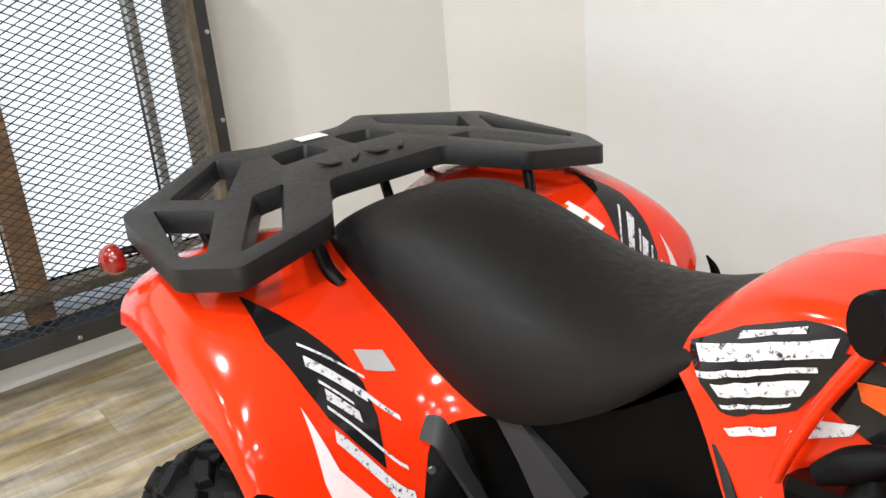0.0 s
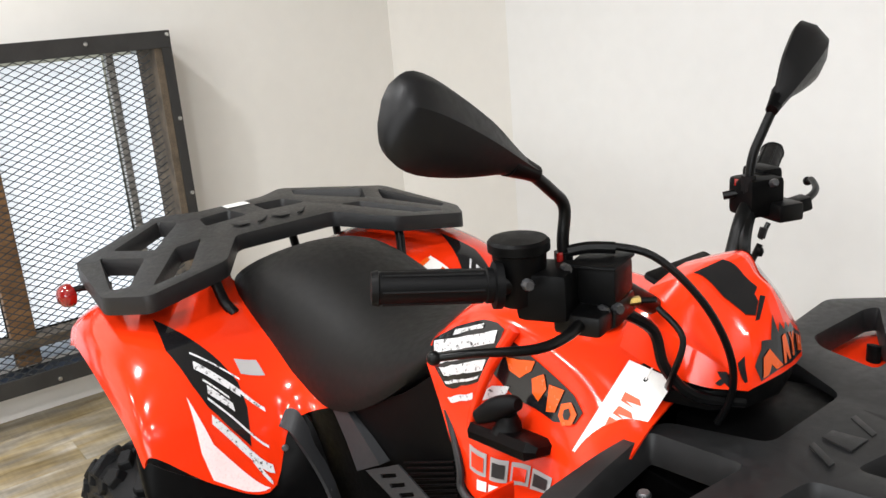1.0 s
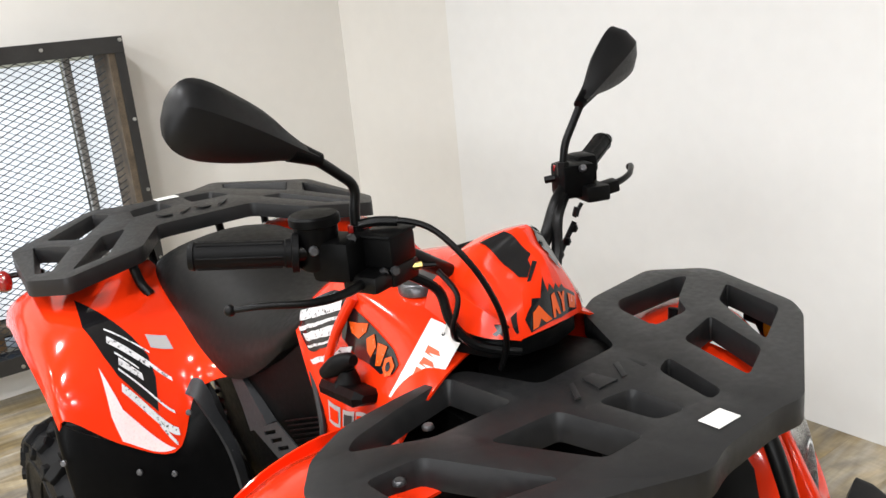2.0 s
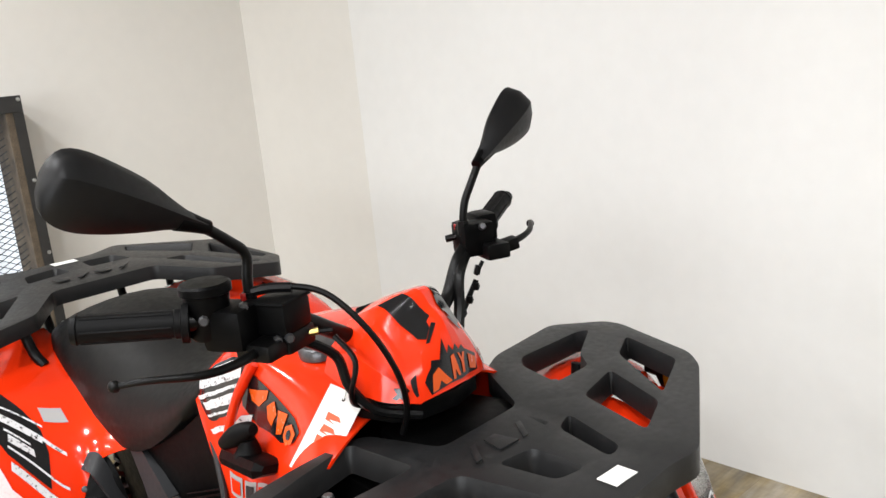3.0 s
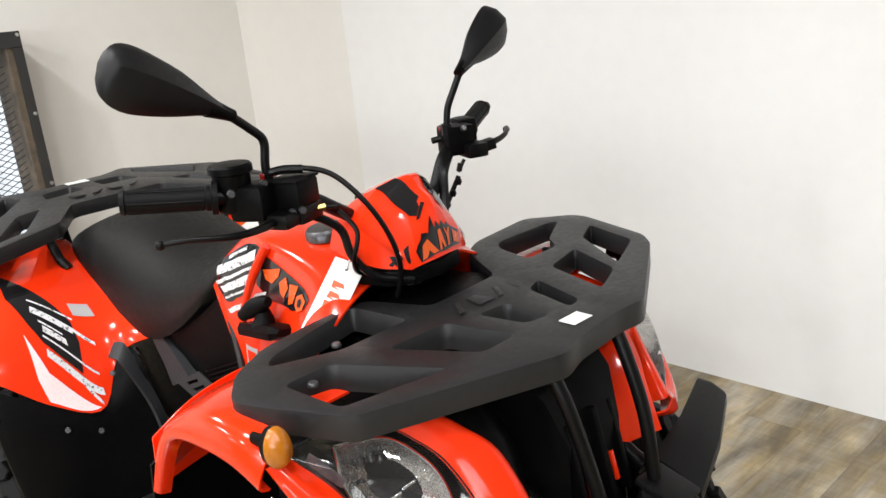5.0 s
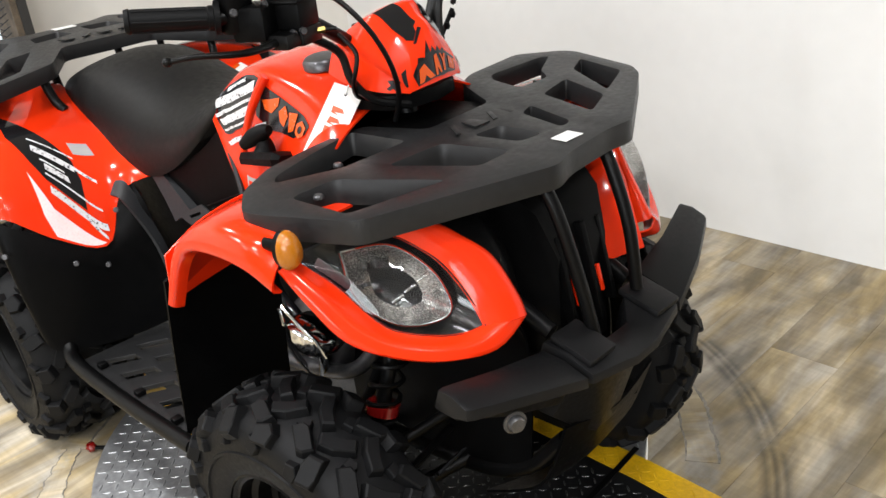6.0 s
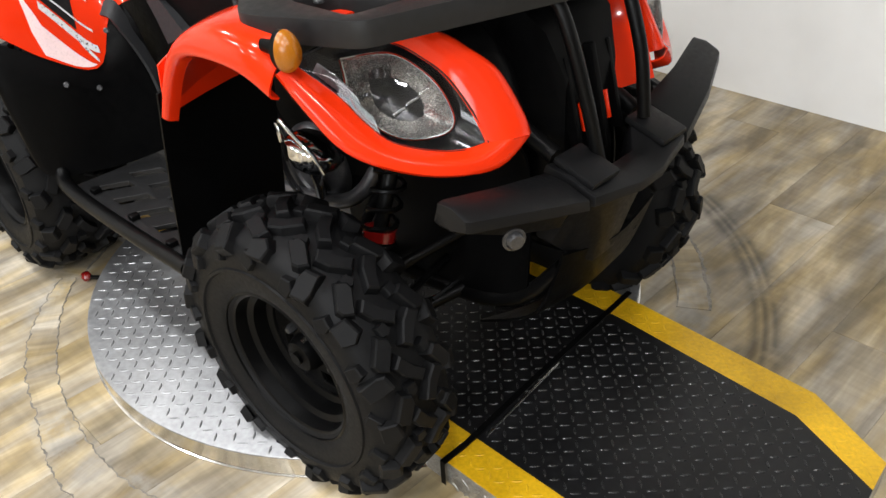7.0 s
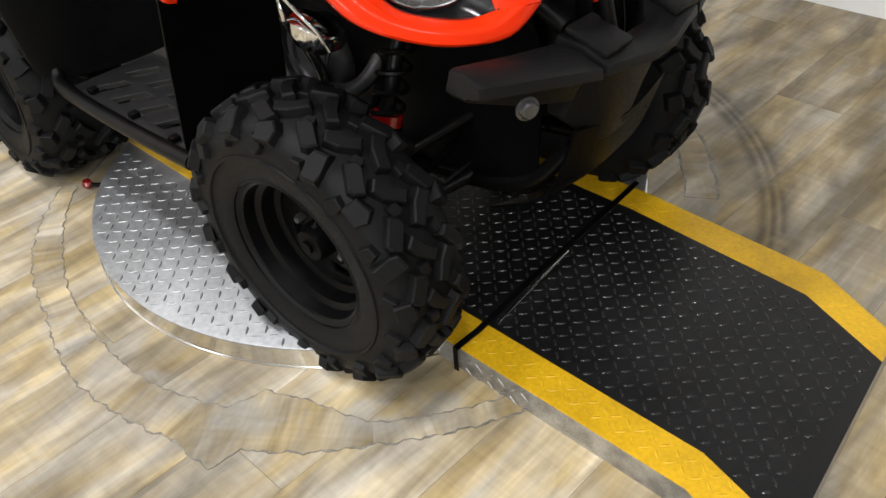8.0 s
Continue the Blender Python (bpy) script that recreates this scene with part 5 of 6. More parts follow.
for s in (-1, 1):
    shock = new("front_shock")
    shock.parent = atv
    part("spring", spring((0.02, s * 0.27, 0.34), (0.02, s * 0.16, 0.62), 0.027, 0.0045, 9), STEEL, shock, "black coil spring")
    part("spring_collar", tube([(0.02, s * 0.234, 0.431), (0.02, s * 0.229, 0.443), (0.02, s * 0.227, 0.449)], 0.0285, 20), REDLENS, shock, "red spring collar")
    part("damper", tube([(0.02, s * 0.28, 0.31), (0.02, s * 0.15, 0.65)], 0.013, 12), STEEL, shock, "black damper rod")
    rs = new("rear_shock")
    rs.parent = atv
    part("spring", spring((-1.02, s * 0.16, 0.36), (-0.92, s * 0.12, 0.62), 0.030, 0.006, 9), REDSPRING, rs, "red coil spring")
    part("damper", tube([(-1.03, s * 0.165, 0.33), (-0.91, s * 0.115, 0.65)], 0.014, 12), STEEL, rs)
part("rear_axle", tube([(-1.13, -0.36, 0.28), (-1.13, 0.36, 0.28)], 0.022, 14), STEEL, atv)
part("axle_housing", box((-1.08, 0, 0.29), (0.14, 0.16, 0.14), bevel=0.02), STEEL, atv)
both("tie_rod", lambda: tube([(0.06, -0.08, 0.36), (0.075, -0.33, 0.31)], 0.007, 8), STEEL, None, "black steel tie rod")
part("steering_bolt", tube([(0.135, -0.225, 0.353), (0.114, -0.136, 0.341)], 0.0035, 8), CHROME, atv, "bright steel rod")
both("knuckle", lambda: box((0.0, -0.315, 0.30), (0.06, 0.03, 0.13), bevel=0.01), STEEL)

# -- front mudguards with headlamps --
FG = Sheet([
    [(-0.213, -0.424, 0.655), (-0.211, -0.441, 0.662), (-0.215, -0.436, 0.672), (-0.226, -0.36, 0.700), (-0.236, -0.26, 0.720)],
    [(-0.153, -0.426, 0.746), (-0.151, -0.445, 0.754), (-0.158, -0.438, 0.769), (-0.183, -0.36, 0.786), (-0.193, -0.26, 0.789)],
    [(-0.103, -0.426, 0.787), (-0.101, -0.447, 0.796), (-0.092, -0.438, 0.822), (-0.097, -0.36, 0.834), (-0.102, -0.26, 0.829)],
    [(-0.032, -0.424, 0.798), (-0.029, -0.444, 0.808), (-0.023, -0.430, 0.842), (-0.019, -0.36, 0.846), (-0.017, -0.26, 0.844)],
    [(0.035, -0.420, 0.790), (0.040, -0.438, 0.802), (0.052, -0.424, 0.834), (0.055, -0.36, 0.839), (0.055, -0.26, 0.839)],
    [(0.082, -0.414, 0.766), (0.088, -0.430, 0.779), (0.092, -0.414, 0.812), (0.080, -0.36, 0.834), (0.075, -0.27, 0.837)],
])
both_front("front_mudguard", lambda: FG.mesh(36, 18, -0.004), RED, "glossy red plastic front mudguard")
LAMP_IN = [(0.094, -0.399, 0.812), (0.139, -0.366, 0.768), (0.171, -0.349, 0.731), (0.200, -0.329, 0.702), (0.234, -0.289, 0.685), (0.258, -0.255, 0.680), (0.276, -0.225, 0.685)]
LAMP_OUT = [(0.104, -0.425, 0.808), (0.142, -0.410, 0.757), (0.180, -0.390, 0.710), (0.220, -0.350, 0.680), (0.263, -0.294, 0.661), (0.296, -0.226, 0.658), (0.302, -0.170, 0.686)]
LAMP_IN2 = [(0.276, -0.225, 0.685), (0.248, -0.226, 0.727), (0.214, -0.238, 0.772), (0.186, -0.258, 0.800), (0.163, -0.278, 0.818), (0.130, -0.318, 0.834)]
LAMP_OUT2 = [(0.302, -0.170, 0.686), (0.290, -0.172, 0.716), (0.255, -0.180, 0.768), (0.225, -0.205, 0.800), (0.200, -0.232, 0.824), (0.165, -0.285, 0.842)]


def band(A, B, lift=0.010):
    """A rounded band between two edges, with its outer lip turned under."""
    rows = []
    for p, q in zip(A, B):
        p, q = Vector(p), Vector(q)
        m = (p + q) / 2 + Vector((0.70, -0.50, 0.35)).normalized() * lift
        back = q - Vector((0.8, -0.4, 0.3)).normalized() * 0.03
        rows.append([tuple(p - Vector((0.8, -0.4, 0.3)).normalized() * 0.006), tuple(p), tuple(m), tuple(q), tuple(back)])
    return Sheet(rows, True)


both_front("lamp_surround", lambda: band(LAMP_IN, LAMP_OUT, 0.009).mesh(30, 14, 0.003), RED, "glossy red lamp surround", angle=60)
part("lamp_brow", band(LAMP_IN2, LAMP_OUT2, 0.007).mesh(30, 14, 0.003), RED, atv, "glossy red lamp brow", True, 60)
LEFT_BROW = [tuple(Vector(p).lerp(Vector(q), 0.35)) for p, q in zip(LAMP_IN2, LAMP_OUT2)]
part("lamp_brow", set_back(flip_y(band(LAMP_IN2, LEFT_BROW, 0.004).mesh(30, 14, 0.003))), RED, atv, "narrow glossy red lamp brow", True, 60)


def leaf(loop, off, bulge, n_in=5):
    """A domed leaf inside a closed loop."""
    c = sum((Vector(p) for p in loop), Vector()) / len(loop)
    nrm = Vector((0.75, -0.45, 0.45)).normalized()
    pts = [Vector(catmull([*loop, loop[0]], i / 48)) for i in range(48)]
    bm = bmesh.new()
    rings = []
    for k in range(n_in):
        f = 1 - k / n_in
        rings.append([bm.verts.new(c + (p - c) * f + nrm * (off + bulge * (1 - f * f))) for p in pts])
    mid = bm.verts.new(c + nrm * (off + bulge))
    for k in range(n_in - 1):
        for i in range(48):
            bm.faces.new((rings[k][i], rings[k][(i + 1) % 48], rings[k + 1][(i + 1) % 48], rings[k + 1][i]))
    for i in range(48):
        bm.faces.new((rings[-1][i], rings[-1][(i + 1) % 48], mid))
    bmesh.ops.recalc_face_normals(bm, faces=bm.faces[:])
    return bm


LOOP = LAMP_IN[:-1] + LAMP_IN2
BULB = [(0.128, -0.342, 0.806), (0.158, -0.348, 0.752), (0.195, -0.326, 0.715), (0.222, -0.290, 0.703), (0.240, -0.255, 0.712), (0.222, -0.250, 0.748), (0.196, -0.262, 0.780), (0.163, -0.290, 0.806)]
for s in (-1, 1):
    hl = new("headlamp")
    hl.parent = atv

    def put(name, bm, mat, label=""):
        return part(name, bm if s < 0 else set_back(flip_y(bm)), mat, hl, label)

    put("housing", leaf(LOOP, -0.032, -0.012), GLOSSB, "black lamp housing")
    bm = leaf(BULB, -0.012, -0.040, 7) if s < 0 else leaf([Vector(p) + (Vector(p) - Vector((0.19, -0.295, 0.753))) * 0.25 for p in BULB], -0.004, -0.022, 7)
    put("reflector", bm, REFLECT, "silvery reflector bowl")
    put("bezel", tube([*[Vector(catmull([*BULB, BULB[0]], i / 40)) + Vector((0.75, -0.45, 0.45)).normalized() * -0.010 for i in range(41)]], 0.0022, 6), CHROME, "thin chrome bezel")
    tilt = facing((0, 0, 0), (0.75, -0.45, 0.45)).to_3x3().to_4x4()
    for cx, cy, cz, rad, ln in ((0.136, -0.310, 0.768, 0.0065, 0.010), (0.143, -0.297, 0.769, 0.0080, 0.012), (0.149, -0.288, 0.766, 0.0070, 0.010), (0.142, -0.317, 0.750, 0.0060, 0.006)):
        put("bulb_cap", lathe([(0.0001, 0), (rad, 0), (rad, ln * 0.8), (rad * 0.7, ln), (0.0001, ln)], Matrix.Translation((cx, cy, cz)) @ tilt, 14), GLOSSB, "black bulb cap")
    put("socket", box((0.155, -0.303, 0.743), (0.012, 0.010, 0.006), pose(0, 0, 0, 20, 0, 30), 0.003), GLOSSB, "black bulb socket")
    for k in range(3):
        put("reflector_facet", box((0.172 + 0.006 * k, -0.290 + 0.018 * k, 0.727 + 0.009 * k), (0.018, 0.004, 0.003), tilt @ pose(0, 0, 0, 0, 0, 20), 0.001), CHROME, "bright reflector facet")
    for i in range(6):
        put("reflector_fin", box((0.118 + i * 0.006, -0.372 + i * 0.004, 0.800 - i * 0.006), (0.010, 0.002, 0.015), pose(0, 0, 0, 0, 30, 30), 0.0006), DARKALU)
    lens = put("lens", leaf(LOOP, 0.001, 0.010 if s < 0 else 0.030), LENS, "clear lamp lens")
    lens.visible_shadow = False
    put("lens_rim", tube([Vector(catmull([*LOOP, LOOP[0]], i / 60)) for i in range(61)], 0.003, 6), GLOSSB, "black lens rim")
    put("lamp_back", lathe([(0.0001, -0.030), (0.026, -0.026), (0.044, -0.012), (0.050, 0.002), (0.047, 0.010), (0.030, 0.022), (0.0001, 0.024)], Matrix.Translation((-0.004, -0.318, 0.622)) @ pose(0, 0, 0, 68, 18, 20) @ Matrix.Diagonal((0.95, 1.15, 1, 1)), 28), CHROME, "bright metal back of the lamp")
    put("lamp_clip", tube([(-0.040, -0.350, 0.640), (-0.036, -0.356, 0.676), (-0.008, -0.366, 0.690), (0.026, -0.366, 0.672), (0.052, -0.358, 0.648), (0.060, -0.350, 0.618), (0.042, -0.345, 0.592)], 0.0032, 8), CHROME, "bright wire clip")
    ts = new("turn_signal")
    ts.parent = atv

    def puts(name, bm, mat, label=""):
        return part(name, bm if s < 0 else set_back(flip_y(bm)), mat, ts, label)

    bm = lathe([(0.0001, -0.022), (0.020, -0.019), (0.030, -0.008), (0.033, 0), (0.033, 0.004)], Matrix.Diagonal((0.56, 0.8, 0.84, 1)), 30)
    bm.transform(Matrix.Translation((0.120, -0.416, 0.838)) @ pose(0, 0, 0, 0, 0, 95))
    puts("lens", bm, AMBER, "amber turn lens")
    bm = lathe([(0.033, 0.003), (0.031, 0.016), (0.012, 0.032), (0.010, 0.06), (0.0001, 0.06)], Matrix.Diagonal((0.56, 0.8, 0.84, 1)), 30)
    bm.transform(Matrix.Translation((0.120, -0.416, 0.838)) @ pose(0, 0, 0, 0, 0, 95))
    puts("lamp_body", bm, BLACK, "black lamp body")

# red return of each front mudguard, then the black mud flap below it
both("mudguard_return", lambda: Sheet([[(-0.226, -0.428, 0.742), (-0.226, -0.36, 0.775), (-0.228, -0.28, 0.790), (-0.228, -0.215, 0.79)],
                                       [(-0.236, -0.430, 0.655), (-0.238, -0.36, 0.668), (-0.240, -0.28, 0.678), (-0.238, -0.212, 0.68)]]).mesh(8, 12, 0.003), RED, None, "red inner face of the mudguard")
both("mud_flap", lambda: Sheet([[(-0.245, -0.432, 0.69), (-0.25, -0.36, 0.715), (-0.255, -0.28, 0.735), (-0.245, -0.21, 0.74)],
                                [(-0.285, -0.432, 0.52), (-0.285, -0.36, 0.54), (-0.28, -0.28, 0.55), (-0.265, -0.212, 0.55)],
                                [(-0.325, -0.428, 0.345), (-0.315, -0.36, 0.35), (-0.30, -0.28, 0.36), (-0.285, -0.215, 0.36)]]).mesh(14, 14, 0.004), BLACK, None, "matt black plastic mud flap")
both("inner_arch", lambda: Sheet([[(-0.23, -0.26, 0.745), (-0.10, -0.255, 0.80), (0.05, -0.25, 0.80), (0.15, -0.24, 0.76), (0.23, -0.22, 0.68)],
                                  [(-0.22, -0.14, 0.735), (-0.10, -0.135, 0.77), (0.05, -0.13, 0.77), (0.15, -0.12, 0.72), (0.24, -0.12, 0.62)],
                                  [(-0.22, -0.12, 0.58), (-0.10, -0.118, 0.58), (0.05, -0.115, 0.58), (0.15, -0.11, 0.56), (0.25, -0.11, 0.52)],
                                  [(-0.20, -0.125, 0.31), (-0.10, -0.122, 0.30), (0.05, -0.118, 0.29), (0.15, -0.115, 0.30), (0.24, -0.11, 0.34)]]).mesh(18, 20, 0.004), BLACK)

# -- nose, grille and bumper --
part("nose_panel", loft([[Vector((x, s * w, z)) for s, z in ((-1, z0), (1, z0), (1, z1), (-1, z1))] for x, w, z0, z1 in ((-0.02, 0.09, 0.60, 0.855), (0.12, 0.095, 0.58, 0.852), (0.20, 0.088, 0.56, 0.83), (0.25, 0.075, 0.55, 0.79), (0.275, 0.06, 0.54, 0.72))]), BLACK, atv, "matt black nose panel", angle=50)
FAIR = [[(0.162, 0.09, 0.793), (0.200, 0.13, 0.814), (0.190, 0.19, 0.815)], [(0.205, 0.09, 0.766), (0.236, 0.13, 0.778), (0.240, 0.165, 0.772)], [(0.229, 0.09, 0.733), (0.259, 0.13, 0.737), (0.262, 0.152, 0.735)], [(0.250, 0.09, 0.647), (0.273, 0.13, 0.654), (0.284, 0.158, 0.655)]]
part("inner_mudguard", Sheet([[(x, y, z) for y, z in ((0.245, z0), (0.19, (z0 + z1) / 2 + 0.006), (0.115, z1))] for x, z0, z1 in ((-0.16, 0.80, 0.775), (-0.07, 0.838, 0.795), (0.01, 0.850, 0.802), (0.08, 0.846, 0.802), (0.15, 0.832, 0.795))]).mesh(16, 8, 0.004), RED, atv, "red plastic inner mudguard")
part("inner_fairing", Sheet([[(p[0][0] - 0.02, p[0][1] - 0.035, p[0][2] + 0.006), *p] for p in FAIR]).mesh(16, 10, 0.004), RED, atv, "red plastic inner fairing")
part("inner_fairing", Sheet([[(x, -y - 0.03, z) for x, y, z in row] for row in FAIR]).mesh(16, 8, 0.004), BLACK, atv, "black plastic inner fairing")
part("dash_shelf", outline_plate(sym([(-0.09, 0.0), (-0.09, 0.075), (-0.02, 0.098), (0.05, 0.085), (0.05, 0.0)]), [], 0.862, 0.884, 0.008), BLACK, atv, "black plastic shelf ahead of the bars")
for s in (-1, 1):
    part("grille_accent", box((0.284, s * 0.030, 0.655), (0.006, 0.008, 0.045), pose(0, 0, 0, 0, -14, 0), 0.002), RED, atv, "red grille accent")
    part("grille_slat", box((0.275, s * 0.05, 0.68), (0.02, 0.010, 0.14), pose(0, 0, 0, 0, -14, 0), 0.003), BLACK, atv)
part("grille_slat", box((0.286, 0.0, 0.68), (0.02, 0.012, 0.16), pose(0, 0, 0, 0, -14, 0), 0.003), BLACK, atv)


def bumper_sec(y, xb, zb, xf, zf, xl, zl):
    """Back of the ledge, its front edge, the lip below it and the undercut foot."""
    return [Vector((xb, y, zb)), Vector(((xb + xf) / 2, y, (zb + zf) / 2 + 0.005)), Vector((xf, y, zf)), Vector((xf + 0.001, y, zf - 0.016)), Vector((xf - 0.03, y, zf - 0.024)), Vector((xl, y, zl)), Vector((xl - 0.03, y, zl)), Vector((xb - 0.01, y, zb - 0.03))]


WING_R = ((-0.350, 0.303, 0.660, 0.350, 0.649, 0.325, 0.628), (-0.342, 0.303, 0.661, 0.356, 0.648, 0.325, 0.618), (-0.25, 0.312, 0.642, 0.374, 0.628, 0.335, 0.575), (-0.150, 0.314, 0.622, 0.391, 0.605, 0.340, 0.54))
WING_L = ((0.335, 0.246, 0.662, 0.294, 0.650, 0.270, 0.628), (0.327, 0.247, 0.662, 0.302, 0.649, 0.275, 0.618), (0.22, 0.280, 0.652, 0.348, 0.630, 0.305, 0.575), (0.105, 0.302, 0.640, 0.382, 0.606, 0.330, 0.54))
CENTRE_B = ((-0.140, 0.304, 0.628, 0.393, 0.606, 0.315, 0.50), (-0.075, 0.318, 0.624, 0.401, 0.599, 0.320, 0.44), (-0.045, 0.346, 0.602, 0.404, 0.594, 0.325, 0.42), (0.012, 0.346, 0.602, 0.402, 0.594, 0.323, 0.42), (0.040, 0.322, 0.628, 0.396, 0.600, 0.316, 0.44), (0.095, 0.304, 0.642, 0.385, 0.608, 0.305, 0.50))
for secs, nm in ((WING_R, "bumper_wing"), (WING_L, "bumper_wing"), (CENTRE_B, "bumper_centre")):
    bm = loft([bumper_sec(*q) for q in secs])
    bmesh.ops.bevel(bm, geom=[e for e in bm.edges if e.calc_face_angle(0) > 0.7], offset=0.004, segments=2, profile=0.6, affect="EDGES", clamp_overlap=True)
    part(nm, bm, BUMPER, atv, "dark textured plastic bumper piece", angle=30)
# faceted shoulder pads either side of the middle
for y in (-0.105, 0.066):
    part("bumper_pad", box((0.350, y, 0.626), (0.075, 0.062, 0.012), pose(0, 0, 0, 0, 16, 0), 0.005), BUMPER, atv, "raised bumper pad")
part("skid_plate", Sheet([[(0.325, -0.12, 0.47), (0.335, 0, 0.45), (0.325, 0.12, 0.47)], [(0.27, -0.12, 0.33), (0.275, 0, 0.32), (0.27, 0.12, 0.33)], [(0.14, -0.12, 0.245), (0.18, 0, 0.24), (0.18, 0.12, 0.245)]]).mesh(12, 8, 0.005), BLACK, atv, "black plastic skid plate")
part("tow_bolt", lathe([(0.0001, 0.012), (0.010, 0.011), (0.013, 0.007), (0.013, 0.003), (0.017, 0.002), (0.017, 0)], facing((0.362, -0.274, 0.592), (0.9, -0.4, 0.0)) @ pose(0, 0, 0, 90), 18), DARKALU, atv, "dull steel tow bolt")

# -- steering: bars, controls, mirrors --
part("steering_stem", tube([(-0.02, 0, 0.66), (-0.12, 0, 0.99)], 0.018, 14), STEEL, atv)
bars = new("handlebar")
bars.parent = atv
bars.location = (0, 0, 0.008)
RB_PTS = [(-0.13, 0.0, 0.985), (-0.115, -0.055, 0.990), (-0.092, -0.125, 1.030), (-0.090, -0.19, 1.068), (-0.105, -0.27, 1.086), (-0.122, -0.315, 1.092), (-0.178, -0.415, 1.103)]
LB_PTS = [(-0.13, 0.0, 0.985), (-0.142, 0.070, 0.972), (-0.164, 0.136, 0.988), (-0.175, 0.182, 1.045), (-0.195, 0.245, 1.072), (-0.212, 0.285, 1.080), (-0.252, 0.385, 1.103)]
part("tube", tube(RB_PTS, 0.011, 14, 6), STEEL, bars, "black steel handlebar tube")
part("tube", tube(LB_PTS, 0.011, 14, 6), STEEL, bars, "black steel handlebar tube")


def grip(a, b):
    a, b = Vector(a), Vector(b)
    P = lambda t: a + (b - a) * t
    return tube([P(0), P(0.0), P(0.06), P(0.07), P(0.12), P(0.13), P(0.94), P(0.95), P(1.0)][1:], [0.024, 0.024, 0.018, 0.018, 0.0165, 0.0165, 0.018, 0.016], 20)


part("grip", grip((-0.118, -0.308, 1.091), (-0.181, -0.420, 1.1035)), GRIPR, bars, "ribbed black rubber grip")
part("grip", grip((-0.209, 0.278, 1.078), (-0.250, 0.372, 1.102)), GRIPR, bars, "ribbed black rubber grip")
for a, b in (((-0.118, -0.308, 1.091), (-0.181, -0.420, 1.1035)), ((-0.209, 0.278, 1.078), (-0.250, 0.372, 1.102))):
    a, b = Vector(a), Vector(b)
    for i in range(6):
        ang = math.tau * i / 6
        u = (b - a).normalized().cross(Vector((0, 0, 1))).normalized()
        v = u.cross((b - a).normalized())
        o = (u * math.cos(ang) + v * math.sin(ang)) * 0.0165
        part("grip_rib", tube([a + (b - a) * 0.15 + o, a + (b - a) * 0.92 + o], 0.0016, 6), GRIPR, bars)


def lever(pts, ball):
    bm = add_tube(bmesh.new(), pts, [0.0075, 0.0058, 0.0050, 0.0042, 0.0038], 10, 5)
    c = Vector(ball)
    r = bmesh.ops.create_icosphere(bm, subdivisions=2, radius=0.0072)
    for v in r["verts"]:
        v.co += c
    bmesh.ops.recalc_face_normals(bm, faces=bm.faces[:])
    return bm


part("brake_lever", lever([(-0.070, -0.235, 1.052), (-0.048, -0.285, 1.050), (-0.042, -0.335, 1.052), (-0.066, -0.388, 1.058), (-0.090, -0.414, 1.055)], (-0.091, -0.416, 1.055)), STEEL, bars, "black brake lever with a ball end")
part("brake_lever", lever([(-0.150, 0.235, 1.050), (-0.142, 0.285, 1.056), (-0.150, 0.325, 1.062), (-0.178, 0.362, 1.067), (-0.192, 0.376, 1.060)], (-0.193, 0.377, 1.060)), STEEL, bars, "black brake lever with a ball end")
part("brake_reservoir", loft([[Vector((-0.118 + r * math.cos(a) * 1.05, -0.282 + r * math.sin(a), z)) for a in [math.tau * i / 24 for i in range(24)]] for r, z in ((0.022, 1.066), (0.025, 1.070), (0.027, 1.120), (0.031, 1.122), (0.031, 1.131), (0.028, 1.134), (0.010, 1.135))]), BLACK, bars, "black plastic fluid reservoir with a round lid")
part("throttle_housing", box((-0.098, -0.262, 1.078), (0.055, 0.06, 0.052), pose(0, 0, 0, 0, 0, 28), 0.010), BLACK, bars, "black throttle housing")
part("switch_box", box((-0.074, -0.210, 1.081), (0.048, 0.056, 0.038), pose(0, 0, 0, 0, 0, 22), 0.006), BLACK, bars, "black plastic switch box")
part("switch_box_lid", box((-0.074, -0.210, 1.1015), (0.051, 0.060, 0.005), pose(0, 0, 0, 0, 0, 22), 0.0025), BLACK, bars)
part("red_switch", box((-0.098, -0.245, 1.108), (0.004, 0.006, 0.010), None, 0.001), REDLENS, bars, "red kill switch")
part("bar_clamp", box((-0.070, -0.205, 1.050), (0.036, 0.055, 0.026), pose(0, 0, 0, 0, 0, 20), 0.005), STEEL, bars)
part("brake_perch", box((-0.066, -0.245, 1.050), (0.05, 0.045, 0.022), pose(0, 0, 0, 0, 0, 20), 0.005), STEEL, bars)
part("cable_nut", tube([(-0.070, -0.200, 1.051), (-0.056, -0.174, 1.052)], 0.0050, 6), BRASS, bars, "brass cable nut")
part("cable_adjuster", tube([(-0.056, -0.176, 1.052), (-0.046, -0.160, 1.051)], 0.0036, 8), STEEL, bars, "brass cable nut")
for x, y, z in ((-0.082, -0.255, 1.102), (-0.055, -0.232, 1.058), (-0.080, -0.308, 1.10), (-0.045, -0.222, 1.060)):
    part("screw", ring_bolt(facing((x, y, z), (0.9, -0.4, 0.1)) @ pose(0, 0, 0, 90), 0.006, 0.010), DARKALU, bars, "dull steel screw")
part("switch_box", box((-0.182, 0.225, 1.070), (0.055, 0.055, 0.055), pose(0, 0, 0, 0, 0, -20), 0.008), BLACK, bars, "black plastic switch box")
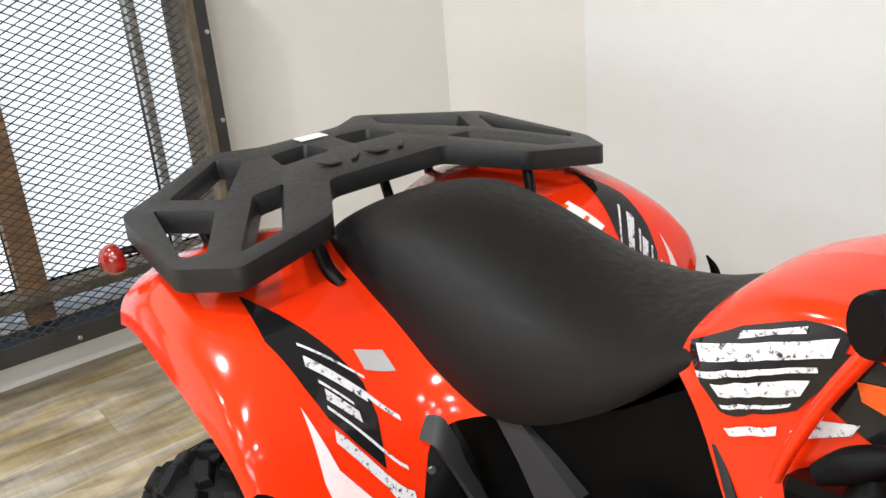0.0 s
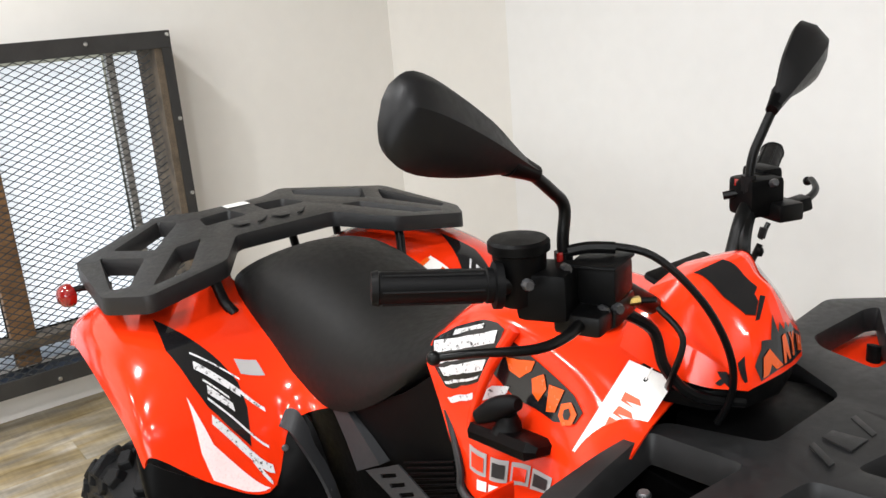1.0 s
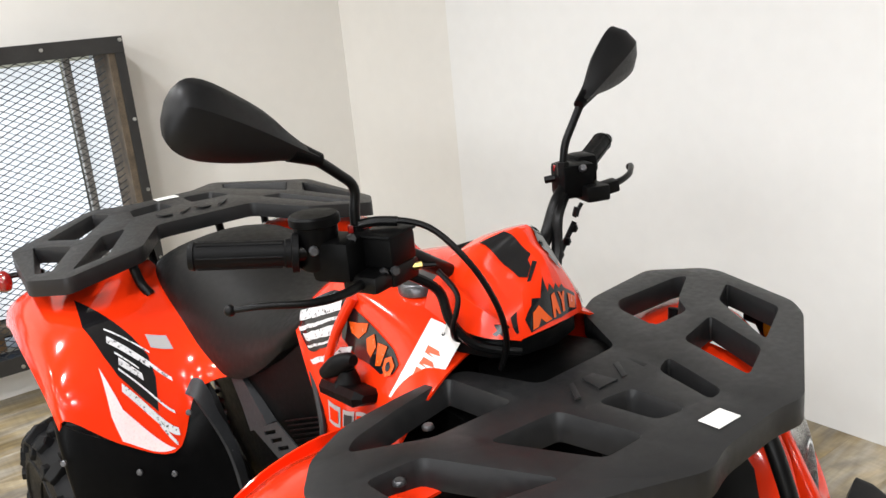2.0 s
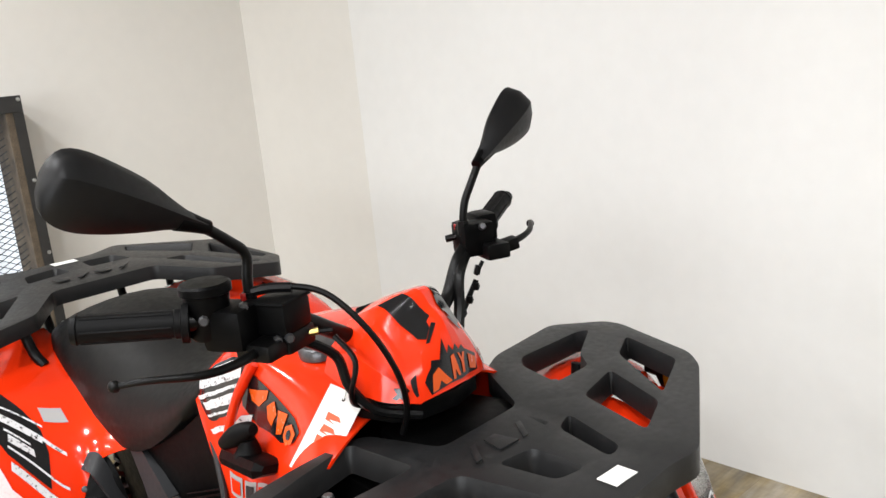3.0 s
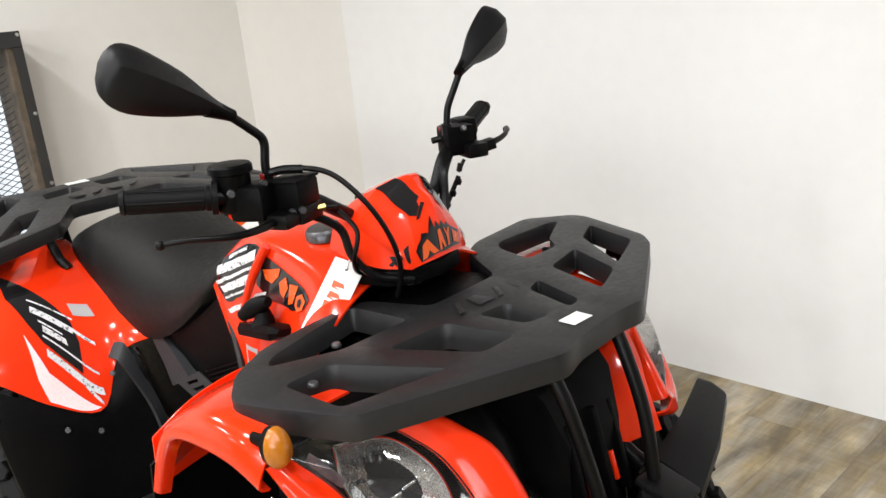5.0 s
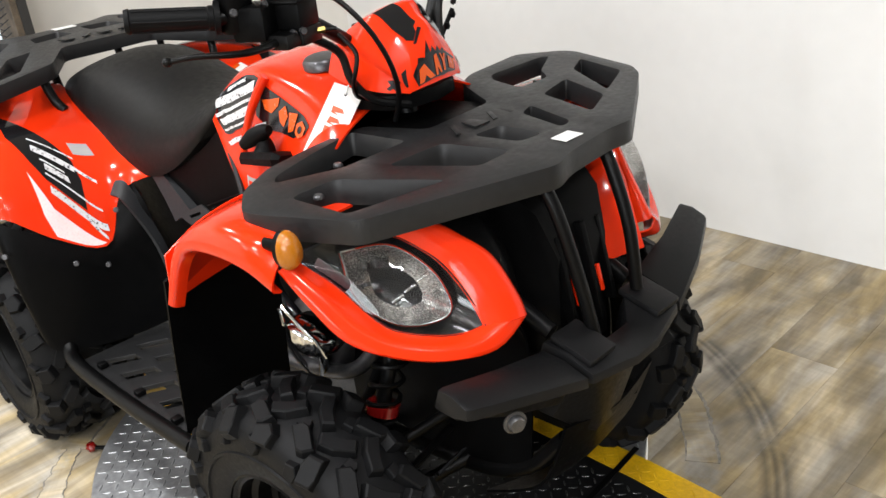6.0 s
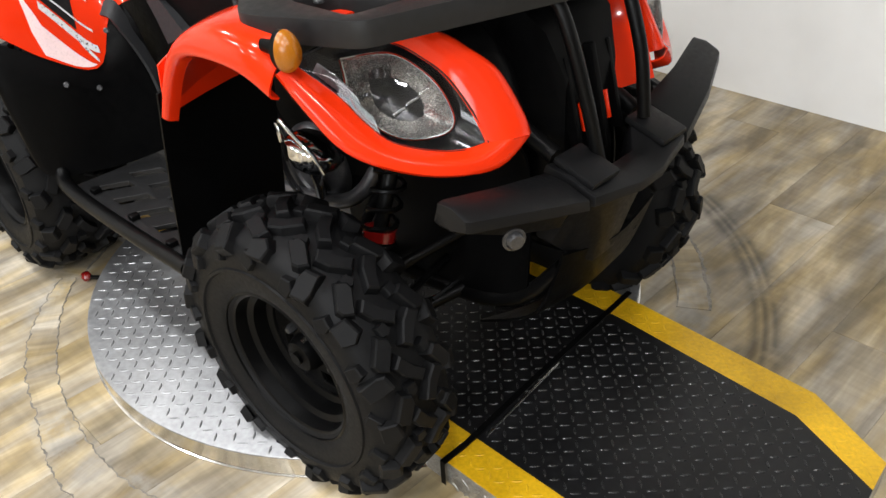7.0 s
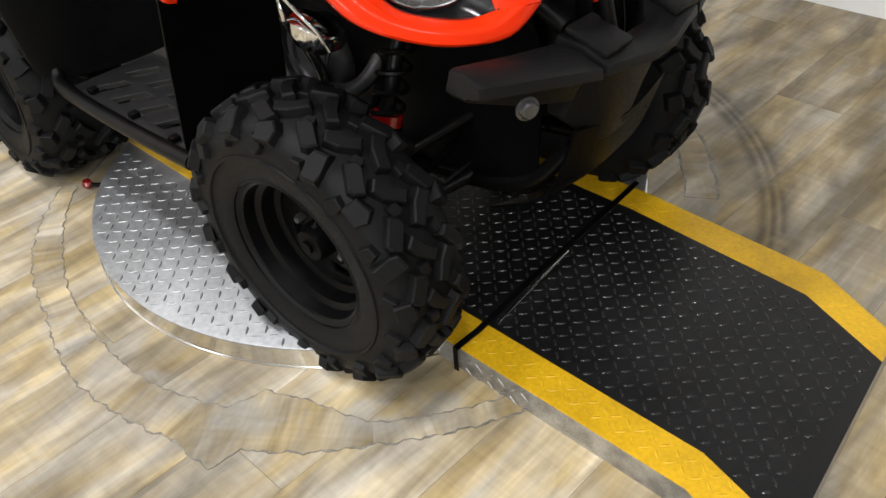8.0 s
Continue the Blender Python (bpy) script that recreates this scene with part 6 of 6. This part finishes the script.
part("switch_box", box((-0.197, 0.262, 1.080), (0.05, 0.035, 0.048), pose(0, 0, 0, 0, 0, -20), 0.008), BLACK, bars, "black plastic switch box")
part("lever_perch", box((-0.152, 0.238, 1.050), (0.05, 0.04, 0.026), pose(0, 0, 0, 0, 0, -20), 0.005), STEEL, bars)
part("choke_lever", tube([(-0.195, 0.21, 1.075), (-0.215, 0.195, 1.07)], 0.006, 8), STEEL, bars)
part("red_switch", box((-0.196, 0.205, 1.090), (0.012, 0.006, 0.010), None, 0.001), REDLENS, bars, "red switch button")
part("cable_adjuster", tube([(-0.155, 0.215, 1.035), (-0.158, 0.200, 1.015)], 0.0035, 8), STEEL, bars, "black cable adjuster")


def mirror_shell(neck, tip, lift, back, side, size):
    """A teardrop shell from the neck to the tip; back points ahead of the bike."""
    a, b = Vector(neck), Vector(tip)
    d = (b - a).normalized()
    f = Vector(back).normalized()
    f = (f - d * f.dot(d)).normalized()
    up = d.cross(f).normalized()
    if up.z < 0:
        up = -up
    n = 18
    L = (b - a).length
    H = [(0.0, 0.008, 0.008, 0.010), (0.08, 0.011, 0.010, 0.013), (0.22, 0.021, 0.016, 0.019), (0.40, 0.036, 0.029, 0.026), (0.60, 0.044, 0.041, 0.032), (0.78, 0.048, 0.048, 0.034), (0.90, 0.044, 0.045, 0.031), (0.97, 0.031, 0.034, 0.023), (1.0, 0.010, 0.014, 0.010)]
    H = [(t, p * size, q * size, r * size) for t, p, q, r in H]
    secs = []
    for i in range(n + 1):
        t, hu, hd, dp = catmull(H, i / n)
        c = a + d * L * t + up * lift * t
        # flat towards the rider, ridged towards the front
        secs.append([c + up * hu, c + up * hu * 0.72 + f * dp * 0.62, c + up * hu * 0.10 + f * dp, c - up * hd * 0.45 + f * dp * 0.72, c - up * hd * 0.88 + f * dp * 0.30, c - up * hd, c - up * hd * 0.9 - f * 0.006, c + up * hu * 0.9 - f * 0.006])
    return loft(secs), (a, d, up, f, L)


for side, neck, tip, lift, stem in ((-1, (-0.092, -0.283, 1.212), (-0.074, -0.454, 1.295), 0.0, [(-0.106, -0.232, 1.092), (-0.106, -0.232, 1.130), (-0.104, -0.230, 1.165), (-0.100, -0.252, 1.187), (-0.092, -0.288, 1.214)]),
                                    (1, (-0.161, 0.234, 1.203), (-0.194, 0.378, 1.279), 0.0, [(-0.178, 0.200, 1.085), (-0.177, 0.201, 1.110), (-0.175, 0.206, 1.140), (-0.170, 0.220, 1.170), (-0.163, 0.235, 1.203)])):
    mir = new("rear_view_mirror")
    mir.parent = atv
    bm, (a, d, up, f, L) = mirror_shell(neck, tip, lift, (1, 0.15, 0.12), side, 0.89 if side < 0 else 0.95)
    part("shell", bm, BUMPER, mir, "black plastic mirror shell", angle=35)
    c = a + d * L * 0.62 - f * 0.0075
    loop = [(math.cos(q * math.tau / 32) * L * 0.33, math.sin(q * math.tau / 32) * L * 0.165) for q in range(32)]
    part("glass", prism(loop, Matrix.Translation(c) @ Matrix((d, up, d.cross(up))).transposed().to_4x4(), 0.0012, 0.0003), MIRROR, mir, "mirror glass")
    part("stem", tube(stem, 0.0065, 12, 6), STEEL, mir, "black steel mirror stem")
    part("boot", tube([Vector(stem[-1]) - d * 0.012, Vector(stem[-1]) + d * 0.002, Vector(stem[-1]) + d * 0.03], [0.0085, 0.010, 0.014], 14), BLACK, mir)
    part("base_nut", tube([Vector(stem[0]) + Vector((0, 0, 0.004)), Vector(stem[0]) + Vector((0, 0, 0.026))], 0.010, 6), STEEL, mir)

# headlight-style instrument cowl
COWL_HALF = [
    [(-0.085, -0.100, 0.975), (-0.080, -0.092, 1.005), (-0.072, -0.055, 1.037), (-0.062, -0.022, 1.052), (-0.060, 0, 1.055)],
    [(-0.040, -0.104, 0.962), (-0.032, -0.094, 1.005), (-0.019, -0.053, 1.060), (0.001, -0.021, 1.073), (0.004, 0, 1.075)],
    [(0.000, -0.100, 0.955), (0.005, -0.088, 0.990), (0.014, -0.049, 1.037), (0.026, -0.015, 1.051), (0.029, 0, 1.054)],
    [(0.025, -0.092, 0.951), (0.030, -0.080, 0.975), (0.040, -0.044, 1.012), (0.045, -0.010, 1.037), (0.047, 0, 1.039)],
    [(0.048, -0.074, 0.948), (0.050, -0.068, 0.960), (0.054, -0.052, 0.980), (0.060, -0.018, 1.000), (0.062, 0, 1.003)],
    [(0.055, -0.064, 0.945), (0.057, -0.061, 0.947), (0.063, -0.046, 0.950), (0.070, -0.016, 0.953), (0.071, 0, 0.954)],
]
CY = radians(6)


def cowl_point(a, b, z):
    """From the turned cowl's own axes (ahead, left, up)."""
    return (-0.050 + a * math.cos(CY) - b * math.sin(CY), -0.0215 + a * math.sin(CY) + b * math.cos(CY), z)


COWL = Sheet([[cowl_point(*p) for p in row] + [cowl_point(a, -b, z) for a, b, z in row[-2::-1]] for row in COWL_HALF], True)
cow = part("headlight_cowl", COWL.mesh(30, 40, 0.003), RED, atv, "glossy red handlebar cowl", angle=12)
SG = 1 if COWL.normal(0.4, 0.45).z > 0 else -1
O1, O2, O3 = SG * 0.0018, SG * 0.0030, SG * 0.0040
WINDOW = [(0.19, 0.262), (0.20, 0.37), (0.40, 0.385), (0.50, 0.372), (0.52, 0.345), (0.58, 0.335), (0.62, 0.300), (0.56, 0.268), (0.40, 0.262)]
for flip in (False, True):
    M = lambda q: [(u, 1 - v) for u, v in q] if flip else q
    part("cowl_decal", COWL.patch(M(WINDOW), O1), DECALB, cow, "gloss black window decal")
    for q in ([(0.60, 0.37), (0.56, 0.355), (0.64, 0.29), (0.66, 0.31)], [(0.66, 0.11), (0.60, 0.09), (0.72, 0.02), (0.76, 0.05)], [(0.62, 0.03), (0.66, 0.02), (0.74, 0.12), (0.70, 0.13)], [(0.72, 0.20), (0.70, 0.16), (0.84, 0.10), (0.86, 0.13)]):
        part("cowl_decal", COWL.patch(M(q), O1), DECALB, cow, "black splinter decal")
# jagged black ground on the shield with four orange marks on it
part("logo_ground", COWL.patch([(0.84, 0.23), (0.80, 0.29), (0.765, 0.30), (0.81, 0.345), (0.715, 0.375), (0.81, 0.405), (0.77, 0.44), (0.815, 0.475), (0.785, 0.51), (0.82, 0.545), (0.80, 0.60), (0.825, 0.625), (0.835, 0.72), (0.945, 0.72), (0.955, 0.60), (0.965, 0.50), (0.955, 0.36), (0.96, 0.23)], O1), DECALB, cow, "jagged black logo ground")
MARKS = ([(0.945, 0.25), (0.845, 0.285), (0.835, 0.325), (0.885, 0.345), (0.945, 0.375), (0.945, 0.335), (0.905, 0.315), (0.945, 0.285)], [(0.945, 0.395), (0.835, 0.425), (0.830, 0.465), (0.940, 0.495), (0.940, 0.470), (0.900, 0.445), (0.945, 0.425)],
         [(0.835, 0.505), (0.880, 0.535), (0.935, 0.530), (0.935, 0.565), (0.880, 0.575), (0.840, 0.605), (0.840, 0.575), (0.865, 0.550), (0.840, 0.535)], [(0.850, 0.64), (0.925, 0.635), (0.935, 0.70), (0.86, 0.71)])
for q in MARKS:
    part("logo_mark", COWL.patch(q, O2), ORANGE, cow, "orange logo shape")
part("cowl_underside", outline_plate([cowl_point(a, b, 0)[:2] for a, b in ((-0.08, -0.088), (-0.03, -0.094), (0.02, -0.084), (0.048, -0.055), (0.06, 0), (0.048, 0.055), (0.02, 0.084), (-0.03, 0.094), (-0.08, 0.088))], [], 0.918, 0.943, 0.004), BLACK, cow, "black plastic underside")
part("display_visor", box((-0.150, 0.02, 1.026), (0.03, 0.12, 0.010), pose(0, 0, 0, 0, 18, 0), 0.006), BLACK, cow, "black instrument visor")
part("ignition_block", box((-0.15, 0.0, 0.965), (0.06, 0.10, 0.05), None, 0.008), STEEL, atv)

# cables
for nm, pts, r in (("throttle_cable", [(-0.100, -0.228, 1.118), (-0.080, -0.205, 1.122), (-0.045, -0.165, 1.108), (-0.008, -0.135, 1.06), (0.008, -0.11, 1.00), (0.002, -0.095, 0.945), (-0.02, -0.09, 0.90)], 0.0042),
                   ("brake_cable", [(-0.046, -0.158, 1.050), (-0.020, -0.150, 1.02), (-0.030, -0.155, 0.975), (-0.055, -0.13, 0.945), (-0.07, -0.08, 0.925)], 0.0036),
                   ("wiring_loom", [(-0.075, -0.19, 1.05), (-0.058, -0.152, 1.02), (-0.050, -0.142, 0.975), (-0.030, -0.118, 0.940), (0.0, -0.07, 0.925)], 0.0065),
                   ("brake_cable", [(-0.158, 0.200, 1.015), (-0.162, 0.177, 0.98), (-0.155, 0.142, 0.94), (-0.12, 0.12, 0.91)], 0.0045),
                   ("wiring_loom", [(-0.175, 0.20, 1.06), (-0.160, 0.165, 1.03), (-0.150, 0.150, 0.98), (-0.13, 0.12, 0.93)], 0.0095)):
    part(nm, tube(pts, r, 8, 6), STEEL, atv, "thin black cable")
part("cable_sleeve", tube([(-0.102, -0.230, 1.118), (-0.088, -0.214, 1.121), (-0.070, -0.194, 1.119)], 0.0065, 8, 3), STEEL, atv)

for k in range(3):
    c = Vector((-0.1575, 0.197, 1.005)).lerp(Vector((-0.160, 0.166, 0.968)), k / 2)
    part("cable_bead", tube([c + Vector((0, 0.001, 0.006)), c, c - Vector((0, 0.001, 0.006))], [0.005, 0.0072, 0.005], 8), STEEL, atv)
part("cable_nut", tube([(-0.156, 0.206, 1.030), (-0.158, 0.202, 1.016)], 0.0055, 6), STEEL, bars, "black cable nut")
part("screw", ring_bolt(facing((-0.150, 0.215, 1.092), (0.8, -0.5, 0.3)) @ pose(0, 0, 0, 90), 0.006, 0.010), DARKALU, bars, "dull steel screw")
part("lever_bracket", box((-0.140, 0.262, 1.054), (0.026, 0.030, 0.020), pose(0, 0, 0, 10, 0, -25), 0.004), STEEL, bars)

# tail lamps
for s in (-1, 1):
    tl = new("tail_signal")
    tl.parent = atv
    part("stem", tube([(-1.36, s * 0.36, 0.845), (-1.385, s * 0.42, 0.848), (-1.385, s * 0.445, 0.848)], 0.007, 8), STEEL, tl)
    tm = Matrix.Translation((-1.388, s * 0.446, 0.838)) @ pose(0, 0, 0, 0, 0, 90 + 70 * s)
    part("lens", lathe([(0.0001, -0.020), (0.015, -0.018), (0.023, -0.011), (0.026, -0.002), (0.026, 0.005), (0.0001, 0.006)], tm, 28), REDLENS, tl, "round red lens")
    part("lamp_cap", lathe([(0.0246, 0.003), (0.0246, 0.006), (0.016, 0.012), (0.0001, 0.014)], tm, 28), BLACK, tl, "black lamp back")

# hang tag tied to the bars
tag = thing("price_tag", "white card tag with red print hanging from the handlebar", "tag", at=(-0.10, -0.155, 0.90))
TA, TB, TC, TD = (Vector(p) - Vector(tag.location) for p in ((-0.109, -0.131, 0.963), (-0.058, -0.114, 0.948), (-0.100, -0.170, 0.838), (-0.151, -0.187, 0.853)))
TC = TB + TD - TA
tn = (TB - TA).cross(TD - TA).normalized()
if tn.dot(Vector((0.6, -0.6, 0.5))) < 0:
    tn = -tn
part("card", loft([[TA, TB, TC, TD], [p + tn * 0.0012 for p in (TA, TB, TC, TD)]]), PAPER, tag, smooth=False)


def on_tag(u, v, h):
    return TA + (TB - TA) * u + (TD - TA) * v + tn * (0.0012 + h)


for v0, k in ((0.28, 0), (0.42, 1), (0.55, 0), (0.68, 1)):
    pts = [(0.28 + 0.05 * k, v0), (0.62, v0 + 0.01), (0.72, v0 + 0.06), (0.40, v0 + 0.075), (0.66, v0 + 0.11), (0.30, v0 + 0.09)]
    bm = bmesh.new()
    bm.faces.new([bm.verts.new(on_tag(u, v, 0.0006)) for u, v in pts])
    bmesh.ops.triangulate(bm, faces=bm.faces[:])
    part("print_mark", bm, CARDRED, tag, "red printed logo shape", False)
bm = bmesh.new()
bm.faces.new([bm.verts.new(on_tag(0.5 + 0.045 * math.cos(i * math.tau / 16), 0.10 + 0.025 * math.sin(i * math.tau / 16), 0.0006)) for i in range(16)])
part("hole", bm, STEEL, tag, smooth=False)
part("string", tube([on_tag(0.5, 0.10, 0.001), on_tag(0.5, -0.05, 0.006), on_tag(0.55, -0.30, 0.004)], 0.0012, 6), PAPER, tag, "thin white string")

# ---- floor planks, laid last ----
PW, PL = 0.178, 1.22


def plank_mesh(name, w, l):
    bm = bmesh.new()
    g, c = 0.00025, 0.0004
    lo = [bm.verts.new((x * (l / 2 - g), y * (w / 2 - g), -0.004)) for x, y in ((-1, -1), (1, -1), (1, 1), (-1, 1))]
    hi = [bm.verts.new((x * (l / 2 - g), y * (w / 2 - g), -c)) for x, y in ((-1, -1), (1, -1), (1, 1), (-1, 1))]
    tp = [bm.verts.new((x * (l / 2 - g - c), y * (w / 2 - g - c), 0)) for x, y in ((-1, -1), (1, -1), (1, 1), (-1, 1))]
    bm.faces.new(tp)
    for k in range(4):
        bm.faces.new((lo[k], lo[(k + 1) % 4], hi[(k + 1) % 4], hi[k]))
        bm.faces.new((hi[k], hi[(k + 1) % 4], tp[(k + 1) % 4], tp[k]))
    me = bpy.data.meshes.new(name)
    bm.to_mesh(me)
    bm.free()
    me.materials.append(PLANK)
    return me


PLANKS = {}
rng = random.Random(11)
FL = Vector(floor.location)
far = []
xi = WX + PW / 2
row = 0
while xi < FX + PW / 2:
    y = RY + (0.41 * row) % PL - PL
    while y < LY + 0.1:
        a, b = max(y, RY - 0.1), min(y + PL, LY + 0.1)
        if b - a > 0.03:
            if -2.9 < xi < 1.9 and -2.4 < y + PL / 2 < 2.4:
                key = round(b - a, 3)
                if key not in PLANKS:
                    PLANKS[key] = plank_mesh("plank", PW, key)
                ob = new("plank", PLANKS[key])
                ob.parent = floor
                ob.matrix_basis = pose(xi, (a + b) / 2, 0, 0, 0, 90 + (180 if rng.random() < 0.5 else 0))
            else:
                far.append((xi, a, b))
        y += PL
    xi += PW
    row += 1
bm = bmesh.new()
for x, a, b in far:
    bm.faces.new([bm.verts.new((p, q, -0.0005)) for p, q in ((a + 0.001, -x - PW / 2 + 0.001), (b - 0.001, -x - PW / 2 + 0.001), (b - 0.001, -x + PW / 2 - 0.001), (a + 0.001, -x + PW / 2 - 0.001))])
fp = tagged(link("far_planks", bm, PLANK, floor, smooth=False), kind="stuff")
fp.matrix_basis = pose(0, 0, 0, 0, 0, 90)

# older cut round the turntable, patched with curved pieces of board
RING0, RING1 = 0.738, 0.808


def ring_piece(name, r0, r1, span, z, mat, n=14, wob=0.0, seed=0):
    """A curved strip about the turntable's centre; wob makes its edges ragged."""
    rg = random.Random(seed)
    bm = bmesh.new()
    rows = []
    drift = fat = 0.0
    for i in range(n + 1):
        a = -span / 2 + span * i / n
        if wob:
            drift = 0.93 * drift + rg.uniform(-wob, wob) * 0.9
            fat = 0.6 * fat + 0.4 * rg.uniform(-0.6, 1.6) * wob
            fade = math.sin(math.pi * i / n) ** 0.3
            w0, w1 = (drift - fat) * fade, (drift + fat) * fade
        else:
            w0 = w1 = 0.0
        rows.append([bm.verts.new((math.cos(a) * (r0 + w0), math.sin(a) * (r0 + w0), z)), bm.verts.new((math.cos(a) * (r1 + w1), math.sin(a) * (r1 + w1), z))])
    for p, q in zip(rows, rows[1:]):
        bm.faces.new((p[0], p[1], q[1], q[0]))
    r = bmesh.ops.extrude_face_region(bm, geom=bm.faces[:])
    for g in r["geom"]:
        if isinstance(g, bmesh.types.BMVert):
            g.co.z -= 0.003
    bmesh.ops.recalc_face_normals(bm, faces=bm.faces[:])
    me = bpy.data.meshes.new(name)
    bm.to_mesh(me)
    bm.free()
    me.materials.append(mat)
    return me


CENTRE = Matrix.Translation((DISC[0] - FL.x, DISC[1] - FL.y, -FL.z))
SPAN = math.tau / 15
piece = ring_piece("curved_board", RING0, RING1, SPAN, 0.0012, PLANK)
lines = [ring_piece("cut_line", RING0 - 0.002 + 0.0005 * k, RING0 + 0.0015, SPAN, 0.0016, GOUGE, 40, 0.0021, k) for k in range(3)]
lines2 = [ring_piece("cut_line", RING1 - 0.001, RING1 + 0.0022 + 0.001 * k, SPAN, 0.0016, GOUGE, 40, 0.0030, 9 + k) for k in range(3)]
# on the near side the cut wanders; its two edges by angle
CUT_IN = ((-138, 0.752), (-118, 0.733), (-94, 0.737), (-75, 0.763), (-62, 0.766), (-58, 0.715), (-51, 0.732), (-42, 0.790), (-18, 0.80))
CUT_OUT = ((-138, 0.791), (-119, 0.801), (-100, 0.795), (-85, 0.835), (-66, 0.857), (-60, 0.898), (-57.5, 0.850), (-50, 0.848), (-42, 0.838), (-18, 0.84))


def cut_radius(line, deg, amount, seed):
    """Radius of a ragged edge at an angle; the raggedness is the same for every piece that shares it."""
    base = np.interp(deg, [q[0] for q in line], [q[1] for q in line])
    return base + amount * (math.sin(deg * 1.9 + seed) + 0.7 * math.sin(deg * 4.7 + 2.1 * seed) + 0.5 * math.sin(deg * 11.3 + seed))


def cut_strip(name, mid, inner, outer, z, mat, n=48):
    """A curved strip 24 degrees long about its own middle angle, between two radius functions."""
    bm = bmesh.new()
    rows = []
    for i in range(n + 1):
        a = -12 + 24 * i / n
        rows.append([bm.verts.new((math.cos(radians(a)) * q(mid + a), math.sin(radians(a)) * q(mid + a), z)) for q in (inner, outer)])
    for p, q in zip(rows, rows[1:]):
        bm.faces.new((p[0], p[1], q[1], q[0]))
    for g in bmesh.ops.extrude_face_region(bm, geom=bm.faces[:])["geom"]:
        if isinstance(g, bmesh.types.BMVert):
            g.co.z -= 0.003
    bmesh.ops.recalc_face_normals(bm, faces=bm.faces[:])
    me = bpy.data.meshes.new(name)
    bm.to_mesh(me)
    bm.free()
    me.materials.append(mat)
    ob = new(name, me)
    ob.parent = floor
    ob.matrix_basis = CENTRE @ pose(0, 0, 0, 0, 0, mid)


for mid in (-126, -102, -78, -54, -30):
    edge_in = lambda d: cut_radius(CUT_IN, d, 0.0016, 1.0)
    edge_out = lambda d: cut_radius(CUT_OUT, d, 0.0022, 2.0)
    cut_strip("curved_board", mid, edge_in, edge_out, 0.0012, PLANK)
    cut_strip("cut_line", mid, lambda d: edge_in(d) - 0.0012 + 0.0008 * math.sin(d * 3.1), lambda d: edge_in(d) + 0.0010 + 0.0012 * math.sin(d * 2.3), 0.0016, GOUGE)
    cut_strip("cut_line", mid, lambda d: edge_out(d) - 0.0014 + 0.0010 * math.sin(d * 2.7), lambda d: edge_out(d) + 0.0012 + 0.0014 * math.sin(d * 1.7), 0.0016, GOUGE)
for i in range(15):
    deg = -90 + (i + 0.5) * 24
    # the ramp covers the front of the ring
    if abs((deg + 180) % 360 - 180) < 20 or i in (0, 1, 2, 13, 14):
        continue
    for me in (piece, lines[i % 3], lines2[i % 3])[:3 if i % 5 != 2 else 2]:
        ob = new(me.name.split(".")[0], me)
        ob.parent = floor
        ob.matrix_basis = CENTRE @ pose(0, 0, 0, 0, 0, deg)
